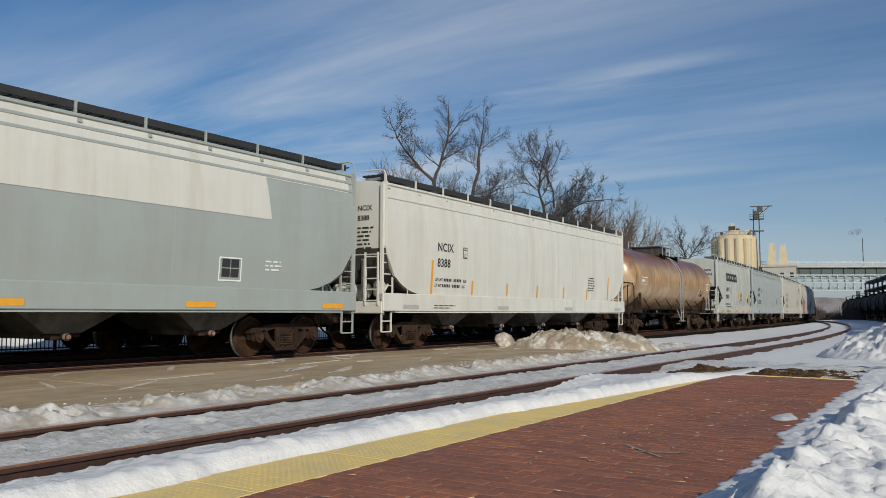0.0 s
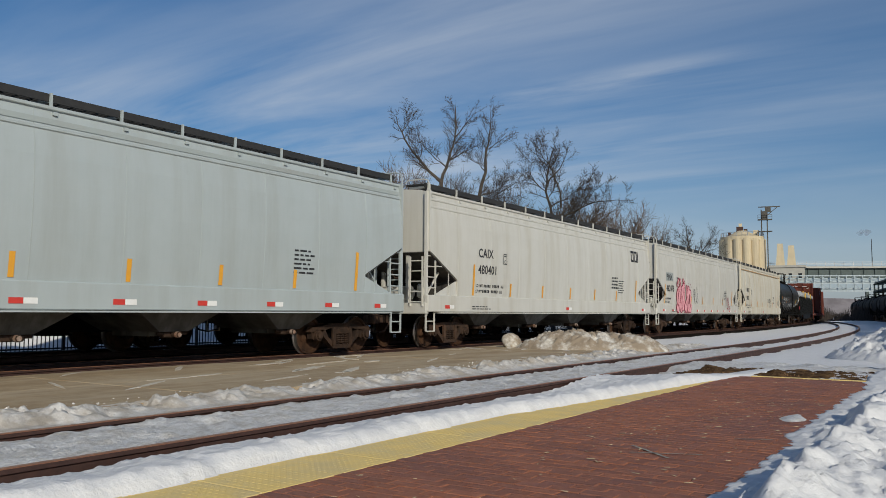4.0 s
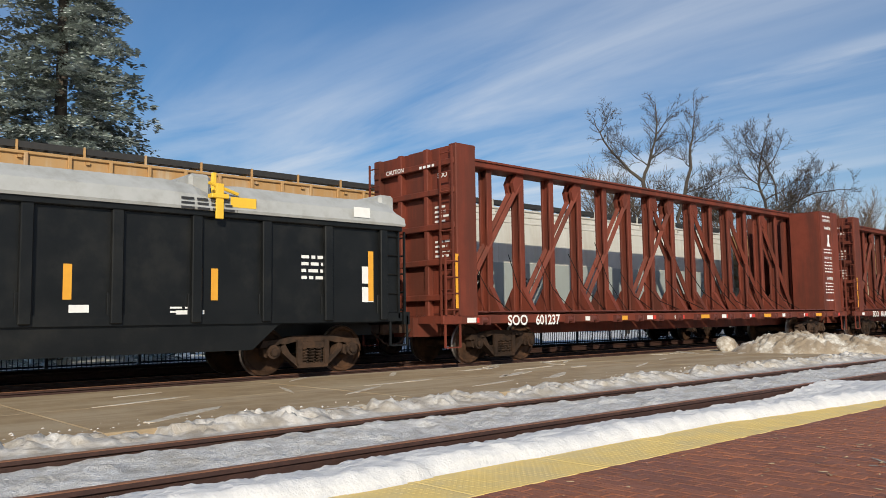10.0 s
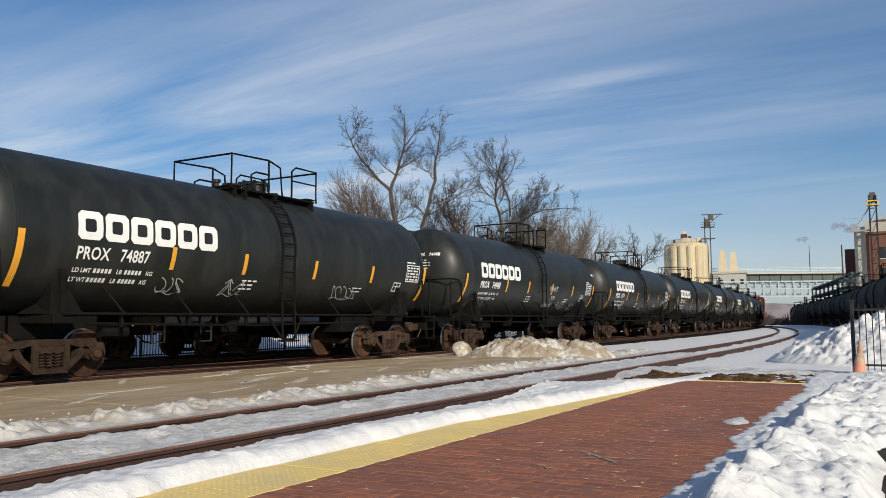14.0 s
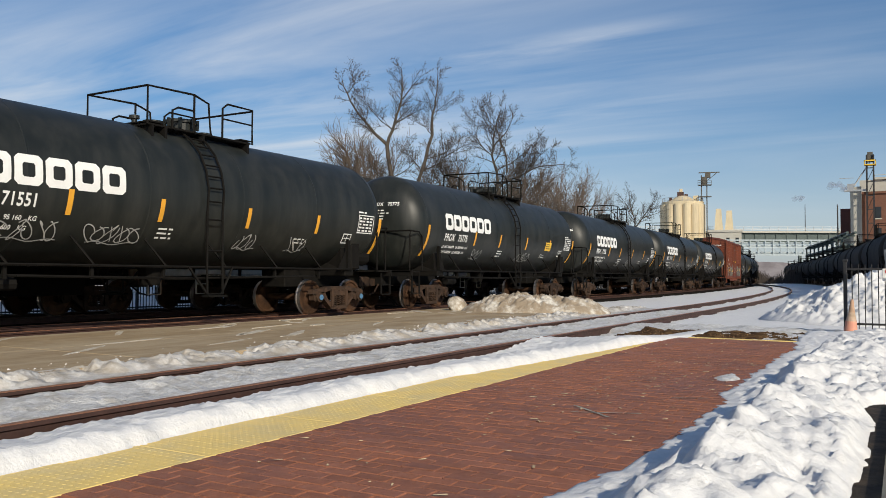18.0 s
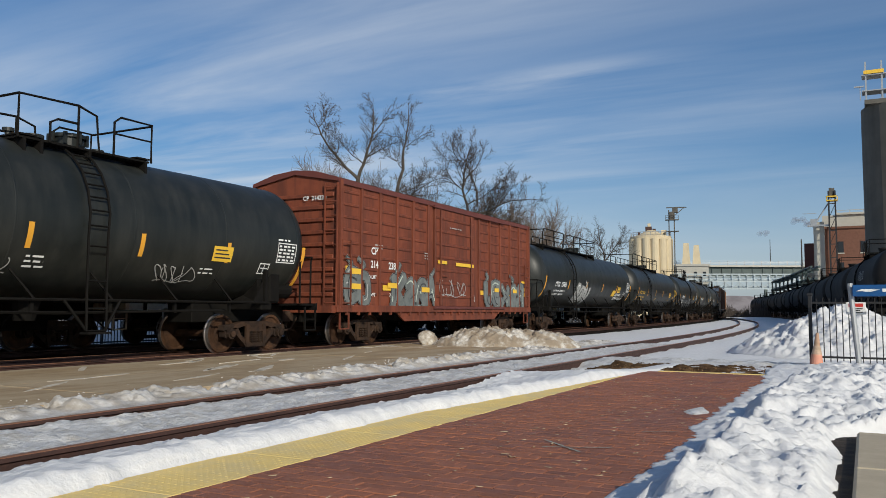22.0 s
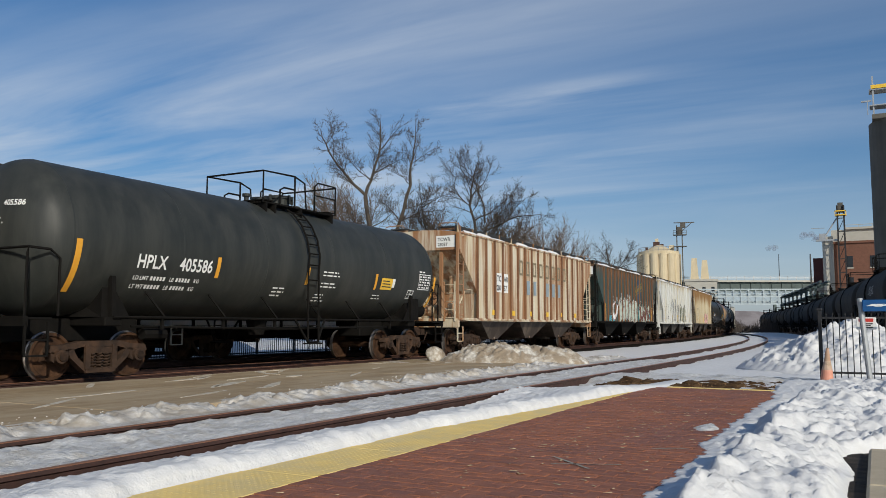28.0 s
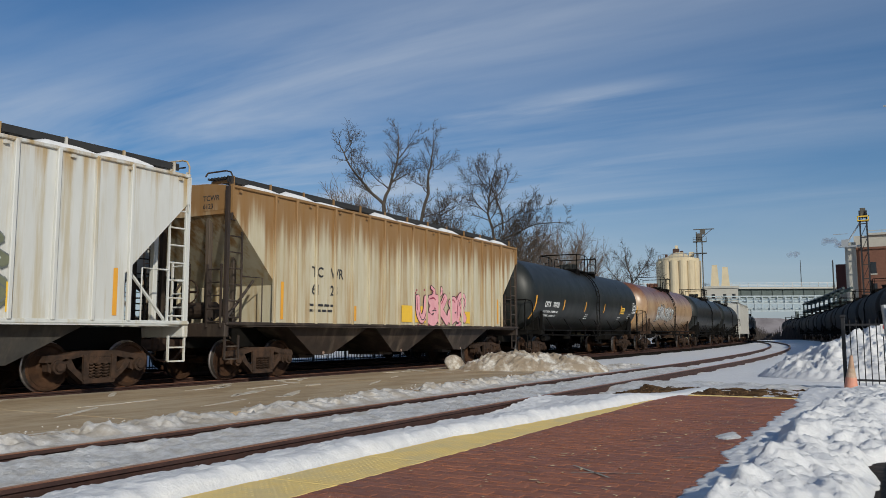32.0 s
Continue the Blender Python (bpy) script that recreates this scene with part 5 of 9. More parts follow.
    ly = -4.35 if railing == "long" else 0.0

    def ladders(bm):
        for s in (-1, 1):
            pts = [(s * 1.62, 0.35, 0.62), (s * 1.6, 0.35, 1.3)]
            for q in (-12, 5, 20, 35, 50, 66, 82):
                a = radians(q)
                pts.append((s * (R + 0.1) * math.cos(a), 0.35, zc + (R + 0.1) * math.sin(a)))
            for d in (-0.22, 0.22):
                tube(bm, [(x, 0.35 + d, z) for x, y, z in pts], 0.026, 5)
            for i in range(13):
                f = i * (len(pts) - 1) / 13
                k = int(f)
                p = Vector(pts[k]).lerp(Vector(pts[k + 1]), f - k)
                tube(bm, [(p.x, 0.13, p.z), (p.x, 0.57, p.z)], 0.018, 4)
            for y in (-0.28, 0.98):
                tube(bm, [(s * 1.6, 0.35 + (0.2 if y > 0 else -0.2), 0.62), (s * 1.5, y, 1.2)], 0.03, 5)
            box(bm, *sorted((s * 1.5, s * 1.72)), 0.08, 0.62, 0.56, 0.6)
    shared(("tladders", R, zc, rail_paint), "side_ladder", ladders, M[rail_paint], car).location.y = ly

    top = zc + R
    d0 = -7.1 if railing == "long" else -0.9

    for s in (-1, 1):
        def deck(bm, s=s):
            for k in range(5):
                x = s * (0.5 + 0.1 * k)
                box(bm, x - 0.03, x + 0.03, d0, 2.1, top - 0.1, top - 0.06)
            for y in (d0 + 0.1, d0 * 0.5, 0.6, 2.0):
                box(bm, *sorted((s * 0.45, s * 0.95)), y - 0.03, y + 0.03, top - 0.36, top - 0.08)
        shared(("deck", R, zc, railing, s), "top_walkway", deck, M["frame"], car).location.y = cage
    for y in (d0, 1.75):
        shared(("board", R, zc, railing, y), "cross_board", lambda bm, y=y: box(bm, -0.95, 0.95, y, y + 0.35, top - 0.04, top - 0.01), M["frame"], car).location.y = cage

    def rails(bm):
        r = 0.026
        for s in (-1, 1):
            x = s * 0.96
            hh = top + 0.74
            if railing == "long":
                tube(bm, [(x, -3.4, top - 0.12), (x, -3.4, hh - 0.2), (x, -3.2, hh), (x, 2.0, hh), (x, 2.0, top)], r, 5)
                for y in (-2.1, -0.9, 0.5):
                    tube(bm, [(x, y, top - 0.1), (x, y, hh)], r, 5)
                tube(bm, [(x, -3.4, top + 0.42), (x, 2.0, top + 0.42)], r * 0.8, 5)
                tube(bm, [(x, -7.1, top - 0.12), (x, -7.1, hh - 0.2), (x, -6.9, hh), (x, -3.85, hh), (x, -3.85, top)], r, 5)
                tube(bm, [(x, -7.1, top + 0.42), (x, -3.85, top + 0.42)], r * 0.8, 5)
                tube(bm, [(x, -5.4, top - 0.1), (x, -5.4, hh)], r, 5)
            else:
                tube(bm, [(x, -0.95, top - 0.1), (x, -0.95, hh - 0.04), (x, 0.3, hh), (x, 0.72, hh - 0.12), (x, 0.8, top - 0.1)], r, 5)
                tube(bm, [(x, 0.3, hh), (x, 0.3, top - 0.1)], r, 5)
                tube(bm, [(x, -0.3, top - 0.1), (x, -0.3, top + 0.3), (x, -0.15, top + 0.38), (x, 0.3, top + 0.38)], r, 5)
                tube(bm, [(x, 1.15, top - 0.1), (x, 1.15, hh - 0.14), (x, 1.3, hh - 0.02), (x, 2.12, hh - 0.02), (x, 2.12, top - 0.1)], r, 5)
                tube(bm, [(x, 1.15, top + 0.36), (x, 2.12, top + 0.36)], r * 0.8, 5)
        for y in ((-7.1, 2.0) if railing == "long" else (-0.95, 2.12)):
            tube(bm, [(-0.96, y, top + 0.7), (0.96, y, top + 0.7)], r, 5)
    shared(("rails", railing, R, zc, rail_paint), "handrail", rails, M[rail_paint], car).location.y = cage

    def pot(bm, y, rr, h):
        tube(bm, [(0, y, top - 0.1), (0, y, top + h)], rr, 16)
        tube(bm, [(0, y, top + h - 0.03), (0, y, top + h + 0.04)], rr + 0.05, 16)
    for nm, y, rr, h in (("manway", 0.8, 0.3, 0.3), ("valve_cover", 0.0, 0.17, 0.16), ("vent", 1.5, 0.1, 0.12), ("vent", -0.5, 0.06, 0.2)):
        shared(("pot", paint, R, zc, y), nm, lambda bm, y=y, rr=rr, h=h: pot(bm, y, rr, h), P, car).location.y = cage

    def bolt(bm):
        box(bm, -0.03, 0.03, -0.03, 0.03, top + 0.12, top + 0.36)
    if moving:
        for k in range(8):
            o = shared(("bolt", paint, R, zc), "manway_bolt", bolt, P, car)
            o.location = (0.36 * math.cos(k * math.pi / 4), cage + 0.8 + 0.36 * math.sin(k * math.pi / 4), 0)
    if dome:
        def housing(bm):
            if dome < 0.4:      # a low plank housing instead of a round one
                box(bm, -0.75, 0.75, -1.0, 0.55, top - 0.12, top + 0.34, 0.02)
                box(bm, -0.85, 0.85, -1.1, 0.65, top + 0.34, top + 0.4, 0.01)
                return
            tube(bm, [(0, -0.1, top - 0.1), (0, -0.1, top + dome)], 0.58, 24)
            tube(bm, [(0, -0.1, top + dome - 0.06), (0, -0.1, top + dome + 0.03)], 0.62, 24)
            tube(bm, [(0, -0.1, top + dome * 0.5), (0, -0.1, top + dome * 0.5 + 0.04)], 0.6, 24)
        shared(("dome", paint, dome, R, zc), "dome", housing, M["grime_shade"] if dome < 0.4 else P, car).location.y = cage

    for e in (-1, 1):
        y = e * (L / 2 - 0.12)
        shared(("hoopbar", L, e), "end_rail_bar", lambda bm, y=y: tube(bm, [(-1.4, y, 2.42), (1.4, y, 2.42)], 0.026, 5), M["frame"], car)
        for s in (-1, 1):
            def hoop(bm, e=e, s=s, y=y):
                tube(bm, [(s * 1.46, e * (L / 2 - 0.7), 1.2), (s * 1.46, e * (L / 2 - 0.7), 2.25), (s * 1.46, e * (L / 2 - 0.5), 2.4), (s * 1.4, y, 2.42), (s * 1.36, y, 2.3), (s * 1.36, y, 1.2)], 0.026, 5)

            def stirrup(bm, e=e, s=s):
                for dy in (0.06, 0.5):
                    box(bm, s * 1.48 - 0.02, s * 1.48 + 0.02, e * (L / 2 - dy) - 0.02, e * (L / 2 - dy) + 0.02, 0.5, 1.1)
                for z in (0.5, 0.78):
                    box(bm, s * 1.48 - 0.025, s * 1.48 + 0.025, *sorted((e * (L / 2 - 0.06), e * (L / 2 - 0.5))), z - 0.015, z + 0.015)
            shared(("hoop", L, e, s), "end_railing", hoop, M["frame"], car)
            shared(("tstirrup", L, e, s), "stirrup_step", stirrup, M["frame"], car)

    def fittings(bm):
        # brake cylinder and reservoir beside one truck, bottom outlet in the middle
        y = L / 2 - 1.1
        tube(bm, [(0.9, y - 0.45, 1.55), (0.9, y + 0.5, 1.55)], 0.23, 12)
        tube(bm, [(1.1, y - 0.62, 1.42), (1.1, y - 0.4, 1.42)], 0.14, 10)
        box(bm, 1.05, 1.3, y - 0.6, y - 0.2, 1.2, 1.95, 0.04)
        tube(bm, [(0, 0, 1.25), (0, 0, 0.8)], 0.3, 12, 0.2)
        tube(bm, [(0.9, -L / 2 + 2.8, 1.02), (0.9, 0.0, 0.95), (0.9, L / 2 - 2.8, 1.02)], 0.03, 6)
        tube(bm, [(1.0, -L / 2 + 3.0, 0.86), (1.0, -L / 2 + 3.6, 0.86)], 0.12, 8)
    shared(("fittings", L), "brake_gear", fittings, M["frame"], car)
    coupler(car, L, reach)
    for y in (-(L / 2 - 1.95), L / 2 - 1.95):
        add_truck(car, y, moving, cap)

    def side(u, v, lift):
        q = math.asin(max(-1, min(1, (v - zc) / (R + lift))))
        r = R + lift
        return Vector((r * math.cos(q), u, v))
    return car, side, T


def hopper_side(xs):
    return lambda u, v, lift: Vector(((xs(v) if v > 1.545 else 1.602) + lift + 0.004, u, v))


def end_side(y, s=-1):
    """Paint on the end that faces the platform's near side."""
    return lambda u, v, lift: Vector((u, y - lift, v))


# ---- gondola with covers ----
def gondola(name, label, L, reach=0.55):
    car = thing(name, label, "gondola car", "cars of the freight train")
    top, bot = 2.92, 1.02

    def body(bm):
        for s in (-1, 1):
            box(bm, *sorted((s * 1.42, s * 1.47)), -L / 2 + 0.25, L / 2 - 0.25, bot, top)
            box(bm, *sorted((s * 1.4, s * 1.56)), -L / 2 + 0.22, L / 2 - 0.22, top - 0.08, top + 0.03, 0.015)
            box(bm, *sorted((s * 1.4, s * 1.52)), -L / 2 + 0.22, L / 2 - 0.22, bot - 0.03, bot + 0.14)
            # fish-belly sill
            loft(bm, [[(s * x, y, z) for y, z in ((-L / 2 + 3.0, bot), (-L / 2 + 3.6, bot - 0.5), (L / 2 - 3.6, bot - 0.5), (L / 2 - 3.0, bot))] for x in (1.4, 1.46)])
        for e in (-1, 1):
            box(bm, -1.42, 1.42, *sorted((e * (L / 2 - 0.3), e * (L / 2 - 0.25))), bot, top)
            for k in range(6):
                box(bm, -1.42, 1.42, *sorted((e * (L / 2 - 0.26), e * (L / 2 - 0.18))), bot + 0.2 + k * 0.28, bot + 0.32 + k * 0.28, 0.02)
            box(bm, -1.5, 1.5, *sorted((e * (L / 2 - 0.16), e * L / 2)), 0.92, 1.18)
        box(bm, -1.4, 1.4, -L / 2 + 0.3, L / 2 - 0.3, bot - 0.05, bot + 0.03)
        box(bm, -0.3, 0.3, -L / 2 + 0.1, L / 2 - 0.1, 0.7, bot)
    shared(("gond", L), "body", body, M["gblack"], car)
    for k in range(12):
        def post(bm):
            box(bm, 1.46, 1.575, -0.09, 0.09, bot, top - 0.08, 0.015)
            box(bm, 1.46, 1.5, -0.13, 0.13, bot + 0.02, bot + 0.5, 0.01)
        p = shared(("gpost",), "side_post", post, M["gblack"], car)
        p.location.y = -L / 2 + 0.7 + (L - 1.4) * k / 11
    rng = random.Random(2)
    for k in range(3):
        y0, y1 = (-L / 2 + 0.18 + (L - 0.36) * (0.0, 0.28, 0.735, 1.0)[j] for j in (k, k + 1))

        def cov(bm, y0=y0, y1=y1):
            rings = []
            sec = [(1.6, 0.0), (1.62, 0.05), (1.58, 0.28), (1.3, 0.52), (0.6, 0.62)]
            sec = sec + [(0, 0.64)] + [(-x, z) for x, z in sec[::-1]]
            for f, q in ((0, 0.55), (0.05, 0.9), (0.12, 1), (0.5, 0.96), (0.88, 1), (0.95, 0.9), (1.0, 0.6)):
                rings.append([(x, y0 + (y1 - y0) * f, top + 0.02 + z * q) for x, z in sec])
            loft(bm, rings)
            box(bm, -1.2, 1.2, y1 - 0.35, y1 + 0.05, top + 0.3, top + 0.72, 0.06)
        shared(("gcover", L, k), "cover", cov, M["cover"], car, "grey moulded cover", smooth=False)
        if k < 2:
            def strap(bm, y=y1):
                box(bm, 1.6, 1.66, y - 0.07, y + 0.07, top - 0.12, top + 0.5, 0.01)
                box(bm, 1.5, 1.68, y - 0.16, y + 0.16, top + 0.24, top + 0.32, 0.01)
                tube(bm, [(1.62, y - 0.2, top + 0.5), (1.62, y + 0.35, top + 0.34)], 0.03, 6)
                tube(bm, [(1.4, y, top + 0.36), (1.4, y, top + 0.72)], 0.05, 6)
            shared(("gstrap", L, k), "cover_clamp", strap, M["sticker"], car, "yellow lifting clamp")
    for e in (-1, 1):
        def lad(bm, e=e):
            for s in (-1, 1):
                ladder(bm, s * 1.5, e * (L / 2 - 0.5), 1.05, 2.85, 5, "y", 0.42)
                ladder(bm, s * 1.2, e * (L / 2 - 0.06), 1.1, 2.85, 5, "x", 0.42)
                for dy in (0.06, 0.5):
                    box(bm, s * 1.48 - 0.02, s * 1.48 + 0.02, e * (L / 2 - dy) - 0.02, e * (L / 2 - dy) + 0.02, 0.5, 1.1)
                box(bm, s * 1.48 - 0.025, s * 1.48 + 0.025, *sorted((e * (L / 2 - 0.06), e * (L / 2 - 0.5))), 0.485, 0.515)
        shared(("glad", L, e), "ladder", lad, M["gblack"], car)
    coupler(car, L, reach)
    for y in (-(L / 2 - 2.1), L / 2 - 2.1):
        add_truck(car, y)
    d = Decal(lambda u, v, l: Vector((1.472 + l, u, v)), False)
    return car, d


# ---- centre-beam flat car ----
def centerbeam(name, label, L, number, reach=0.6):
    car = thing(name, label, "flat car", "cars of the freight train")
    top, deck = 4.95, 1.12

    def frame_f(bm):
        for s in (-1, 1):
            box(bm, *sorted((s * 1.38, s * 1.5)), -L / 2, L / 2, 0.9, 1.1, 0.015)
        box(bm, -0.35, 0.35, -L / 2 + 0.1, L / 2 - 0.1, 0.62, 1.05)
        n = 20
        for k in range(n + 1):
            y = -L / 2 + 0.3 + (L - 0.6) * k / n
            box(bm, -1.4, 1.4, y - 0.06, y + 0.06, 0.92, 1.09)
    shared(("cbframe", L), "underframe", frame_f, M["redoxide"], car)

    for s, k in [(s, k) for s in (-1, 1) for k in range(21)]:
        def floor_f(bm, s=s):
            for y in (0.0,):
                loft(bm, [[(s * 0.3, y, 1.1), (s * 0.3, y + (L - 1.1) / 21 - 0.1, 1.1), (s * 1.42, y + (L - 1.1) / 21 - 0.1, 1.16), (s * 1.42, y, 1.16)], [(s * 0.3, y, 1.13), (s * 0.3, y + (L - 1.1) / 21 - 0.1, 1.13), (s * 1.42, y + (L - 1.1) / 21 - 0.1, 1.19), (s * 1.42, y, 1.19)]])
        shared(("cbfloor", L, s), "deck_panel", floor_f, M["darkred"], car).location.y = -L / 2 + 0.55 + (L - 1.1) * k / 21

    def chord(bm):
        box(bm, -0.3, 0.3, -L / 2 + 0.6, L / 2 - 0.6, top - 0.16, top, 0.02)
        box(bm, -0.34, 0.34, -L / 2 + 0.6, L / 2 - 0.6, top - 0.02, top + 0.03)
    shared(("cbchord", L), "top_chord", chord, M["redoxide"], car)
    n, step = 16, 1.215
    for k in range(n):
        y = step * (k - 7.5)

        def post(bm):
            for s in (-1, 1):
                box(bm, *sorted((s * 0.09, s * 0.16)), -0.09, 0.09, 1.1, top - 0.14, 0.012)
                loft(bm, [[(s * 0.15, -0.08, 1.1), (s * 0.15, 0.08, 1.1), (s * 0.6, 0.08, 1.1), (s * 0.6, -0.08, 1.1)], [(s * 0.15, -0.08, 1.8), (s * 0.15, 0.08, 1.8), (s * 0.18, 0.08, 1.8), (s * 0.18, -0.08, 1.8)]])
            box(bm, -0.1, 0.1, -0.012, 0.012, 1.1, top - 0.14)
        p = shared(("cbpost",), "post", post, M["redoxide"], car)
        p.location.y = y
    for up in (True, False):
        def brace(bm, up=up):
            for s in (-1, 1):
                p, q = ((0.06, 1.2), (2 * step - 0.05, top - 0.42)) if up else ((0.05, top - 0.42), (2 * step - 0.06, 1.2))
                p, q = Vector((s * 0.11, *p)), Vector((s * 0.11, *q))
                tube(bm, [p, q], 0.085, 4)
                g = q if up else p
                loft(bm, [[(x, g.y + dy, g.z + dz) for dy, dz in ((-0.2, -0.32), (0.12, -0.1), (0.12, 0.3), (-0.14, 0.3), (-0.3, 0.02))] if up else [(x, g.y - dy, g.z + dz) for dy, dz in ((-0.2, -0.32), (0.12, -0.1), (0.12, 0.3), (-0.14, 0.3), (-0.3, 0.02))] for x in (s * 0.06, s * 0.17)])
        for k in ((0, 2, 4, 6) if up else (7, 9, 11, 13)):
            shared(("cbbrace", up), "brace", brace, M["redoxide"], car).location.y = step * (k - 7.5)
    rng = random.Random(int(number))
    for k in range(14):
        y, dy, z = step * (k - 7.0), rng.uniform(-0.5, 0.5), rng.uniform(2.0, 3.2)

        def cable(bm, y=y, dy=dy, z=z):
            tube(bm, [(0.2, y, z), (0.7, y + dy * 0.5, z * 0.5 + 0.45), (1.35, y + dy, 1.2)], 0.012, 4)
        shared(("cable", number, k), "tie_cable", cable, M["frame"], car)
    for e in (-1, 1):
        def bulk(bm, e=e):
            y = e * (L / 2 - 0.55)
            box(bm, -1.45, 1.45, *sorted((y, y - e * 0.12)), 1.1, top)
            for s in (-1, 1):
                box(bm, *sorted((s * 1.25, s * 1.5)), *sorted((y + e * 0.12, y - e * 0.5)), 1.05, top, 0.02)
                box(bm, *sorted((s * 0.4, s * 0.55)), *sorted((y + e * 0.14, y - e * 0.3)), 1.05, top, 0.02)
            for z in (1.5, 2.3, 3.1, 3.9, 4.55):
                box(bm, -1.45, 1.45, *sorted((y, y + e * 0.16)), z - 0.07, z + 0.07, 0.015)
            # panel gusset between bulkhead and first posts
            box(bm, -0.05, 0.05, *sorted((y - e * 0.1, y - e * 1.5)), 1.1, top - 0.1)
        shared(("cbbulk", L, e), "end_bulkhead", bulk, M["redoxide"], car)

        def plate(bm, e=e):
            y = e * (L / 2 - 0.6)
            box(bm, *sorted((1.4, 1.46)), *sorted((y, y - e * 1.35)), 1.15, top - 0.02)
            box(bm, *sorted((0.3, 1.42)), *sorted((y - e * 1.33, y - e * 1.37)), 1.15, top - 0.02)
            box(bm, *sorted((-1.46, -1.4)), *sorted((y, y - e * 1.35)), 1.15, top - 0.02)
        if e == 1:
            shared(("cbplate", L), "warning_panel", plate, M["redoxide"], car)

        def steps(bm, e=e):
            for s in (-1, 1):
                ladder(bm, s * 1.3, e * (L / 2 - 0.3), 1.1, top - 0.1, 9, "x", 0.4)
                ladder(bm, s * 1.52, e * (L / 2 - 0.25), 1.1, 2.4, 4, "y", 0.4)
                for dy in (0.06, 0.5):
                    box(bm, s * 1.48 - 0.02, s * 1.48 + 0.02, e * (L / 2 - dy) - 0.02, e * (L / 2 - dy) + 0.02, 0.4, 0.9)
                box(bm, s * 1.48 - 0.025, s * 1.48 + 0.025, *sorted((e * (L / 2 - 0.06), e * (L / 2 - 0.5))), 0.385, 0.415)
        shared(("cbsteps", L, e), "ladder", steps, M["redoxide"], car)

    def winch(bm):
        tube(bm, [(1.5, -0.1, 0.98), (1.5, 0.1, 0.98)], 0.07, 8)
        box(bm, 1.44, 1.6, -0.13, -0.1, 0.88, 1.06)
        box(bm, 1.44, 1.6, 0.1, 0.13, 0.88, 1.06)
    for k in [0, 3] + list(range(4, 20)):
        shared(("winch",), "tie_down_winch", winch, M["darkred"], car).location.y = -L / 2 + 1.2 + (L - 2.4) * k / 19
    coupler(car, L, reach)
    for y in (-(L / 2 - 2.3), L / 2 - 2.3):
        add_truck(car, y)
    d = Decal(lambda u, v, l: Vector((1.502 + l, u, v)), False)
    d.text("whiteink", "SOO", -L / 2 + 2.0, 0.86, 0.33)
    d.text("whiteink", number, -L / 2 + 2.98, 0.86, 0.33, 0.9)
    rng = random.Random(int(number))
    for k in range(15):
        y = -L / 2 + 0.7 + (L - 2) * k / 14 + rng.uniform(-0.2, 0.2)
        if 1.6 < y + L / 2 < 4.4:
            continue
        d.bar("yellow" if k % 3 == 1 else "whiteink", y, 0.93, 0.5 if k % 3 == 1 else 0.28, 0.11)
        if k % 3 != 1:
            d.bar("redink", y + 0.3, 0.93, 0.22, 0.11)
    d.bar("yellow", -L / 2 + 0.35, 1.25, 0.1, 1.2)
    d.done(car)
    d = Decal(lambda u, v, l: Vector((1.462 + l, u, v)), False)
    u0 = L / 2 - 1.95
    d.poly("whiteink", [(u0 + 0.5, 3.6), (u0 + 0.85, 3.6), (u0 + 0.72, 3.75), (u0 + 0.75, 4.05), (u0 + 0.6, 4.05), (u0 + 0.6, 3.8)])
    d.lines("whiteink", u0 + 0.2, 4.72, 0.95, 1, 0.12, 0.06)
    for word, z, h in (("INSTRUCTIONS", 4.55, 0.13), ("WARNING", 4.25, 0.17), ("SAFETY FIRST", 3.1, 0.13), ("WARNING", 2.3, 0.17)):
        d.text("whiteink", word, u0 + 0.7 - h * 0.3 * len(word), z, h)
    for z, n_ in ((3.45, 2), (2.95, 4), (2.15, 4), (1.5, 1)):
        d.lines("whiteink", u0 + 0.2, z, 1.0, n_, 0.12, 0.045)
    d.done(car)
    d = Decal(lambda u, v, l: Vector((u, -L / 2 + 0.55 - 0.162 - l, v)), False)
    d.text("whiteink", "CAUTION", -0.95, 4.52, 0.15)
    d.lines("whiteink", 0.3, 4.5, 0.8, 1, 0.1, 0.06)
    d.done(car)
    d = Decal(lambda u, v, l: Vector((u, -L / 2 + 0.55 - l - 0.006, v)), False)
    d.lines("whiteink", 0.65, 3.55, 0.5, 4, 0.11, 0.05)
    d.lines("whiteink", 0.65, 2.75, 0.55, 4, 0.11, 0.05)
    d.text("whiteink", "SOO", 0.75, 4.25, 0.16)
    d.done(car)
    return car


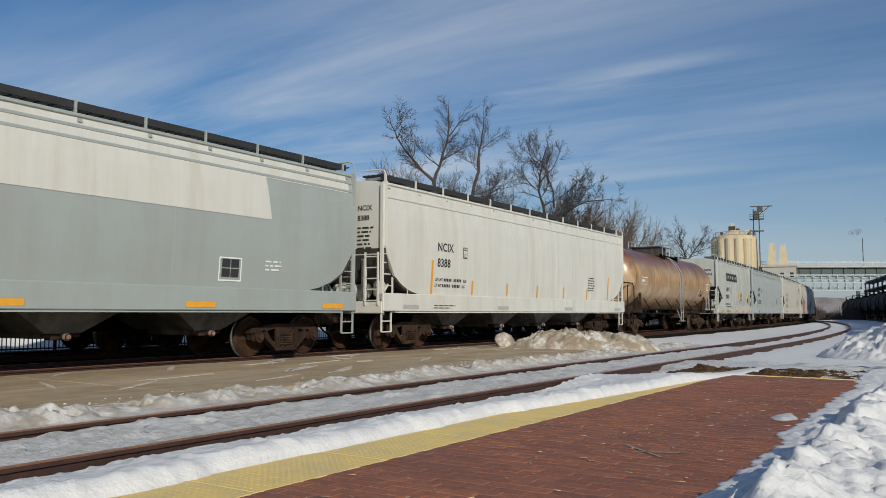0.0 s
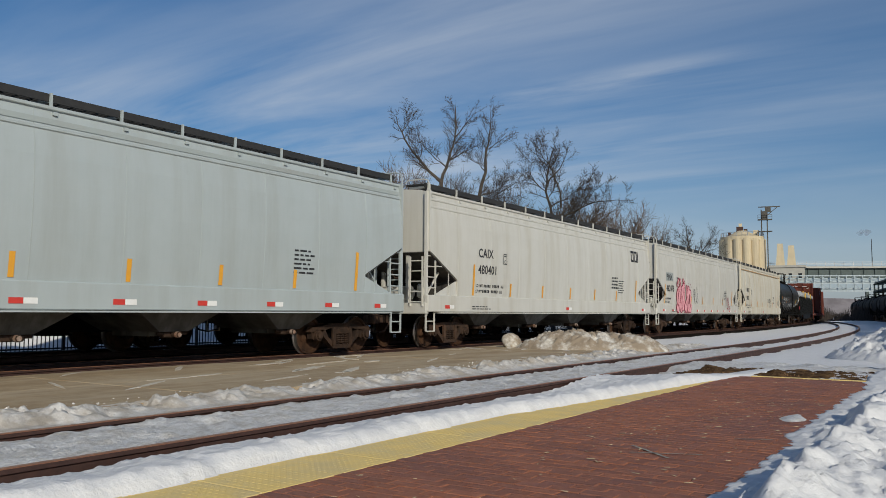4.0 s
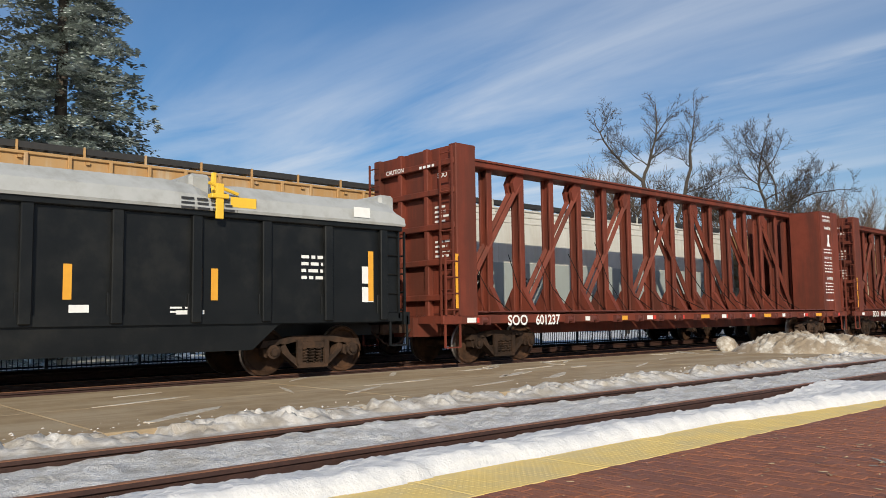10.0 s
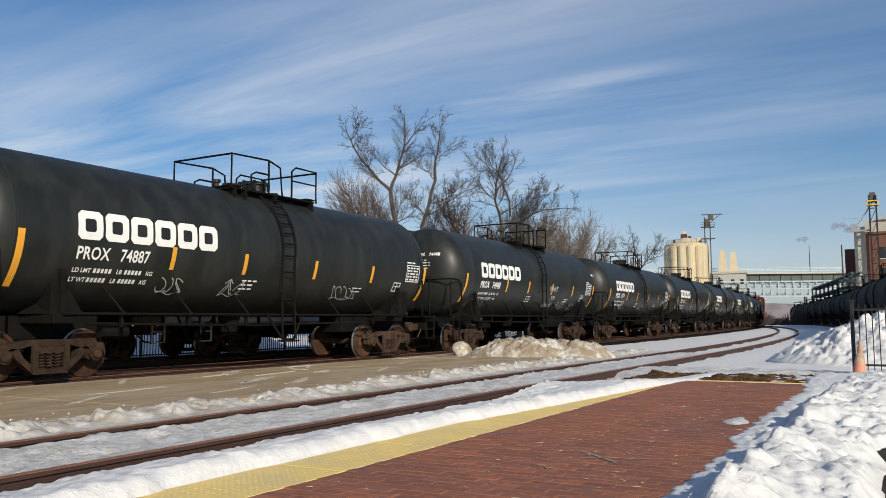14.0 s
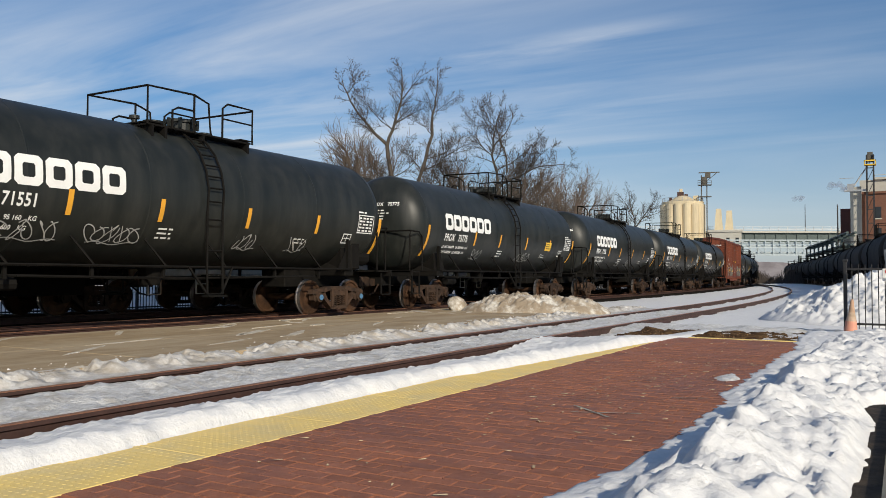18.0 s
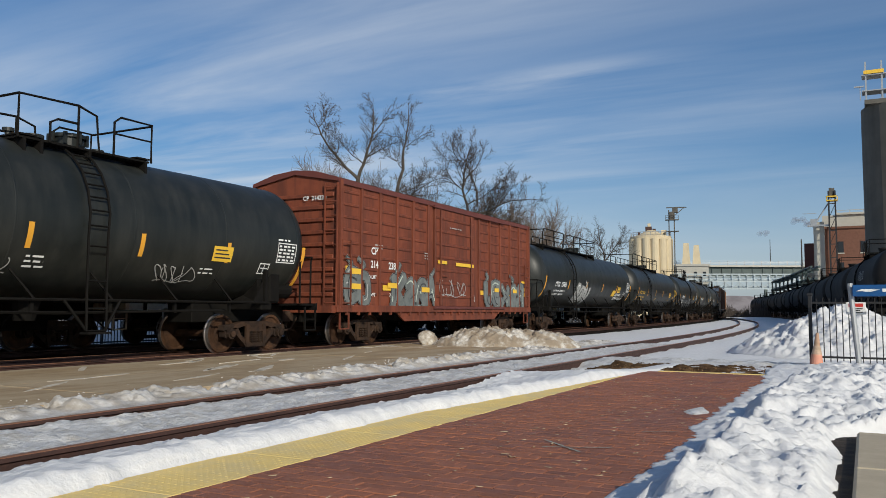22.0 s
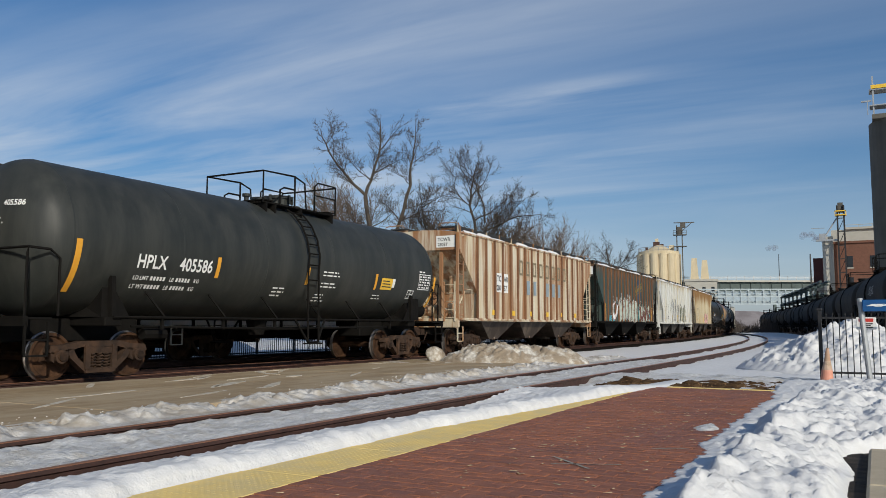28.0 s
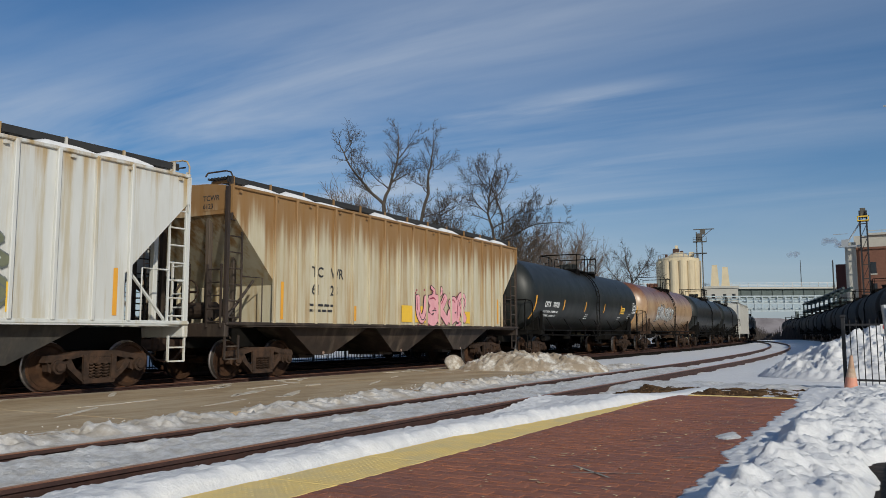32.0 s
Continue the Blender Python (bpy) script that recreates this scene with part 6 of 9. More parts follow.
# ---- box car ----
def boxcar(name, label, L, reach=0.6):
    car = thing(name, label, "box car", "cars of the freight train")
    H, b = 4.78, 1.1

    def body(bm):
        sec = [(1.5, b), (1.5, H - 0.12), (0.75, H + 0.1), (0, H + 0.18)]
        sec = sec + [(-x, z) for x, z in sec[-2::-1]]
        loft(bm, [[(x, y, z) for x, z in sec] for y in (-L / 2 + 0.3, L / 2 - 0.3)])
    shared(("bcbody", L), "body", body, M["boxred"], car)

    def roof(bm):
        n = 13
        for k in range(n):
            y = -L / 2 + 0.3 + (L - 0.6) * k / (n - 1)
            loft(bm, [[(x, y + dy, z) for x, z in ((1.54, H - 0.16), (1.54, H - 0.06), (0.76, H + 0.17), (0, H + 0.25), (-0.76, H + 0.17), (-1.54, H - 0.06), (-1.54, H - 0.16), (0, H + 0.12))] for dy in (-0.07, 0.07)])
        for s in (-1, 1):
            box(bm, *sorted((s * 1.49, s * 1.56)), -L / 2 + 0.26, L / 2 - 0.26, H - 0.22, H - 0.08)
    shared(("bcroof", L), "roof", roof, M["darkred"], car)
    for s in (-1, 1):
        n = 15

        def rib(bm, s=s):
            box(bm, *sorted((s * 1.49, s * 1.56)), -0.045, 0.045, b, H - 0.2, 0.01)

        def corner(bm, s=s):
            box(bm, *sorted((s * 1.46, s * 1.58)), -0.06, 0.06, b - 0.05, H - 0.1)

        def bead(bm, s=s):
            box(bm, *sorted((s * 1.485, s * 1.53)), 0.12, (L - 0.8) / (n - 1) - 0.12, 0, 0.09, 0.02)
        for k in range(n):
            y = -L / 2 + 0.4 + (L - 0.8) * k / (n - 1)
            if not -1.75 < y < 1.6:
                shared(("bcrib", L, s), "side_post", rib, M["boxred"], car).location.y = y
            if k < n - 1 and not (y + (L - 0.8) / (n - 1) > -1.8 and y < 1.7):
                for j in range(9):
                    shared(("bcbead", L, s), "pressed_rib", bead, M["boxred"], car).location = (0, y, b + 0.35 + j * 0.36)
        for y in (-L / 2 + 0.33, L / 2 - 0.33):
            shared(("bccorner", s), "corner_post", corner, M["boxred"], car).location.y = y

        def sill(bm, s=s):
            box(bm, *sorted((s * 1.46, s * 1.57)), -L / 2 + 0.2, L / 2 - 0.2, b - 0.14, b + 0.06, 0.01)
            loft(bm, [[(s * x, y, z) for y, z in ((-L / 2 + 3.4, b - 0.1), (-L / 2 + 4.0, b - 0.42), (L / 2 - 4.0, b - 0.42), (L / 2 - 3.4, b - 0.1))] for x in (1.44, 1.5)])
            for k in range(24):
                y = -L / 2 + 0.7 + k * (L - 1.4) / 23
                box(bm, *sorted((s * 1.5, s * 1.56)), y - 0.04, y + 0.04, b - 0.22, b - 0.1)
        shared(("bcsill", L, s), "side_sill", sill, M["boxred"], car)

        def door(bm, s=s):
            box(bm, *sorted((s * 1.51, s * 1.575)), -1.62, 1.5, b + 0.06, H - 0.26, 0.01)

        def door_rib(bm, s=s):
            box(bm, *sorted((s * 1.57, s * 1.605)), -1.56, 1.44, 0, 0.1, 0.02)
        leaf = shared(("bcdoor", L, s), "sliding_door", door, M["boxred"], car)

        def rod(bm, s=s):
            tube(bm, [(s * 1.63, 0, b + 0.1), (s * 1.63, 0, H - 0.3)], 0.03, 6)

        def door_track(bm, s=s):
            box(bm, *sorted((s * 1.5, s * 1.63)), -1.75, 4.4, -0.04, 0.04)

        def latch(bm, s=s):
            tube(bm, [(s * 1.63, -1.3, 2.2), (s * 1.63, -0.8, 2.2)], 0.025, 5)
        for y in (-1.3, 1.15):
            shared(("bcrod", s), "lock_rod", rod, M["boxred"], leaf).location.y = y
        for k in range(7):
            shared(("bcdoorrib", s), "door_rib", door_rib, M["boxred"], leaf).location.z = b + 0.35 + k * 0.45
        shared(("bclatch", s), "door_handle", latch, M["boxred"], leaf)
        for z in (b + 0.02, H - 0.22):
            shared(("bctrack", s), "door_track", door_track, M["darkred"], car).location.z = z
    for e in (-1, 1):
        def endw(bm, e=e):
            for k in range(9):
                z = b + 0.3 + k * 0.35
                box(bm, -1.35, 1.35, *sorted((e * (L / 2 - 0.3), e * (L / 2 - 0.24))), z, z + 0.12, 0.02)
            box(bm, -1.5, 1.5, *sorted((e * (L / 2 - 0.2), e * L / 2)), 0.95, 1.15)
            for s in (-1, 1):
                ladder(bm, s * 1.3, e * (L / 2 - 0.2), 1.1, H - 0.2, 9, "x", 0.42)
                ladder(bm, s * 1.57, e * (L / 2 - 0.6), 1.1, 3.0, 5, "y", 0.44)
                for dy in (0.4, 0.84):
                    box(bm, s * 1.5 - 0.02, s * 1.5 + 0.02, e * (L / 2 - dy) - 0.02, e * (L / 2 - dy) + 0.02, 0.5, 1.0)
                box(bm, s * 1.5 - 0.025, s * 1.5 + 0.025, *sorted((e * (L / 2 - 0.4), e * (L / 2 - 0.84))), 0.485, 0.515)
        shared(("bcend", L, e), "end_ladder", endw, M["boxred"], car)
    def under(bm):
        box(bm, -0.4, 0.4, -L / 2 + 0.1, L / 2 - 0.1, 0.68, b)
    shared(("bcunder", L), "centre_sill", under, M["frame"], car)
    coupler(car, L, reach)
    for y in (-(L / 2 - 2.2), L / 2 - 2.2):
        add_truck(car, y)
    d = Decal(lambda u, v, l: Vector((1.526 + l, u, v)), False)
    u = -L / 2 + 1.85
    d.text("whiteink", "CP", u + 0.1, 2.68, 0.3); d.text("whiteink", "214", u + 0.08, 2.28, 0.3, 0.95); d.text("whiteink", "238", u + 1.1, 2.28, 0.3, 0.95)
    d.lines("dimink", u + 0.3, 2.95, 0.5, 2); d.lines("dimink", u + 3.4, 2.9, 0.4, 3)
    d.lines("dimink", L / 2 - 1.5, 1.95, 0.7, 3)
    for y in (-L / 2 + 0.7, -L / 2 + 2.6, -L / 2 + 5.2, L / 2 - 5.4, L / 2 - 3.0, L / 2 - 1.3):
        d.bar("sticker", y, 1.62, 0.55, 0.16)
    for y in (-L / 2 + 0.6, L / 2 - 1.2):
        d.bar("sticker", y, 1.85, 0.5, 0.42); d.bar("blackink", y + 0.12, 2.0, 0.26, 0.18)
    load_text(d, "whiteink", u - 0.1, 1.95, (("LD LMT",), ("LT WT",)), 0.15, 0.52); load_text(d, "whiteink", u + 1.15, 1.95, (("190 200 LBS",), ("72 800 LBS",)), 0.15, 0.52)
    d.throwup("slate", "blackink", -L / 2 + 0.5, 1.1, 1.4, 1.2, 2, 3, "dimink"); d.throwup("slate", "blackink", -L / 2 + 3.05, 1.1, 3.7, 1.15, 5, 9, "mint")
    for y, z in ((-L / 2 + 0.8, 1.62), (-L / 2 + 0.8, 2.05), (-L / 2 + 2.85, 1.7), (-L / 2 + 5.0, 1.62)):
        d.bar("sticker#7", y, z, 0.55, 0.16)
    d.throwup("slate", "blackink", L / 2 - 5.1, 1.15, 4.1, 1.1, 5, 12, "mint")
    for y in (L / 2 - 4.1, L / 2 - 2.2):
        d.bar("sticker#6", y, 1.75, 0.42, 0.15)
    d.scribble("dimink", L / 2 - 7.3, 1.3, 1.4, 0.5, 4, 24, 0.025)
    d.done(car)
    d = Decal(lambda u, v, l: Vector((1.61 + l, u, v)), False)
    d.bar("sticker", -1.5, 2.62, 0.7, 0.11); d.bar("sticker", -0.1, 2.6, 1.5, 0.12); d.lines("dimink", -0.6, 3.9, 1.0, 1)
    d.scribble("dimink", -1.3, 1.5, 2.0, 0.6, 9, 22, 0.025)
    d.done(car)
    d = Decal(lambda u, v, l: Vector((u, -L / 2 + 0.24 - l, v)), False)
    d.text("whiteink", "CP", 0.3, 4.13, 0.17); d.text("whiteink", "214238", 0.6, 4.13, 0.17)
    d.done(car)
    return car


# ---- decal sets ----
def load_text(d, ink, u, v, rows, h=0.115, pitch=0.2):
    """The weights stencilled on a car; None stands for figures too worn to read, which become bars."""
    for r, row in enumerate(rows):
        x = u
        for word in row:
            if word is None:
                for k in range(5):
                    d.bar(ink, x + k * h * 0.72, v - r * pitch, h * 0.5, h * 0.7)
                x += h * 4.4
            else:
                d.text(ink, word, x, v - r * pitch, h)
                x += h * (0.57 * len(word) + 0.4)


def hopper_marks(car, xs, L, ink, mark, number, u, v=3.0, size=0.32, stripes=True, boxed=False, logo=None, loads=None):
    d = Decal(hopper_side(xs), True)
    if boxed:
        d.bar("greypaint", u - 0.06, v - 0.06, size * 2.9, size * 1.0)
    d.text(ink, mark, u, v, size, 1.0, 1.06)
    d.text(ink, number, u, v - size * 1.35, size, 1.0, 1.06)
    load_text(d, ink, u - 0.1, v - size * 1.35 - 0.42, loads or (("LD LMT", None, None, "KG"), ("LT WT", None, None, "KG")), 0.125, 0.17)
    d.outline(ink, u + size * 4.2, v - 0.15, 0.24, 0.34, 0.022); d.text(ink, "C", u + size * 4.2 + 0.07, v - 0.11, 0.14); d.bar(ink, u + size * 4.2 + 0.05, v + 0.1, 0.14, 0.03)
    if stripes:
        for k in range(7):
            y = u - 0.3 + (L / 2 - 2.05 - u + 0.3) * k / 6
            d.bar("yellow", y, 1.56 if k else 1.55, 0.1, 0.42 if k not in (0, 6) else 0.95, 0.0)
    d.lines(ink, L / 2 - 4.2, 2.4, 0.7, 6, 0.1, 0.04)
    if logo == "blocks":
        logo_blocks(d, ink, u + 0.15, v + 0.68, 0.56, 6)
    if logo == "bars":
        for i, (a, w) in enumerate(((0, 0.3), (0.36, 0.32), (0.74, 0.1))):
            d.outline(ink, u + a, v + 0.6, w, 0.5, 0.09) if i < 2 else d.bar(ink, u + a, v + 0.6, w, 0.5)
    return d


def logo_blocks(d, ink, u, v, h, n):
    """A trade mark reduced to a row of plain rings with cut corners."""
    w = h * 0.98

    def ring(x, y, a, b, c):
        return [(x + c, y), (x + a - c, y), (x + a, y + c), (x + a, y + b - c), (x + a - c, y + b), (x + c, y + b), (x, y + b - c), (x, y + c)]
    t = h * 0.27
    for k in range(n):
        x = u + k * w * 1.1
        d.add(ink, ring(x, v, w, h, h * 0.14) + ring(x + t, v + t, w - 2 * t, h - 2 * t, h * 0.06), [(i, (i + 1) % 8, 8 + (i + 1) % 8, 8 + i) for i in range(8)], "emblem_block", True)


def sill_marks(car, L, x=1.603, z=1.08, colours=("redink", "whiteink"), n=9, h=0.1):
    d = Decal(lambda u, v, l: Vector((x + l, u, v)), False)
    for k in range(n):
        y = -L / 2 + 0.9 + (L - 2.2) * k / (n - 1)
        if len(colours) == 1:
            d.bar(colours[0], y, z + 0.02, 0.75, 0.12)
        else:
            d.bar(colours[0], y, z + 0.06, 0.24, h); d.bar(colours[1], y + 0.24, z + 0.06, 0.24, h)
    d.lines("blackink", -L / 2 + 2.4, z + 0.12, 1.2, 2, 0.07, 0.025)
    d.done(car)


def end_marks(car, L, ink, mark, number, u=0.62, v=3.75, size=0.2):
    d = Decal(end_side(-L / 2 + 0.115), False)
    d.text(ink, mark, u, v, size); d.text(ink, number, u, v - 0.27, size)
    d.lines(ink, u, v - 0.5, 0.6, 6, 0.11, 0.05)
    d.done(car)


def tank_marks(car, side, T, ink, mark, number, u, logo=False, phone=True, stripes=6, loads=None, size=0.32, v=2.2):
    d = Decal(side, True)
    if logo:
        logo_blocks(d, "whiteink", u - 0.02, 2.55, 0.53, 6)
    d.text(ink, mark, u, v, size, 0.8, 1.05)
    d.text(ink, number, u + size * 2.95, v, size, 0.8, 1.05)
    unit = "LB"
    load_text(d, ink, u, v - 0.24, loads or (("LD LMT", None, unit, None, "KG"), ("LT WT", None, unit, None, "KG")), 0.115, 0.17)
    for k in range(stripes):
        y = -T + 1.25 + (2 * T - 2.1) * k / (stripes - 1)
        if k in (0, stripes - 1):
            d.bar("yellow", y - 0.4 if k == 0 else y + 0.25, 1.66, 0.13, 0.98)
        else:
            if u - 0.1 < y < u + 1.95:
                y = u + 2.15
            d.bar("yellow", y, 2.1, 0.11, 0.46)
    # test table and placards near one end
    y = T - 1.55
    d.outline(ink, y, 2.2, 0.72, 0.5, 0.025)
    for k in range(5):
        for j in range(4):
            d.bar(ink, y + 0.05 + j * 0.16, 2.25 + k * 0.085, 0.09 + 0.04 * ((j + k) % 2), 0.045)
    d.lines(ink, y, 2.75, 0.5, 1, 0.1, 0.04)
    d.outline(ink, y - 0.55, 1.9, 0.36, 0.26, 0.025); d.bar(ink, y - 0.5, 2.03, 0.26, 0.02); d.bar(ink, y - 0.38, 1.93, 0.02, 0.2)
    if phone:
        d.bar("sticker", y - 2.2, 2.12, 0.62, 0.34)
        for k in range(3):
            d.bar("blackink", y - 2.14, 2.19 + k * 0.085, 0.5 - 0.06 * k, 0.03)
    d.lines(ink, -0.95, 1.95, 0.5, 3, 0.09, 0.035)
    d.lines(ink, T - 4.0, 1.92, 0.5, 2, 0.09, 0.03)
    return d


def tank_end(car, L, T, R, zc, ink, mark, number):
    """Stencils on the dished end."""
    def bulge(u, v, l):
        rr = min(1.0, math.hypot(u, v - zc) / R)
        table = [(0.0, 0.0), (0.33, 0.04), (0.59, 0.13), (0.785, 0.27), (0.915, 0.44), (0.974, 0.6), (1.0, 0.75)]
        for (a, da), (b, db) in zip(table, table[1:]):
            if a <= rr <= b:
                q = da + (db - da) * (rr - a) / (b - a)
                break
        return Vector((u, -T + q - l - 0.012, v))
    d = Decal(bulge, True)
    d.text(ink, mark, -0.05, zc + 0.5, 0.15); d.text(ink, number, 0.5, zc + 0.5, 0.15)
    d.lines(ink, 0.0, zc + 0.34, 0.55, 4, 0.09, 0.03)
    d.done(car)


M["wornletter"] = surf("worn_olive_lettering", (0.17, 0.145, 0.09), (0.26, 0.21, 0.13), 9, 0.8, 0.7)

# ---- the train: joints between the cars at the start, metres along the line ----
JOINTS = [-2.9, 16.2, 35.3, 52.6, 65.3, 83.4, 103.4, 122.8, 141.85, 158.35, 175.4, 197.7, 220.4, 236.6, 252.45, 268.3, 284.15, 300.0, 315.85, 331.6, 347.1,
          362.85, 377.8, 393.9, 413.4, 431.9, 447.25, 463.4, 479.7, 496.5, 513.2, 530.0, 546.7, 565.2, 582.8, 599.8, 615.8, 633.0, 650.0, 667.0]
TRAIN = []        # car and its middle at the start


def add_car(i, made):
    TRAIN.append((made, (JOINTS[i] + JOINTS[i + 1]) / 2))


def length(i, reach=0.5):
    return round(JOINTS[i + 1] - JOINTS[i] - 2 * reach, 2)


# grey hopper with a white upper half
L = length(0)
car, xs, a = covered_hopper("hopper_car", "grey covered hopper car with a pale patched upper side", "greypaint", L, frame_paint="greypaint", cut="curve")
d = Decal(hopper_side(xs), True)
d.poly("palecream", [(-L / 2 + 0.4, 3.05), (L / 2 - 3.0, 3.05), (L / 2 - 3.15, 3.98), (L / 2 - 0.3, 3.98), (L / 2 - 0.3, 4.42), (-L / 2 + 0.4, 4.42)])
d.outline("whiteink", 4.6, 1.65, 0.62, 0.5, 0.03)
for k in range(4):
    d.bar("blackink", 4.68 + 0.24 * (k % 2), 1.74 + 0.2 * (k // 2), 0.22, 0.17)
d.lines("whiteink", 5.9, 2.1, 0.6, 3)
d.done(car); sill_marks(car, L, colours=("yellow",), n=5)
add_car(0, car)

L = length(1)
car, xs, a = covered_hopper("hopper_car", "pale cream covered hopper car with black lettering", "palecream", L, cut="curve", eaves="line")
hopper_marks(car, xs, L, "blackink", "NCIX", "8388", -L / 2 + 2.6, 2.8, 0.34).done(car); sill_marks(car, L, colours=("dimink",), n=4); end_marks(car, L, "blackink", "NCIX", "8388")
add_car(1, car)

L = length(2)
car, side, T = tank_car("tank_car", "brown weathered tank car with rust bloom on top", "browntank", L, dome=0.3, rail_paint="steel")
d = Decal(side, True)
for k in range(5):
    d.bar("yellow", -T + 1.2 + (2 * T - 2.4) * k / 4, 2.7, 0.1, 0.5)
d.outline("whiteink", -T + 1.6, 2.4, 0.9, 0.36, 0.03); d.lines("whiteink", -T + 1.68, 2.52, 0.75, 1, 0.1, 0.12)
d.outline("whiteink", T - 1.8, 2.3, 0.75, 0.5, 0.03); d.lines("whiteink", T - 1.74, 2.68, 0.6, 4, 0.1, 0.05)
d.scribble("frame", T - 3.2, 2.0, 0.8, 0.4, 2, 18)
d.done(car)
add_car(2, car)

L = length(3)
car, xs, a = covered_hopper("hopper_car", "short light grey covered hopper car with yellow placards", "lightgrey", L, bays=2, eaves="none")
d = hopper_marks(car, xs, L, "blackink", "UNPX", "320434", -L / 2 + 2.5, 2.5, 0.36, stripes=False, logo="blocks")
d.bar("sticker", 0.8, 2.1, 0.55, 0.4); d.scribble("whitepaint", -0.7, 1.62, 4.2, 0.42, 8, 30, 0.02)
d.poly("sticker", [(L / 2 - 2.3, 2.1), (L / 2 - 2.0, 1.8), (L / 2 - 1.7, 2.1), (L / 2 - 2.0, 2.4)])
d.done(car); sill_marks(car, L, colours=("yellow",), n=5); end_marks(car, L, "blackink", "UNPX", "320434")
add_car(3, car)

L = length(4)
car, xs, a = covered_hopper("hopper_car", "pale blue-grey covered hopper car with black lettering", "bluegrey", L, eaves="line")
d = hopper_marks(car, xs, L, "blackink", "NCIX", "6918", -L / 2 + 2.5, 2.85, 0.34)
d.bar("greypaint", -L / 2 + 0.2, 4.16, L - 0.4, 0.1)
d.done(car); sill_marks(car, L); end_marks(car, L, "blackink", "NCIX", "6918")
add_car(4, car)

L = length(5)
car, xs, a = covered_hopper("hopper_car", "clean white covered hopper car with a dark logo", "whitepaint", L)
d = hopper_marks(car, xs, L, "blackink", "CAIX", "480401", -L / 2 + 2.8, 2.75, 0.38)
for i, (p, w) in enumerate(((0, 0.34), (0.4, 0.36), (0.82, 0.1))):
    d.outline("blackink", L / 2 - 2.6 + p, 3.35, w, 0.5, 0.09) if i < 2 else d.bar("blackink", L / 2 - 2.6 + p, 3.35, w, 0.5)
d.lines("blackink", L / 2 - 5.0, 2.5, 0.9, 4, 0.14, 0.07)
d.done(car); sill_marks(car, L, n=3)
add_car(5, car)

L = length(6)
car, xs, a = covered_hopper("hopper_car", "white covered hopper car with a pink bubble graffiti piece", "whitepaint", L)
d = hopper_marks(car, xs, L, "blackink", "PINX", "462475", -L / 2 + 1.6, 2.75, 0.43, boxed=True, loads=(("LD LMT", None), ("LT WT", "65000")))
d.throwup("pink", "wine", -L / 2 + 3.2, 1.08, 2.9, 1.5, 5, 7)
d.scribble("blackink", -L / 2 + 6.9, 1.6, 0.7, 0.9, 3, 22)
d.scribble("dimink", L / 2 - 4.6, 1.4, 1.6, 0.9, 13, 26); d.scribble("wine", L / 2 - 3.6, 1.3, 0.9, 0.8, 16, 16, 0.04)
d.done(car); sill_marks(car, L, n=11); end_marks(car, L, "blackink", "PINX", "462475")
add_car(6, car)

L = length(7)
car, xs, a = covered_hopper("hopper_car", "cream covered hopper car with rust stains", "creampaint", L, eaves="chord")
d = hopper_marks(car, xs, L, "blackink", "PINX", "1062", -L / 2 + 2.0, 2.6, 0.42, loads=(("LD LMT", "221500", "lbs", "100 450", "kg LO"), ("LT WT", "64500", "lbs", "29 300", "kg")))
d.lines("blackink", L / 2 - 6.9, 2.15, 1.5, 3, 0.09, 0.045)
d.scribble("blackink", L / 2 - 6.2, 1.6, 1.1, 0.7, 23, 30, 0.028)
d.done(car); sill_marks(car, L, n=3); end_marks(car, L, "blackink", "PINX", "1062")
add_car(7, car)

L = length(8)
car, side, T = tank_car("tank_car", "black tank car with white lettering and a high valve dome", "black", L, cap="blue", dome=0.5, cage=-1.0)
d = tank_marks(car, side, T, "whiteink", "CBTX", "725531", -T + 2.3, phone=True, size=0.36, v=2.3, loads=(("LD LMT", "195500", "LB", "88650", "KG"), ("LT WT", "90500", "LB", "41050", "KG")))
d.outline("whiteink", -T + 5.0, 2.28, 0.3, 0.36, 0.02); d.text("whiteink", "C", -T + 5.09, 2.33, 0.16); d.lines("whiteink", 0.2, 2.0, 1.1, 3, 0.1, 0.05); d.scribble("dimink", 1.1, 1.75, 0.6, 0.3, 9, 22, 0.02); d.text("whiteink", "AAR ST-470", T - 3.2, 2.0, 0.14); d.lines("whiteink", T - 3.2, 1.85, 0.9, 2, 0.09, 0.04)
d.done(car); tank_end(car, L, T, 1.53, 2.72, "whiteink", "CBTX", "725531")
d = Decal(lambda u, v, l: Vector((1.5 + l, u, v)), False)
d.poly("redink", [(T - 0.55, 1.7), (T - 0.33, 1.48), (T - 0.11, 1.7), (T - 0.33, 1.92)]); d.done(car)
add_car(8, car)

L = length(9)
car, d = gondola("gondola_car", "black gondola car with grey covers and yellow clamps", L)
d.text("whiteink", "MULX", -L / 2 + 2.16, 2.22, 0.36); d.text("whiteink", "100191", -L / 2 + 2.15, 1.8, 0.33, 0.94)
d.lines("whiteink", -L / 2 + 2.15, 1.5, 1.1, 2, 0.2, 0.09); d.outline("whiteink", -L / 2 + 3.95, 2.1, 0.3, 0.28, 0.025)
for k, y in enumerate((1.02, 3.4, 5.93, 9.23, 11.64, 15.0)):
    d.bar("yellow", -L / 2 + y, 1.4, 0.13, 1.0 if k in (0, 5) else 0.55)
for word, y in (("RELEASE ROD", 4.5), ("RETAINING VALVE", 5.75)):
    d.text("whiteink", word, -L / 2 + y, 1.19, 0.12)
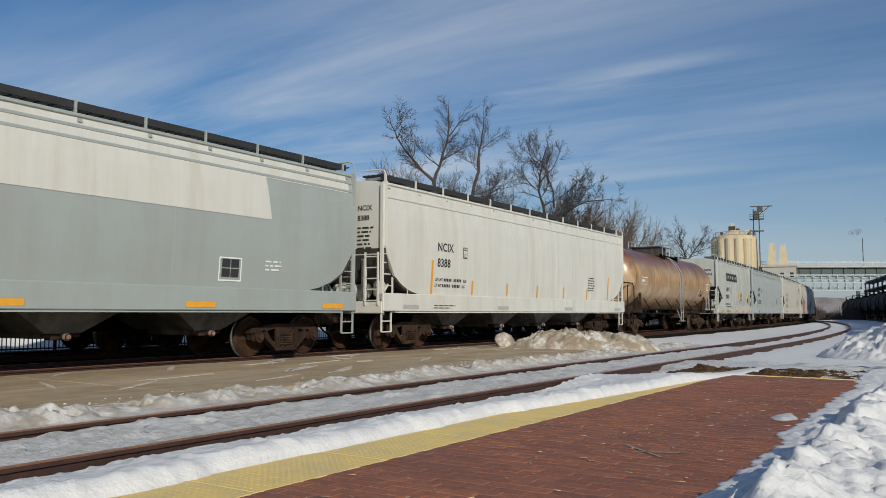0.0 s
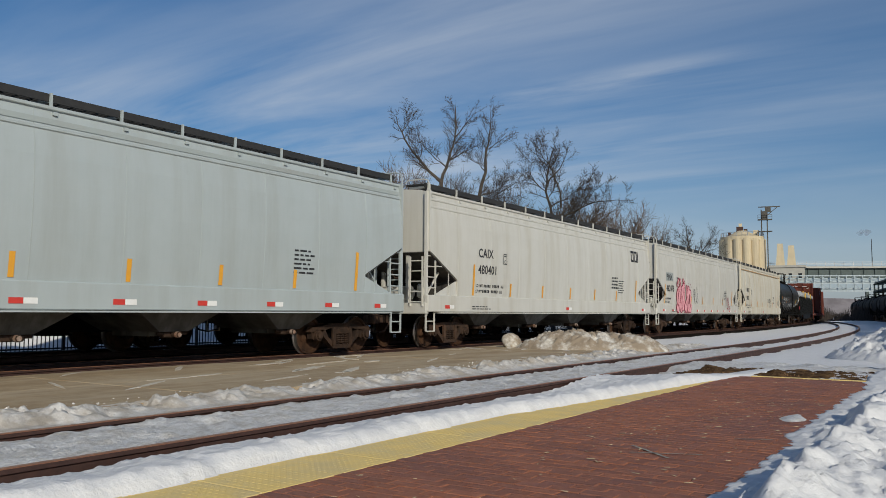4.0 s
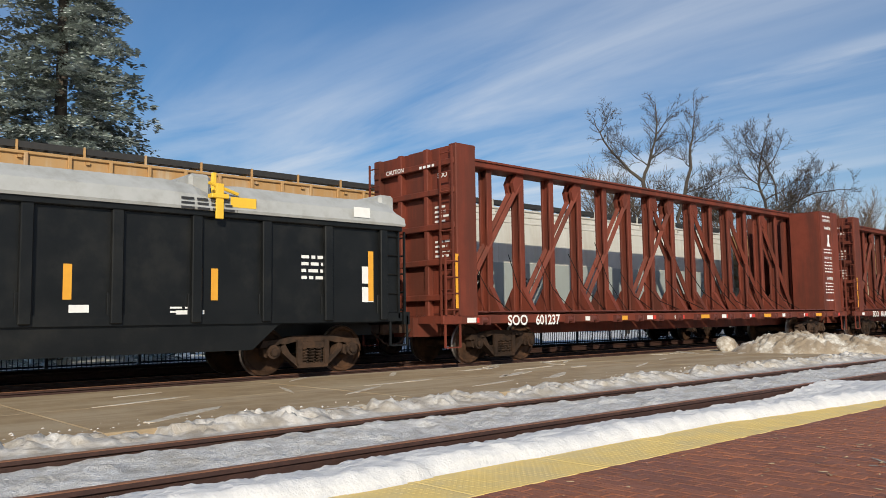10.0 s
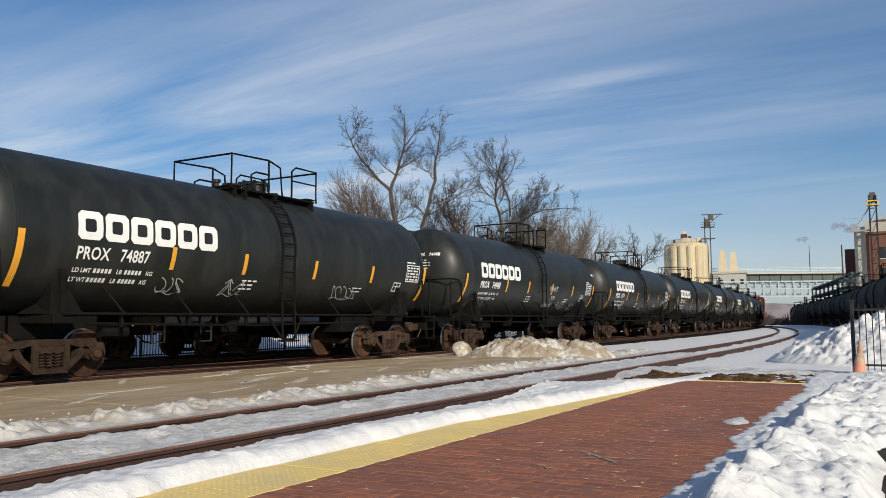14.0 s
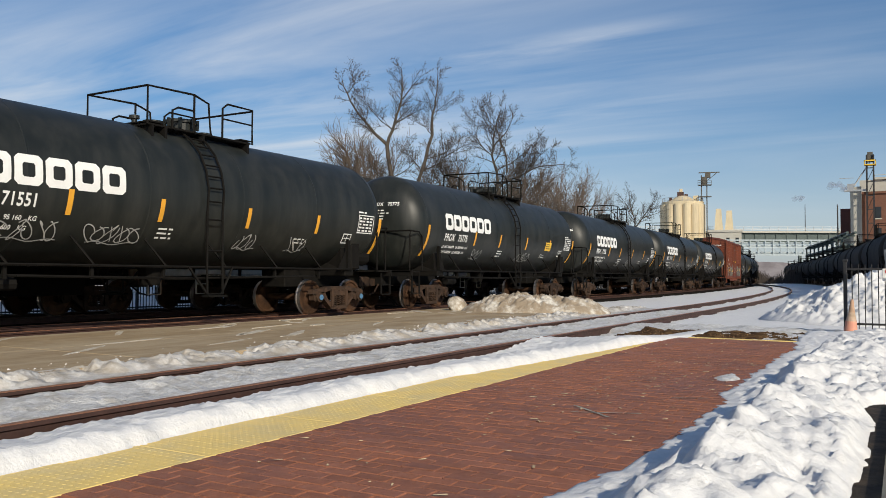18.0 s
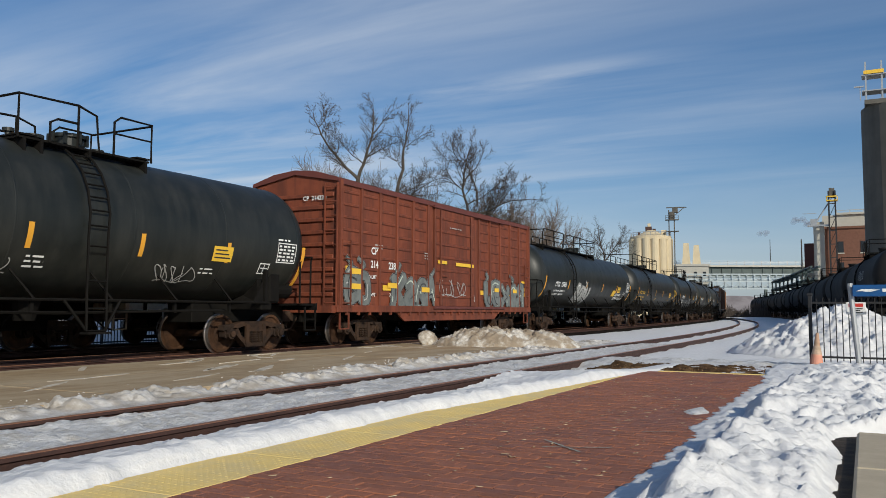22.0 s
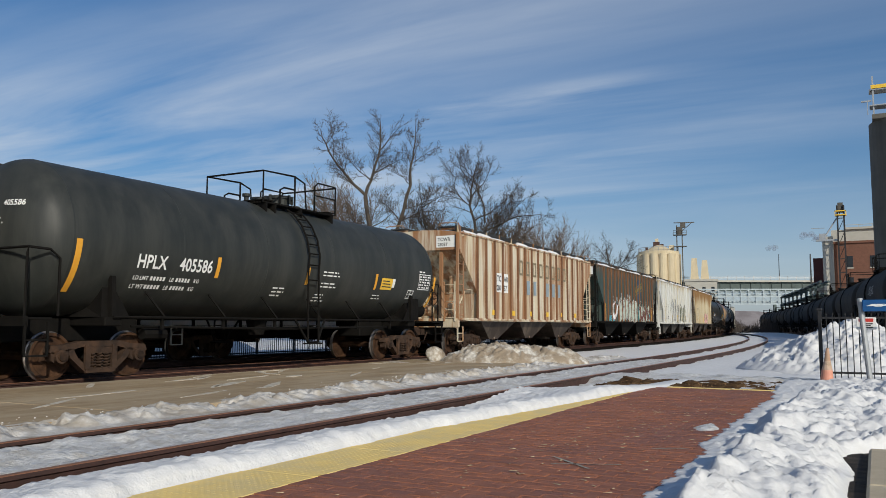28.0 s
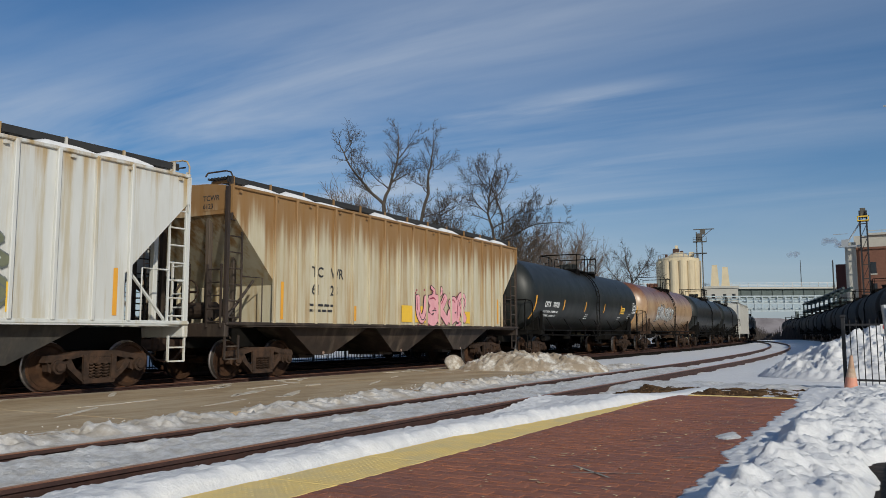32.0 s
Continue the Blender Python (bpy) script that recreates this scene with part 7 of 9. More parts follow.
d.lines("whiteink", -L / 2 + 0.4, 1.22, 2.2, 1, 0.1, 0.05); d.bar("whiteink", 1.3, 1.2, 0.3, 0.12); d.bar("whiteink", 3.0, 1.16, 0.5, 0.07)
for y in (-0.6, 2.9):
    d.lines("whiteink", y, 1.26, 0.6, 2, 0.07, 0.03)
d.bar("whiteink", L / 2 - 1.2, 1.75, 0.28, 0.34); d.bar("whiteink", L / 2 - 1.2, 1.38, 0.28, 0.3); d.lines("whiteink", L / 2 - 2.6, 2.2, 0.7, 4, 0.13, 0.06)
d.done(car)
d = Decal(lambda u, v, l: Vector((1.615 + l, u, v)), False)
d.bar("sticker", -4.75, 2.98, 0.85, 0.26); d.bar("sticker", 3.9, 3.03, 0.5, 0.18); d.text("blackink", "COVERS TO BE APPLIED", -2.2, 3.2, 0.12, 0.9); d.text("blackink", "TO CAR SERIES", -1.9, 3.09, 0.12, 0.9); d.text("blackink", "MULX 100145 THRU MULX 100199", -2.6, 2.98, 0.12, 0.9); d.lines("blackink", 3.0, 3.1, 1.1, 3, 0.08, 0.04); d.text("blackink", "CAUTION", -4.6, 3.1, 0.13); d.bar("whiteink", L / 2 - 1.5, 3.05, 0.4, 0.2)
d.done(car)
add_car(9, car)

for i, num in ((10, "601237"), (11, "601419")):
    add_car(i, centerbeam("centerbeam_car", "empty red centre-beam flat car with diagonal braces", length(i, 0.4), num))

NUMBERS = ["76917", "74887", "74948", "75771", "73318", "71551", "75775", "72786", "71429", "74344"]
LOADS = {"76917": (("191400", "86 800"), ("71600", "32 500")), "74948": (("190600", "86 490"), ("72400", "32 850")), "71551": (("208800", "95 160"), ("76200", "34 600"))}
for k, num in enumerate(NUMBERS):
    i = 12 + k
    L = 14.75
    car, side, T = tank_car("tank_car", "black tank car with white block logo and graffiti tags", "black", L, cap="blue" if k in (4, 5) else "rail")
    d = tank_marks(car, side, T, "whiteink", "PROX", num, -T + 2.0, logo=True, phone=k in (6, 9), loads=tuple((w, p, "LB", q, "KG") for w, (p, q) in zip(("LD LMT", "LT WT"), LOADS[num])) if num in LOADS else None)
    if k == 0:       # sprayed tags that can be read
        d.scribble("dimink", -T + 0.85, 1.75, 0.5, 0.5, 2, 24, 0.02); d.text("whiteink", "JoS", -0.95 - 2.2, 1.5, 0.5, 0.9); d.stroke("whiteink", [(-3.4, 1.42), (-2.9, 1.34), (-2.6, 1.4), (-2.45, 1.5)], 0.05)
        d.scribble("dimink", -0.55, 1.6, 0.5, 0.5, 5, 24, 0.02); d.scribble("dimink", 2.6, 1.65, 1.5, 0.55, 7, 30, 0.026)
    elif k == 2:
        for r, word in enumerate(("WHAT", "you", "Drouin!")):
            d.text("dimink", word, 1.1 + (0.12, 0.5, 0.0)[r], 2.25 - 0.33 * r, 0.3)
        d.scribble("wornletter", -T + 1.45, 1.35, 1.5, 0.55, 11, 30, 0.026); d.scribble("dimink", 2.7, 1.55, 0.9, 0.3, 12, 24, 0.02); d.scribble("dimink", 4.2, 1.5, 0.6, 0.3, 14, 20, 0.02)
    else:
        for j in range(2 + k % 3):
            d.scribble("dimink", -T + 2.2 + (2 * T - 5.0) * ((k * 0.37 + j * 0.41) % 1.0), 1.62, 0.7 + 0.5 * (j % 2), 0.36, k * 5 + j, 26, 0.02)
    d.done(car); tank_end(car, L, T, 1.53, 2.72, "whiteink", "PROX", num)
    add_car(i, car)

add_car(22, boxcar("box_car", "rust-red box car with graffiti along the bottom", length(22, 0.5)))

L = length(23)
car, side, T = tank_car("tank_car", "long black tank car with pale graffiti", "black", L, railing="long")
d = tank_marks(car, side, T, "whiteink", "CTCX", "137455", -T + 2.4)
d.text("whiteink", "NON-ODORIZED", T - 4.0, 1.95, 0.17); d.text("whiteink", "LIQUEFIED PETROLEUM GAS", T - 4.1, 1.72, 0.17)
d.throwup("dimink", "blackink", -T + 5.9, 1.45, 2.6, 0.95, 4, 31); d.bar("sticker", 4.2, 1.9, 0.7, 0.34, 0.1)
d.done(car); tank_end(car, L, T, 1.53, 2.72, "whiteink", "CTCX", "137455")
add_car(23, car)
L = length(24)
car, side, T = tank_car("tank_car", "long black tank car with yellow lettering", "black", L, railing="long")
d = tank_marks(car, side, T, "sticker", "UTLX", "971026", -T + 1.55)
d.done(car); tank_end(car, L, T, 1.53, 2.72, "sticker", "UTLX", "971026")
add_car(24, car)
for i, mark, num in ((25, "XOMX", "110238"), (26, "HPLX", "405564"), (27, "HPLX", "405586")):
    L = length(i)
    car, side, T = tank_car("tank_car", "black tank car with white lettering and small placards", "greyblack" if i > 25 else "black", L)
    d = tank_marks(car, side, T, "whiteink", mark, num, -T + 2.3, stripes=5, size=0.38 if i > 25 else 0.32)
    d.lines("whiteink", 0.9, 2.45, 0.9, 2, 0.09, 0.035); d.lines("whiteink", 0.9, 2.15, 0.7, 2, 0.09, 0.035); d.lines("whiteink", 0.8, 1.85, 0.5, 3, 0.08, 0.03)
    if i > 25:
        d.bar("whiteink", 4.0, 2.2, 0.55, 0.26)
    d.done(car); tank_end(car, L, T, 1.53, 2.72, "whiteink", mark, num)
    add_car(i, car)

M["bluepatch"] = surf("blue_grey_touch_up_paint", (0.27, 0.33, 0.37), (0.22, 0.27, 0.3), 6, 0.6, 0.6)
M["navy"] = surf("worn_blue_emblem", (0.03, 0.06, 0.11), (0.04, 0.06, 0.07), 4, 0.7, 0.7)
M["ochre"] = surf("worn_yellow_emblem", (0.3, 0.23, 0.05), (0.16, 0.13, 0.05), 5, 0.7, 0.7)
RIBBED = ((28, "rustywhite", "rib_rust", "TCWR", "28037", "rust-streaked white ribbed hopper car with snow on the roof", "bayrust"),
          (29, "rustyteal", "rib_rust", "TCWR", "173723", "dark teal ribbed hopper car eaten by rust, covered in graffiti", "frame"),
          (30, "agedwhite", "rib", "TCWR", "40161", "aged white ribbed hopper car with grey graffiti", "grime_shade"),
          (31, "tanrust", "rib", "TCWR", "6123", "cream ribbed hopper car with rust and pink graffiti", "bayrust"))
M["bayrust"] = surf("rust_brown_bay_sheet", (0.04, 0.026, 0.018), (0.018, 0.013, 0.01), 2.5, 0.7, 0.7, dirt=(0.18, 0.14, 0.1), dirt_scale=1.6, dirt_amount=0.08, dirt_stretch=UP)
for i, paint, style, mark, num, label, bays in RIBBED:
    L = length(i)
    car, xs, a = covered_hopper("hopper_car", label, paint, L, H=4.62, style=style, bays=3, roof_snow=True, bay_paint=bays, frame_paint={29: "frame", 31: "bayrust"}.get(i))
    d = Decal(lambda u, v, l: Vector((1.565 + l, u, v)), False)
    if i == 28:
        d.bar("whiteink", -L / 2 + 3.36, 2.35, 0.5, 0.75); d.bar("whiteink", -L / 2 + 4.02, 2.35, 0.48, 0.75)
        d.text("blackink", "TC", -L / 2 + 3.39, 2.78, 0.32); d.text("blackink", "WR", -L / 2 + 4.03, 2.78, 0.28)
        d.text("blackink", "280", -L / 2 + 3.37, 2.42, 0.3, 0.85); d.text("blackink", "37", -L / 2 + 4.06, 2.42, 0.3)
        for k in range(8):
            y = -L / 2 + 5.7 + k * (L - 3.1) / 16
            d.outline("wornletter", y, 3.15, 0.4, 0.62, 0.085)
            if k in (1, 2, 4, 5, 6):
                d.bar("bluepatch", y + 0.05, 2.35, 0.34, 0.6)
        for k in range(6):
            d.bar("sticker", -L / 2 + 2.9 + k * 2.0, 1.45, 0.3, 0.2)
    else:
        ink = "blackink" if i != 29 else "dimink"
        k = {29: 3.25, 30: 2.4, 31: 2.98}[i] - L / 2
        d.text(ink, "TC", k, 2.5, 0.36); d.text(ink, "WR", k + 0.78, 2.5, 0.36, 0.9)
        d.text(ink, num[:len(num) // 2], k, 2.05, 0.36, 0.9); d.text(ink, num[len(num) // 2:], k + 0.76, 2.05, 0.36, 0.9)
        d.lines(ink, -L / 2 + 2.9, 1.75, 1.4, 2, 0.14, 0.06)
        for k in range(5) if i != 30 else (0, 4):
            d.bar("yellow", -L / 2 + 1.8 + (L - 3.7) * k / 4, 1.4, 0.1, 0.9 if k in (0, 4) else 0.4)
    if i == 29:
        d.scribble("cyan", -L / 2 + 2.4, 1.35, 1.6, 0.35, 41, 20, 0.06); d.throwup("whiteink", "wine", -L / 2 + 3.0, 1.4, 1.3, 0.9, 1, 40)
        d.throwup("mint", "maroon", -L / 2 + 4.9, 1.38, 4.6, 1.3, 6, 51, "olive"); d.throwup("maroon", "mint", -L / 2 + 9.9, 1.38, 3.0, 1.05, 5, 47, "olive")
        d.bar("cyan", -L / 2 + 9.4, 1.38, 0.4, 0.9, 0.1); d.scribble("cyan", -L / 2 + 12.9, 1.4, 0.8, 0.5, 49, 20, 0.06)
        # worn trade emblem: a disc crossed by a banner of plain blocks
        d.blob("navy", -L / 2 + 10.1, 3.3, 1.2, 1.5, 2, 28, 0.03)
        for k in range(12):
            d.bar("ochre", -L / 2 + 9.1 + k * 0.17, 3.12 + k * 0.035, 0.11, 0.24)
        d.stroke("ochre", [(-L / 2 + 9.0, 2.98), (-L / 2 + 11.25, 3.42)], 0.04); d.stroke("ochre", [(-L / 2 + 8.95, 3.42), (-L / 2 + 11.2, 3.88)], 0.04)
    if i == 30:
        d.throwup("dimink", "blackink", -L / 2 + 5.0, 1.4, 3.7, 1.5, 6, 51, "whiteink"); d.throwup("olive", "slate", -L / 2 + 8.9, 1.4, 3.0, 1.2, 5, 55, "mint")
        d.scribble("blackink", -L / 2 + 4.3, 2.2, 0.7, 0.9, 56, 18)
        for y in (5.3, 7.6, 9.8, 11.8):
            d.bar("sticker#8", -L / 2 + y, 1.42, 0.12, 0.5)
    if i == 31:
        d.bar("sticker", -L / 2 + 7.2, 1.4, 1.4, 0.5); d.throwup("pink", "blackink", -L / 2 + 8.0, 1.35, 3.2, 1.0, 5, 61); d.bar("sticker", -L / 2 + 11.0, 1.4, 0.6, 0.4)
    d.done(car)
    d = Decal(end_side(-L / 2 + 0.115), False)
    d.bar("whiteink" if i in (28, 29) else paint, 0.62, 3.84, 0.75, 0.42)
    d.text("blackink", "TCWR", 0.68, 4.07, 0.17); d.text("blackink", num, 0.68, 3.89, 0.16)
    d.done(car)
    add_car(i, car)

for i, paint, mark, num, label in ((32, "black", "CBTX", "784703", "clean black tank car with white lettering"), (33, "browntank", "", "", "rusty brown tank car with pale graffiti"), (34, "black", "", "", "plain black tank car of the train"),
                                   (35, "black", "", "", "plain black tank car of the train"), (37, "black", "", "", "plain black tank car of the train"), (38, "black", "", "", "plain black tank car of the train")):
    L = length(i)
    car, side, T = tank_car("tank_car", label, paint, L)
    if mark:
        tank_marks(car, side, T, "whiteink", mark, num, -T + 2.0).done(car)
    elif i == 33:
        d = Decal(side, True)
        d.throwup("dimink", "frame", -T + 3.5, 1.9, 5.0, 0.9, 6, 71)
        d.done(car)
    add_car(i, car)
L = length(36)
car, xs, a = covered_hopper("hopper_car", "clean white covered hopper car of the train", "whitepaint", L)
add_car(36, car)

# ---- hoppers that stand on the track behind ----
for k, (paint, style, label) in enumerate((("ochrerust", "rib", "rusty cream ribbed hopper car standing still"), ("whitepaint", "round", "white and grey hopper car standing still"),
                                           ("tanrust", "rib", "weathered cream hopper car standing still"), ("lightgrey", "round", "light grey hopper car standing still"))):
    L = 16.5
    car, xs, a = covered_hopper("standing_hopper_car", label, paint, L, style=style, bays=3, moving=False, group="standing hopper cars", H=4.75, bay_paint="frame")
    if k == 1:
        d = Decal(hopper_side(xs), True)
        d.poly("greypaint", [(-L / 2 + 1.8, 1.4), (L / 2 - 1.8, 1.4), (L / 2 - 0.9, 2.75), (-L / 2 + 0.9, 2.75)])
        d.text("blackink", "35986", -L / 2 + 2.6, 2.0, 0.4); d.done(car)
    if k == 0:
        d = Decal(lambda u, v, l: Vector((1.565 + l, u, v)), False)
        d.throwup("mint", "blackink", -L / 2 + 2.5, 1.4, 4.0, 1.0, 5, 81); d.bar("sticker", 3.5, 1.5, 0.7, 0.6); d.done(car)
    s = 6.9 + k * 17.6
    x, y, h = on_main(s, PARK_X)
    car.matrix_basis = pose(x, y, 0, 0, 0, math.degrees(h))

# ---- tank cars standing on the siding ----
s = 50.5
for k in range(11):
    L = 15.0
    car, side, T = tank_car("standing_tank_car", "dull black tank car standing on the siding in shade", "dulltank", L, moving=False, group="standing tank cars")
    if k == 0:
        d = Decal(lambda u, v, l: side(u, v, l) * Vector((-1, 1, 1)) if False else Vector((-side(u, v, l).x, u, v)), True)
        d.scribble("dimink", -3.0, 2.7, 2.5, 0.5, 91, 30, 0.03); d.done(car)
    x, y, h = on_side(s)
    car.matrix_basis = pose(x, y, 0, 0, 0, math.degrees(h))
    s += 16.1


# ---- snow heaps and ground clutter ----
def heap(name, x0, x1, y0, y1, step, fn, material, label, category="snow heap", ystep=None):
    return tagged(grid_mesh(name, span(x0, x1, step), span(y0, y1, ystep or step), fn, material), label, category)


def mound(x, y, cx, cy, rx, ry, h, turn_deg=0.0):
    a = radians(turn_deg)
    u, v = (x - cx) * math.cos(a) + (y - cy) * math.sin(a), -(x - cx) * math.sin(a) + (y - cy) * math.cos(a)
    q = (u / rx) ** 2 + (v / ry) ** 2
    return h * max(0.0, 1 - q) ** 0.7 if q < 1 else 0.0


def chunky(x, y, k, seed):
    """Broken lumps: rounded cells with hard little valleys."""
    d = noise.voronoi(Vector((x * k, y * k, seed)))[0]
    return max(0.0, 1 - d[0] * 1.5)


def crags(x, y, seed):
    """Broken plates and crumbs of hard snow at three sizes."""
    p = Vector((x + 0.12 * lump(x, y, 2.5, seed), y + 0.12 * lump(y, x, 2.5, seed + 1), seed))
    z = 0.0
    for k, h in ((2.1, 0.07), (4.6, 0.055), (10.0, 0.038), (23.0, 0.018)):
        d, pts = noise.voronoi(p * k)
        c = pts[0]
        tilt = noise.cell(c * 3.7)
        z += h * ((d[1] - d[0]) * 0.9 + tilt * 0.7 + (p.x * k - c.x) * (noise.cell(c * 5.1) - 0.5) * 0.8)
    return z + 0.02 * noise.fractal(p * 9, 0.8, 2.0, 4)


# shovelled heap along the platform
def heap_right(x, y):
    left = -1.34 - 0.05 * math.sin(y * 0.9) - 0.025 * max(0, y - 8) + 0.08 * lump(7, y, 1.4, 20) + 0.05 * lump(8, y, 5, 25) - 0.1 * max(0.0, 4.5 - y)
    right = -0.22 + 0.09 * lump(9, y, 0.9, 21) + (1.1 * (y - 7.5) if y > 7.5 else 0.0)
    if x < left or x > right:
        return -0.04
    core = -0.84 if y < 8.4 else -0.84 + 0.05 * (y - 8.4)
    e = min(1.0, (x - left) / 0.16) * min(1.0, (right - x) / 0.1)
    toe = min(1.0, (x - left) / max(0.35, core - left))
    body = 0.02 + 0.2 * max(0.0, toe - 0.4) / 0.6 * (1 - 0.75 * max(0.0, (x - core) / max(0.1, right - core)))
    body *= (1 + 0.3 * lump(x, y, 0.8, 22)) * (1 if y < 12.4 else max(0.15, 1 - (y - 12.4) / 2.6))
    if y > 7.5 and x > core + 0.5:
        body *= max(0.35, 1 - 0.6 * (x - core - 0.5))
    z = body * (1.0 + 0.25 * lump(x, y, 2.3, 26)) + 0.05 * toe * lump(x, 0.6 * y, 3.6, 27) + (0.1 + 0.2 * toe ** 2) * crags(x, y, 3.0) + 0.5 * toe ** 2 * crags(0.45 * x + 3, 0.4 * y, 7.0) - 0.02 * toe + 0.018 * lump(x, y, 13, 28)
    groove = math.exp(-((x - left - 0.36 - 0.05 * math.sin(y * 2)) / 0.04) ** 2)
    return max(0.003, z * e - 0.06 * groove * e)


heap("snow_heap", -2.3, 3.4, 0.8, 17.0, 0.026, heap_right, M["snow"], "shovelled lumpy heap of bright snow beside the bricks", ystep=0.032)


# heap behind the railings
def heap_far(x, y):
    q = math.hypot((x + 0.55) / 3.1, (y - 25.0) / 3.3)
    z = max(1.42 * max(0.0, 1 - q) ** 0.9, mound(x, y, -1.8, 26.4, 1.8, 2.4, 0.28), mound(x, y, 1.6, 24.6, 2.4, 3.0, 0.62), mound(x, y, 5.2, 24.0, 3.4, 4.0, 0.9))
    if z <= 0:
        return -0.25
    return -0.16 + z * (1 + 0.16 * lump(x, y, 0.9, 31)) + min(1, z * 3) * (0.6 * crags(x * 0.8, y * 0.8, 5.0) + 0.9 * crags(x * 1.7, y * 1.7, 11.0) - 0.03)


heap("snow_heap", -4.4, 9.0, 19.6, 31.5, 0.06, heap_far, M["snow"], "high ploughed heap of snow behind the railings")


# dirty heap at the end of the pavement
def heap_mid(x, y):
    z = max(mound(x, y, -9.9, 22.2, 2.0, 1.15, 0.56, 18), mound(x, y, -8.8, 22.6, 1.4, 0.9, 0.5, 18), mound(x, y, -10.7, 21.9, 1.0, 0.8, 0.42))
    if z <= 0:
        return -0.25
    return -0.1 + z * (1 + 0.15 * lump(x, y, 1.2, 41)) + min(1, z * 2) * 1.1 * crags(x, y, 9.0) + 0.03 * lump(x, y, 9, 44)


heap("snow_heap", -13.1, -6.9, 20.2, 24.6, 0.045, heap_mid, M["dirty_snow"], "dirty ploughed heap of old snow at the pavement's end")
bm = bmesh.new()
bmesh.ops.create_icosphere(bm, subdivisions=3, radius=0.3)
for v in bm.verts:
    v.co *= 1 + 0.3 * noise.noise(v.co * 4) + 0.12 * noise.noise(v.co * 11)
lumpy = part("snow_lump", bm, M["dirty_snow"], None, smooth=True)
lumpy.location = (-11.95, 21.75, 0.1)
tagged(lumpy, "single dirty lump of frozen snow on the pavement", "snow lump")


# soft mound behind the far fence
heap("snow_heap", -38, -25, 14, 34, 0.4, lambda x, y: -0.3 + mound(x, y, -31, 24, 6, 9, 1.6) + 0.2 * lump(x, y, 0.4, 51), M["snow"], "broad mound of snow beyond the black fence")


# thawed strip at the end of the platform
def thaw(x, y):
    return -0.045 + 0.06 * lump(x, y, 2.0, 61) + 0.05 * lump(x, y, 7, 62)


tagged(grid_mesh("thawed_strip", span(-4.6, -0.9, 0.07), span(14.16, 16.6, 0.07), thaw, M["mud"]), "thawed brown earth and dead grass between snow", "ground", kind="structure")


def crust_strip(x, y):
    return -0.16 + 0.1 * min(1.0, max(0.0, (y - 16.0 - 0.3 * lump(x, 0, 1.2, 64)) / 0.3)) + 0.05 * lump(x, y, 1.6, 63) + 0.05 * chunky(x, y, 3, 6)


tagged(grid_mesh("old_snow", span(-5.4, 3, 0.08), span(15.4, 18.6, 0.08), crust_strip, M["crust"]), "greyish trodden snow in front of the railings", "ground", kind="structure")

tufts = bmesh.new()
rng = random.Random(12)
for k in range(600):
    x, y = rng.uniform(-4.4, -1.0), rng.gauss(15.3, 0.3)
    a, h = rng.uniform(0, 6.28), rng.uniform(0.015, 0.05)
    w = 0.012
    p = Vector((x, y, -0.05))
    q = p + Vector((math.cos(a) * h * 0.7, math.sin(a) * h * 0.7, h))
    s = Vector((-math.sin(a) * w, math.cos(a) * w, 0))
    tufts.faces.new([tufts.verts.new(v) for v in (p - s, p + s, q)])
M["straw"] = surf("dead_grass", (0.26, 0.15, 0.065), (0.12, 0.065, 0.03), 3, 0.7, 0.9, island=0.3)
M["pale_straw"] = surf("pale_straw", (0.62, 0.5, 0.3), (0.5, 0.38, 0.22), 3, 0.7, 0.9, island=0.3)
tagged(part("dead_grass", tufts, M["straw"], None), "flattened dead grass blades in the thawed strip", "grass", kind="stuff")

# straw and salt flecks on the bricks, and the survey mark
flecks = bmesh.new()
for k in range(300):
    x, y = rng.uniform(-3.3, -1.4), 3.2 + 10.6 * rng.random()
    if rng.random() < 0.35:
        y = rng.gauss(8.5, 1.4)
        x = rng.uniform(-2.6, -1.5)
    a, l = rng.uniform(0, 6.28), 0.008 + 0.03 * rng.random() ** 2
    d = Vector((math.cos(a) * l, math.sin(a) * l, 0)); s = Vector((-math.sin(a), math.cos(a), 0)) * rng.uniform(0.003, 0.008)
    p = Vector((x, y, 0.006))
    flecks.faces.new([flecks.verts.new(v) for v in (p - d - s, p - d + s, p + d + s + Vector((0, 0, 0.004)), p + d - s)])
tagged(part("straw_flecks", flecks, M["pale_straw"], None), "scattered straw and grit on the brick paving", "litter", kind="stuff")
bm = bmesh.new()
for a, b in (((-2.3, 6.12), (-1.88, 5.72)), ((-2.2, 5.8), (-1.72, 6.0)), ((-1.72, 6.9), (-1.45, 7.05))):
    d = (Vector((*b, 0)) - Vector((*a, 0))).normalized() * 0.011
    n_ = Vector((-d.y, d.x, 0))
    bm.faces.new([bm.verts.new(Vector((*p, 0.005)) + o) for p, o in ((a, -n_), (b, -n_), (b, n_), (a, n_))])
M["markgreen"] = surf("faded_green_marking", (0.36, 0.4, 0.34), (0.26, 0.14, 0.1), 20, 0.8, 0.8)
tagged(part("survey_mark", bm, M["markgreen"], platform, "faded green crossed lines sprayed on the bricks"))
tagged(grid_mesh("snow_patch", span(-1.9, -1.3, 0.03), span(8.1, 9.3, 0.03), lambda x, y: -0.02 + 0.05 * max(0.0, 1 - ((x + 1.57) / (0.1 + 0.06 * math.sin(y * 9))) ** 2 - ((y - 8.65) / 0.42) ** 2) + 0.004 * lump(x, y, 9, 3), M["crust"]), "small leftover patch of snow on the bricks", "snow patch")

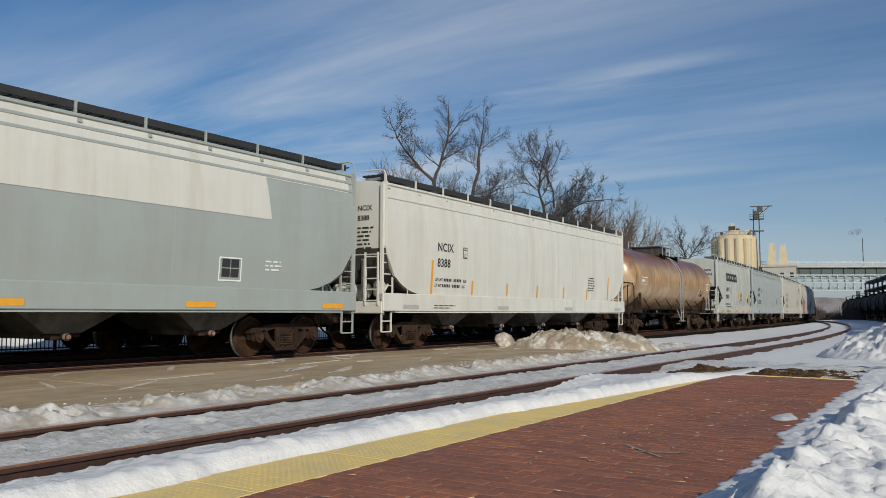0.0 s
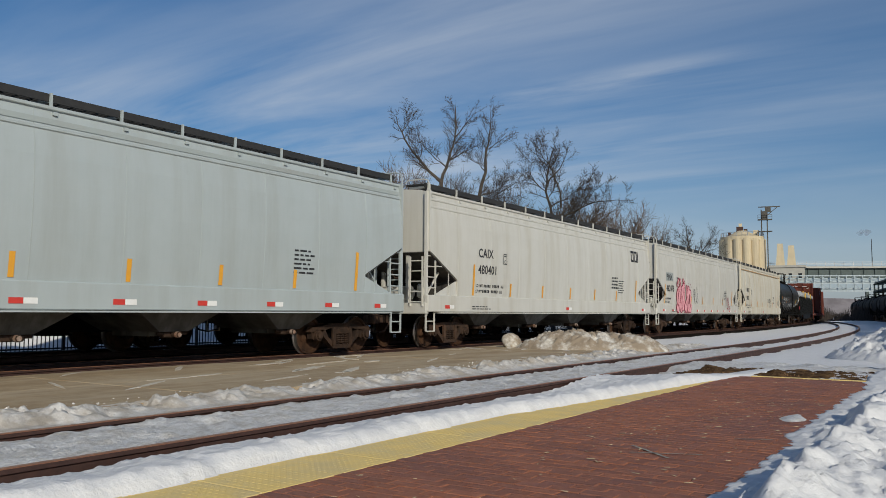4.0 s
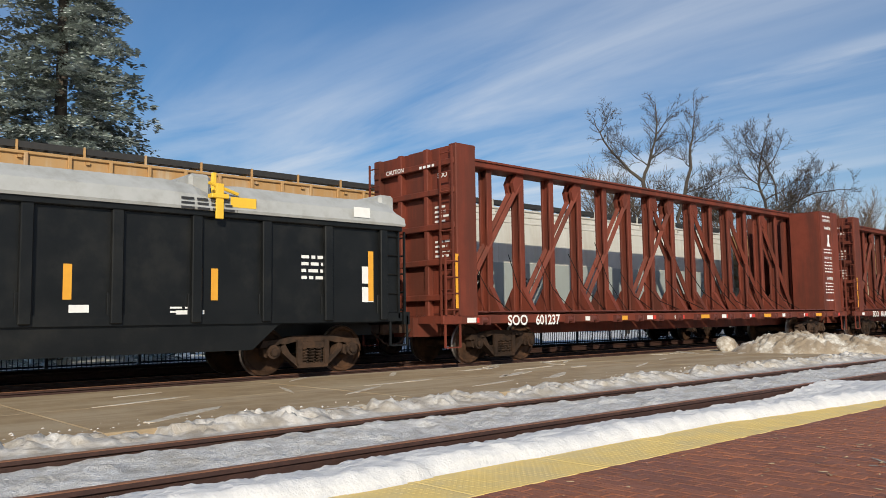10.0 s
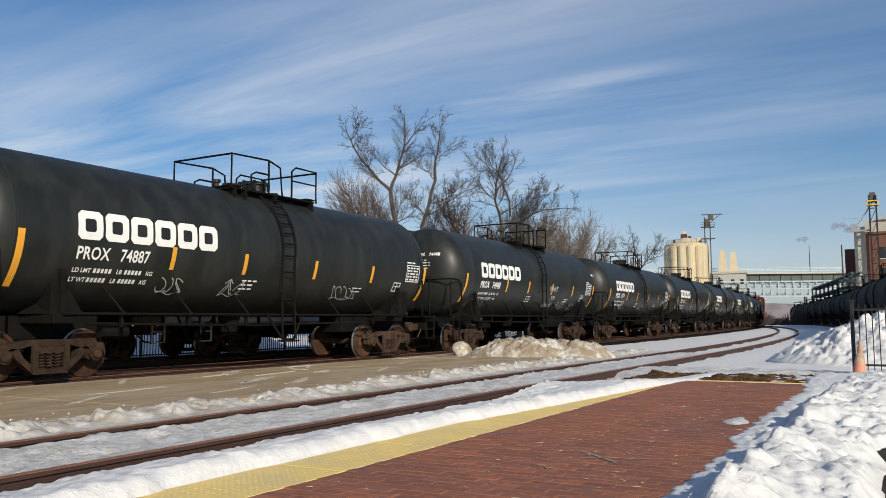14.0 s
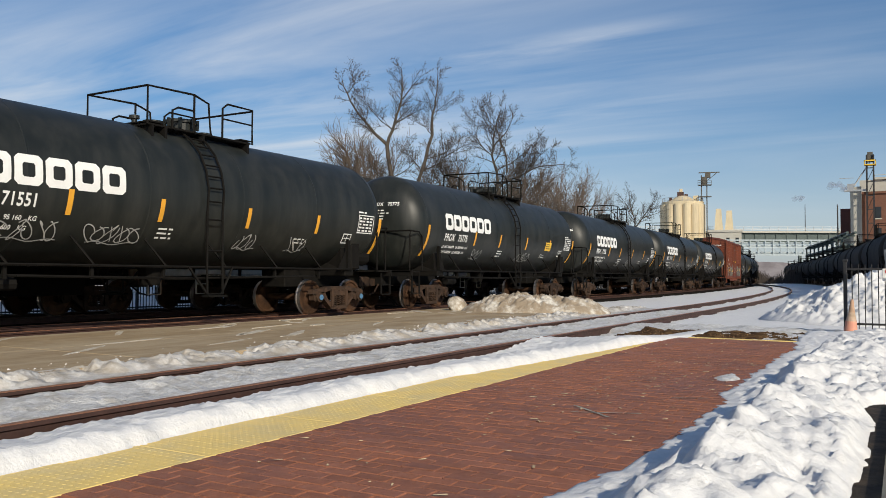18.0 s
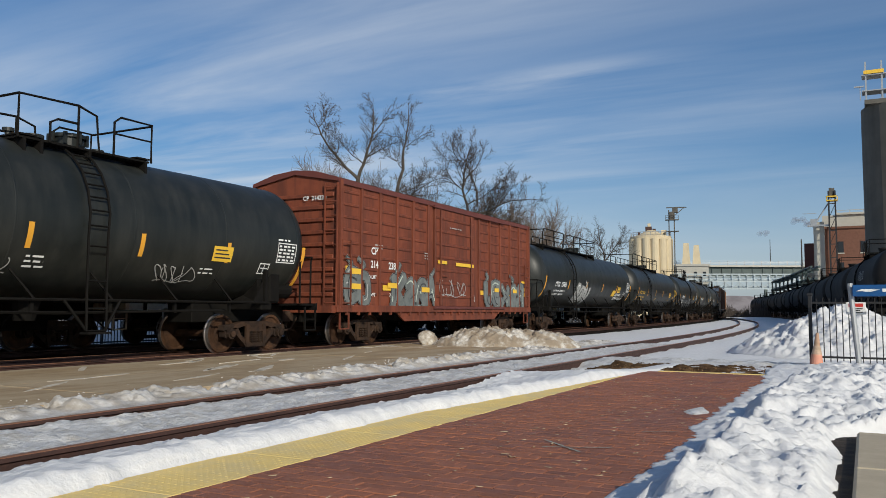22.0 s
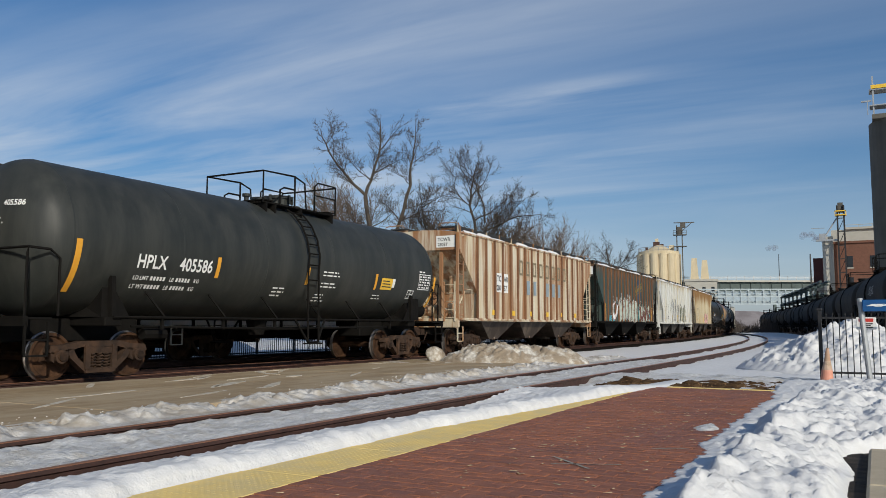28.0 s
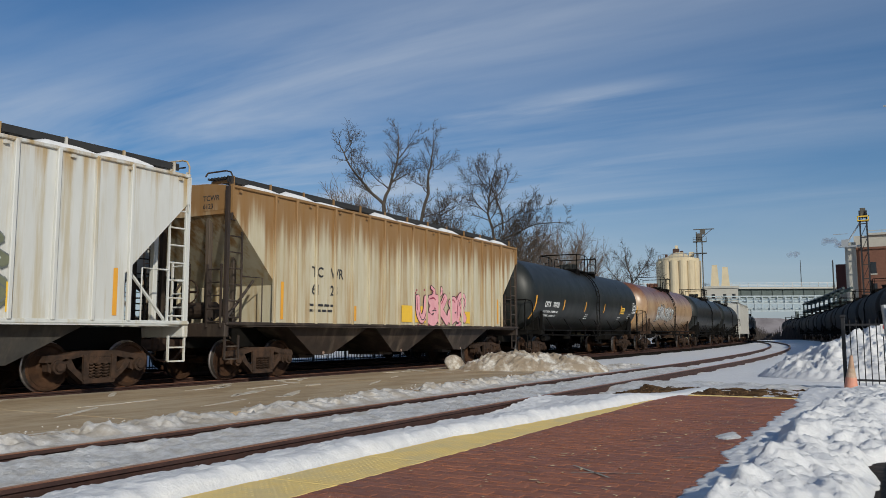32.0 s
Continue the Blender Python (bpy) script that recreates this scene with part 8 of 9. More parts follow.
# ---- walkway where the camera stands ----
walkway = thing("walkway", "pale concrete walkway with scored joints beside damp asphalt", "walkway", kind="structure")
bm = bmesh.new()
box(bm, -1.4, 9, -10, 15, -0.2, -0.012)
part("asphalt_strip", bm, M["asphalt"], walkway, "damp dark asphalt")
for i in range(7):
    y0 = -8 + i * 2.3
    y1 = min(y0 + 2.285, 7.5)
    for j in range(4):
        x0 = -0.1 + j * 1.6
        bm = bmesh.new()
        box(bm, x0, x0 + 1.588, y0, y1, -0.1, 0.045, 0.02)
        part("slab", bm, M["walk"], walkway)

# ---- railings, cone, sign ----
fence = thing("railing_fence", "black iron railing fence with upright bars at the platform's end", "fence")
for k in range(5):
    x = -1.0 + k * 2.2
    bm = bmesh.new()
    box(bm, x - 0.035, x + 0.035, 17.77, 17.84, -0.2, 1.36, 0.008)
    box(bm, x - 0.05, x + 0.05, 17.755, 17.855, 1.34, 1.4, 0.012)
    part("post", bm, M["iron"], fence)
for k in range(4):
    x0 = -1.0 + k * 2.2
    bm = bmesh.new()
    for z in (0.1, 1.18):
        box(bm, x0 + 0.04, x0 + 2.16, 17.785, 17.825, z, z + 0.04)
    part("rail", bm, M["iron"], fence)
    for j in range(18):
        x = x0 + 0.12 + j * 0.115
        bm = bmesh.new()
        box(bm, x - 0.009, x + 0.009, 17.796, 17.814, 0.02, 1.3)
        part("bar", bm, M["iron"], fence)
notice = thing("warning_sign", "small white warning sign with a red band fixed to railings", "sign")
bm = bmesh.new(); box(bm, -0.35, 0.0, 17.7, 17.715, 0.97, 1.21, 0.01); part("board", bm, M["whiteink"], notice)
bm = bmesh.new(); box(bm, -0.3, -0.05, 17.692, 17.699, 1.12, 1.185); part("band", bm, M["redink"], notice, "red band")
bm = bmesh.new()
for k in range(3):
    box(bm, -0.28, -0.06 - 0.04 * (k % 2), 17.692, 17.699, 1.075 - k * 0.035, 1.093 - k * 0.035)
part("writing", bm, M["blackink"], notice)

station_sign = thing("station_sign", "blue station sign on a leaning grey pole in the snow", "sign")
bm = bmesh.new(); tube(bm, [(-0.14, 17.1, -0.1), (-0.26, 17.15, 1.56)], 0.05, 12); part("pole", bm, M["steel"], station_sign)
bm = bmesh.new(); tube(bm, [(-0.14, 17.1, -0.12), (-0.14, 17.1, 0.05)], 0.14, 12, 0.09); part("base", bm, M["steel"], station_sign)
bm = bmesh.new(); box(bm, -0.22, 2.3, 17.02, 17.07, 1.31, 1.53, 0.01); part("board", bm, M["signblue"], station_sign)
bm = bmesh.new()
for pts in (((0.1, 1.5), (0.2, 1.54), (0.42, 1.54), (0.3, 1.5)), ((0.22, 1.49), (0.36, 1.49), (0.5, 1.53), (0.42, 1.53))):
    bm.faces.new([bm.verts.new((x - 0.26, 17.012, z - 0.09)) for x, z in pts])
for k in range(6):
    x = 0.28 + k * 0.11
    bm.faces.new([bm.verts.new(p) for p in ((x, 17.012, 1.395), (x + 0.085, 17.012, 1.395), (x + 0.085, 17.012, 1.455), (x, 17.012, 1.455))])
part("emblem", bm, M["whiteink"], station_sign, "white stripes and blocks")

cone = thing("traffic_cone", "faded orange traffic cone standing in snow by the railings", "traffic cone")
bm = bmesh.new(); box(bm, -0.15, 0.15, -0.15, 0.15, 0, 0.035, 0.015); part("base", bm, M["orange"], cone)
bm = bmesh.new(); tube(bm, [(0, 0, 0.03), (0, 0, 0.26)], 0.125, 18, 0.098); part("lower_cone", bm, M["orange"], cone)
M["paleband"] = surf("pale_cone_band", (0.6, 0.42, 0.3), (0.46, 0.34, 0.24), 8, 0.7, 0.7, dirt=(0.3, 0.22, 0.14), dirt_scale=6, dirt_amount=0.25)
M["oldtip"] = surf("weathered_cone_tip", (0.5, 0.3, 0.2), (0.36, 0.25, 0.16), 9, 0.7, 0.75)
bm = bmesh.new(); tube(bm, [(0, 0, 0.26), (0, 0, 0.43)], 0.098, 18, 0.06); part("band", bm, M["paleband"], cone, "dirty pale reflective band")
bm = bmesh.new(); tube(bm, [(0, 0, 0.43), (0, 0, 0.68)], 0.06, 18, 0.026); part("tip", bm, M["oldtip"], cone, "weathered tip")
cone.matrix_basis = pose(-0.9, 17.45, -0.07, 0, 3, 0)

# ---- dark thicket where the line bends out of sight ----
rng = random.Random(77)
V, F = [], []
for k in range(1800):
    x, y = rng.uniform(-34, -8), rng.uniform(168, 180)
    h, lean, w = rng.uniform(0.8, 3.0) * (0.7 + 0.3 * math.sin(x * 0.9)), rng.uniform(-0.6, 0.6), rng.uniform(0.03, 0.1)
    n = len(V)
    V += [(x - w, y, -0.5), (x + w, y, -0.5), (x + lean + 0.02, y, h), (x + lean - 0.02, y, h)]
    F.append((n, n + 1, n + 2, n + 3))
me = bpy.data.meshes.new("thicket")
me.from_pydata(V, [], F)
me.materials.append(surf("brush", (0.05, 0.04, 0.035), (0.09, 0.07, 0.055), 2, 0.6, 0.9, island=0.3))
tagged(new("thicket", me), "dark leafless brush along the distant bend of the line", "shrubs", kind="stuff")

# ---- black picket fence beyond the tracks ----
far_fence = thing("picket_fence", "long black picket fence behind the tracks with snow beyond", "fence")
bm = bmesh.new()
for j in range(19):
    box(bm, -0.012, 0.012, j * 0.128, j * 0.128 + 0.022, 0.0, 1.25)
for z in (0.12, 1.05):
    box(bm, -0.02, 0.02, 0, 2.42, z, z + 0.05)
panel_me = bpy.data.meshes.new("panel")
bm.to_mesh(panel_me); bm.free(); panel_me.materials.append(M["iron"])
bm = bmesh.new(); box(bm, -0.04, 0.04, -0.04, 0.04, -0.2, 1.4)
post_me = bpy.data.meshes.new("post")
bm.to_mesh(post_me); bm.free(); post_me.materials.append(M["iron"])
for k in range(34):
    y = -6 + k * 2.5
    x, yy, h = on_main(y, -23.2)
    for nm, me in (("panel", panel_me), ("post", post_me)):
        o = part_of(nm, me, far_fence)
        o.matrix_basis = pose(x, yy, -0.25, 0, 0, math.degrees(h))
        if nm == "panel":
            tagged(o, kind="stuff")


# ---- bare trees ----
class Wood:
    def __init__(self, seed):
        self.r, self.V, self.F = random.Random(seed), [], []

    def limb(self, p, d, length, rad, sides, bend=0.18, up=0.05):
        """One crooked tapering limb; gives back points with direction and radius along it."""
        n = max(3, int(length / max(0.25, rad * 5)))
        n = min(n, 8)
        out, prev = [], None
        for i in range(n + 1):
            f = i / n
            rr = rad * (1 - 0.62 * f)
            a = d.orthogonal().normalized(); b = d.cross(a)
            k = len(self.V)
            for q in range(sides):
                t = 2 * math.pi * q / sides
                self.V.append(p + (a * math.cos(t) + b * math.sin(t)) * rr)
            if prev is not None:
                for q in range(sides):
                    self.F.append((prev + q, prev + (q + 1) % sides, k + (q + 1) % sides, k + q))
            prev = k
            out.append((p.copy(), d.copy(), rr))
            j = Vector((self.r.gauss(0, 1), self.r.gauss(0, 1), self.r.gauss(0, 1))) * bend
            d = (d + j + Vector((0, 0, up))).normalized()
            p = p + d * (length / n)
        return out

    def grow(self, p, d, length, rad, level, fan, thin):
        sides = 7 if level == 0 else (5 if level == 1 else 3)
        pts = self.limb(p, d, length, rad, sides, (0.07, 0.16, 0.22, 0.26, 0.28)[min(level, 4)], 0.03)
        if level >= thin:
            return
        n = fan[min(level, len(fan) - 1)]
        for k in range(n):
            f = self.r.uniform(0.32 if level else 0.45, 1.0)
            q, e, rr = pts[min(len(pts) - 1, int(f * (len(pts) - 1) + 0.5))]
            side = e.orthogonal().normalized()
            side.rotate(Matrix.Rotation(self.r.uniform(0, 6.28), 3, e))
            spread = self.r.uniform(0.6, 1.2)
            nd = (e + side * spread + Vector((0, 0, 0.2))).normalized()
            self.grow(q, nd, length * self.r.uniform(0.45, 0.72), max(0.017, rr * self.r.uniform(0.58, 0.82)), level + 1, fan, thin)

    def mesh(self, name, material):
        me = bpy.data.meshes.new(name)
        me.from_pydata([tuple(v) for v in self.V], [], self.F)
        me.polygons.foreach_set("use_smooth", [True] * len(self.F))
        me.materials.append(material)
        return me


RIGHT, AWAY = Vector((0.83, 0.56, 0)), Vector((-0.56, 0.83, 0))      # the row of trees lies along RIGHT


def arc(w, p, a0, a1, length, rad, tip, depth=0.0, sides=6):
    """A limb that leans a0 degrees along RIGHT at its foot and a1 at its tip; gives back points along it."""
    n = max(5, min(14, int(length / 0.55)))
    out, prev, wob = [], None, 0.0
    for i in range(n + 1):
        f = i / n
        wob = 0.3 * wob + w.r.gauss(0, 9.0)
        a = radians(a0 + (a1 - a0) * f + wob)
        d = (RIGHT * math.sin(a) + Vector((0, 0, math.cos(a))) + AWAY * (depth + w.r.gauss(0, 0.1))).normalized()
        rr = rad + (tip - rad) * f
        e1 = d.orthogonal().normalized(); e2 = d.cross(e1)
        k = len(w.V)
        for q in range(sides):
            t = 2 * math.pi * q / sides
            w.V.append(p + (e1 * math.cos(t) + e2 * math.sin(t)) * rr)
        if prev is not None:
            w.F += [(prev + q, prev + (q + 1) % sides, k + (q + 1) % sides, k + q) for q in range(sides)]
        prev = k
        out.append((p.copy(), d.copy(), rr))
        p = p + d * (length / n)
    return out


def shoots(w, pts, length, level, every=1, start=0.15):
    """Side shoots that turn upwards, with finer ones on them."""
    for i, (p, d, rr) in enumerate(pts):
        f = i / (len(pts) - 1)
        if f < start or i % every:
            continue
        for _ in range((2, 3, 1)[level]):
            side = d.orthogonal().normalized()
            side.rotate(Matrix.Rotation(w.r.uniform(0, 6.28), 3, d))
            nd = (d * w.r.uniform(0.5, 1.1) + side + Vector((0, 0, 0.35))).normalized()
            ln = length * w.r.uniform(0.45, 1.15) * (1.1 - 0.5 * f)
            sub = w.limb(p, nd, ln, max(0.011, min(rr * 0.5, 0.012 + 0.018 * ln)), 3, 0.17, 0.06)
            if level < 2:
                shoots(w, sub, ln * 0.5, level + 1, 1, 0.2)


def limbed_tree(label, x, y, limbs, seed, shoot=1.8):
    """limbs: parent's number or -1, place along it, lean at foot and tip, length, thickness, depth."""
    tree = thing("bare_tree", label, "tree", "bare trees")
    tree.location = (x, y, -0.3)
    trunk, crown = Wood(seed), Wood(seed + 1)
    made = []
    for j, (par, at, a0, a1, ln, rad, depth) in enumerate(limbs):
        wood = trunk if par < 0 else crown
        p = Vector((0, 0, 0)) + RIGHT * at if par < 0 else made[par][min(len(made[par]) - 1, int(at * (len(made[par]) - 1) + 0.5))][0]
        rad *= 0.56
        pts = arc(wood, p, a0, a1, ln, rad, rad * (0.66 if par < 0 else 0.22), depth, 8 if par < 0 else 5)
        made.append(pts)
        shoots(crown, pts, shoot * (0.8 if par < 0 else 1.0), 0, 1, 0.62 if par < 0 else 0.12)
    part_of("trunk", trunk.mesh("trunk", M["bark"]), tree)
    part_of("crown", crown.mesh("crown", M["bark"]), tree)


limbed_tree("tall leafless tree forking into two crooked open limbs", -32.1, 49.5,
            ((-1, 0.0, 2, -12, 11.2, 0.4, 0.0), (0, 1.0, -58, -8, 6.0, 0.23, 0.0), (0, 1.0, 14, -12, 6.0, 0.24, 0.1), (2, 0.25, 52, 76, 2.8, 0.11, 0.1), (2, 0.55, 50, 30, 2.4, 0.1, -0.1), (2, 0.2, -50, -35, 2.6, 0.1, 0.2),
             (1, 0.4, 10, -20, 1.8, 0.08, 0.3), (1, 0.75, 45, 20, 1.5, 0.07, 0.2), (0, 0.8, 60, 30, 2.6, 0.09, 0.4), (0, 0.72, -60, -35, 2.8, 0.1, 0.3)), 3)
limbed_tree("slender leafless tree leaning with a narrow crown", -31.4, 50.0,
            ((-1, 0.0, 2, 15, 13.0, 0.3, 0.0), (0, 1.0, 8, 2, 3.6, 0.16, 0.0), (0, 0.8, 80, 55, 2.8, 0.09, 0.1), (0, 0.95, -45, -60, 2.0, 0.08, 0.0), (1, 0.2, 62, 50, 2.2, 0.08, 0.1), (0, 0.68, 55, 88, 3.2, 0.1, 0.1), (0, 0.72, -50, -20, 2.4, 0.08, 0.2),
             (0, 0.6, 40, 5, 3.0, 0.09, 0.3)), 17)
limbed_tree("broad leafless tree with long spreading crooked limbs", -27.2, 53.3,
            ((-1, 0.0, 0, -4, 6.4, 0.42, 0.0), (0, 1.0, -52, 8, 6.0, 0.2, 0.1), (0, 0.95, 48, 4, 4.2, 0.22, 0.0), (2, 1.0, -4, -50, 5.4, 0.15, 0.0), (-1, 1.2, 2, 12, 9.0, 0.34, 0.1), (4, 1.0, 2, 14, 5.4, 0.2, 0.0), (4, 0.9, 60, 80, 6.0, 0.15, 0.0),
             (5, 0.35, -58, -15, 2.8, 0.1, 0.2), (5, 0.45, 45, 12, 3.4, 0.11, 0.1), (4, 0.8, 50, 60, 4.0, 0.12, 0.3), (1, 0.5, -35, 20, 2.6, 0.09, 0.3), (1, 0.8, 60, 75, 2.8, 0.08, 0.0), (6, 0.4, 30, 50, 3.0, 0.09, 0.2),
             (4, 0.7, -40, 10, 3.2, 0.1, 0.4), (4, 0.62, 70, 55, 3.4, 0.1, -0.2), (2, 0.8, 60, 30, 3.4, 0.1, 0.2), (5, 0.7, -35, -10, 2.4, 0.08, 0.0), (1, 0.3, -70, -40, 2.4, 0.08, 0.1), (5, 0.15, 60, 45, 3.6, 0.1, -0.1)), 29, 2.2)


def vase_tree(label, x, y, height, width, seed, material, n=22):
    """Many straight fine boughs that fan out from a low fork."""
    tree = thing("bare_tree", label, "tree", "bare trees")
    tree.location = (x, y, -0.3)
    trunk, crown = Wood(seed), Wood(seed + 1)
    base = trunk.limb(Vector((0, 0, 0)), Vector((0, 0, 1)), height * 0.36, 0.016 * height, 7, 0.03, 0)
    for k in range(n):
        p = base[min(len(base) - 1, 1 + int(crown.r.random() ** 0.6 * len(base)))][0]
        a, q = crown.r.uniform(0, 6.28), width / height * 1.15 * math.sqrt(crown.r.random())
        d = Vector((math.cos(a) * q, math.sin(a) * q, 1)).normalized()
        ln = (height - p.z) * crown.r.uniform(0.7, 1.0) * (1 - 0.22 * q)
        pts = crown.limb(p, d, ln, 0.008 * height, 4, 0.07, 0.03)
        for i, (p2, d2, rr) in enumerate(pts[1:]):
            for _ in range(4):
                side = d2.orthogonal().normalized()
                side.rotate(Matrix.Rotation(crown.r.uniform(0, 6.28), 3, d2))
                sub = crown.limb(p2, (d2 + side * 0.6).normalized(), ln * crown.r.uniform(0.16, 0.34), 0.03, 3, 0.1, 0.05)
                for p3, d3, _r in sub[1:]:
                    s3 = d3.orthogonal().normalized()
                    s3.rotate(Matrix.Rotation(crown.r.uniform(0, 6.28), 3, d3))
                    crown.limb(p3, (d3 + s3 * 0.7).normalized(), ln * crown.r.uniform(0.07, 0.14), 0.018, 3, 0.1, 0.05)
    part_of("trunk", trunk.mesh("trunk", M["bark"]), tree)
    part_of("crown", crown.mesh("crown", M[material]), tree)


vase_tree("small leafless tree with fine pale twigs behind the train", -35.4, 50.0, 11.6, 5.4, 36, "twig", 16)
vase_tree("small leafless tree with fine pale twigs between taller ones", -31.8, 55.5, 10.6, 4.2, 39, "twig", 12)
vase_tree("bushy leafless tree with fine brown twigs behind the train", -26.9, 58.5, 10.4, 5.0, 45, "twig", 20)
vase_tree("leafless tree with a fan of fine brown twigs in the distance", -42.6, 111.0, 16.4, 9.0, 51, "twig", 26)
vase_tree("low leafless tree with a fan of brown twigs in the distance", -38.3, 113.0, 11.0, 8.5, 58, "twig", 24)
vase_tree("low leafless tree with a fan of brown twigs in the distance", -47.0, 116.0, 11.0, 8.0, 77, "twig", 20)
limbed_tree("leafless tree with dark crooked limbs in front of silos", -34.6, 112.5,
            ((-1, 0.0, 0, 8, 8.0, 0.4, 0.0), (0, 1.0, 10, -10, 6.0, 0.22, 0.0), (0, 1.0, 40, 20, 6.0, 0.2, 0.0), (0, 0.9, -50, -25, 5.5, 0.2, 0.1), (0, 0.7, 62, 70, 5.0, 0.16, 0.0), (0, 0.6, -65, -40, 5.0, 0.16, 0.1), (2, 0.4, 70, 60, 3.4, 0.12, 0.0), (1, 0.4, -50, -20, 3.0, 0.12, 0.0), (0, 0.45, 68, 86, 5.6, 0.14, 0.1)), 63, 2.4)
vase_tree("leafless tree beside the far bridge", -9.5, 245.0, 17.0, 9.0, 88, "twig", 18)

# brush along the far side
brush = Wood(99)
for k in range(120):
    s = 36 + k * 0.8
    x, y, h = on_main(s, -27.0 + brush.r.uniform(-2.5, 2.0))
    for j in range(2):
        d = Vector((brush.r.gauss(0, 0.35), brush.r.gauss(0, 0.35), 1)).normalized()
        brush.grow(Vector((x, y, -0.3)), d, brush.r.uniform(1.2, 2.2), 0.022, 2, (5, 5, 5, 4), 4)
tagged(new("brush", brush.mesh("brush", M["twig"])), "tangled brown winter brush along the railway", "brush", kind="stuff")


# ---- blue spruce ----
def spruce(x, y, height, base_r, seed):
    tree = thing("blue_spruce", "tall blue spruce with drooping frosted boughs", "tree")
    tree.location = (x, y, -0.3)
    w = Wood(seed)
    w.limb(Vector((0, 0, 0)), Vector((0, 0, 1)), height, 0.32, 8, 0.0, 0)
    part_of("trunk", w.mesh("trunk", M["bark"]), tree)
    r = random.Random(seed)
    # the darker set hangs lower and carries the boughs' shade in its colour
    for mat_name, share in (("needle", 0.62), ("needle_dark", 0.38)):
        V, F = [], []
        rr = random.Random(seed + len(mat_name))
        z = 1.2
        while z < height - 0.3:
            f = 1 - z / height
            reach = base_r * f ** 0.85
            boughs = max(4, int(5 + 8 * f))
            for b in range(boughs):
                a = rr.uniform(0, 6.28)
                ln = reach * rr.uniform(0.72, 1.12)
                steps = max(3, int(ln / 0.16))
                for i in range(steps):
                    t = (i + rr.random()) / steps
                    if t < 0.25:
                        continue
                    px, py = math.cos(a) * ln * t, math.sin(a) * ln * t
                    pz = z - 0.34 * ln * t * t + 0.16 * ln * t ** 4 + rr.gauss(0, 0.05)
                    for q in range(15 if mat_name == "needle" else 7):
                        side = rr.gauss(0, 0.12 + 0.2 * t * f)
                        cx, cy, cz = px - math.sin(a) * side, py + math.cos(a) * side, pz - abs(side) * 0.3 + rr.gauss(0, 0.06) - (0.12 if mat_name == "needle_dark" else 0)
                        l, wd = rr.uniform(0.1, 0.22), rr.uniform(0.03, 0.06)
                        ta = a + rr.gauss(0, 0.8)
                        d = Vector((math.cos(ta), math.sin(ta), rr.uniform(-0.5, 0.35))) * l
                        s = Vector((-math.sin(ta), math.cos(ta), rr.uniform(-0.6, 0.6))) * wd
                        k = len(V)
                        c = Vector((cx, cy, cz))
                        V += [tuple(c - d * 0.4 - s * 0.5), tuple(c - d * 0.4 + s * 0.5), tuple(c + d * 0.3 + s), tuple(c + d), tuple(c + d * 0.3 - s)]
                        F.append((k, k + 1, k + 2, k + 3, k + 4))
            z += 0.36 + 0.16 * f
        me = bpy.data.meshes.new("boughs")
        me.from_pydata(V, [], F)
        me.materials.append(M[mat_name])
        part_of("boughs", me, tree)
    return tree


spruce(-31.2, 9.0, 19.0, 6.2, 5)

# ---- cream silos with a head house ----
silos = thing("grain_silos", "cream concrete grain silos with a steel elevator leg", "silo")
for k in range(14):
    a = 2 * math.pi * k / 14
    bm = bmesh.new()
    tube(bm, [(4.1 * math.cos(a), 4.1 * math.sin(a), -1), (4.1 * math.cos(a), 4.1 * math.sin(a), 17.9)], 1.02, 14)
    part("silo_bin", fixed(bm), M["silo"], silos)
bm = bmesh.new(); tube(bm, [(0, 0, 17.6), (0, 0, 18.5)], 4.75, 28); part("roof_ring", fixed(bm), M["silo"], silos)
bm = bmesh.new(); tube(bm, [(0, 0, 18.5), (0, 0, 19.0), (0, 0, 20.0)], 4.3, 28, 1.2); part("dome_roof", fixed(bm), M["silo"], silos)
for x0, x1, z0, z1, y0 in ((-1.2, 0.3, 19.6, 20.9, -1.0), (0.4, 1.2, 19.4, 20.4, -0.6), (-0.7, 0.0, 20.9, 21.7, -0.5), (-3.0, -2.4, 18.9, 19.6, -0.9), (2.4, 3.6, 18.7, 20.0, -0.8)):
    bm = bmesh.new(); box(bm, x0, x1, y0, y0 + 1.2, z0, z1, 0.03); part("head_house", bm, M["rail"] if z1 < 21 and x0 < 1 else M["silo"], silos)
bm = bmesh.new()
for k in range(24):
    a = 2 * math.pi * k / 24
    tube(bm, [(4.6 * math.cos(a), 4.6 * math.sin(a), 18.4), (4.6 * math.cos(a), 4.6 * math.sin(a), 19.4)], 0.05, 4)
tube(bm, [(4.6 * math.cos(a), 4.6 * math.sin(a), 19.4) for a in (2 * math.pi * k / 24 for k in range(25))], 0.05, 4)
part("guard_rail", bm, M["steel"], silos)
bm = bmesh.new()
for x in (4.2, 5.4):
    box(bm, x - 0.12, x + 0.12, -1.6, -1.36, 0, 24.6)
for z in (19.5, 22.2):
    box(bm, 3.4, 6.4, -2.1, -0.9, z, z + 0.18)
for z in (22.8, 23.3):
    box(bm, 3.4, 6.4, -2.1, -2.04, z, z + 0.08)
for x in (3.4, 4.4, 5.4, 6.34):
    box(bm, x, x + 0.08, -2.1, -2.04, 22.3, 23.4)
box(bm, 3.6, 8.2, -1.6, -1.3, 25.1, 25.3)
tube(bm, [(4.4, -1.4, 22.4), (7.6, -1.4, 25.1)], 0.08, 5)
box(bm, 4.2, 5.4, -1.9, -1.0, 22.4, 24.2)
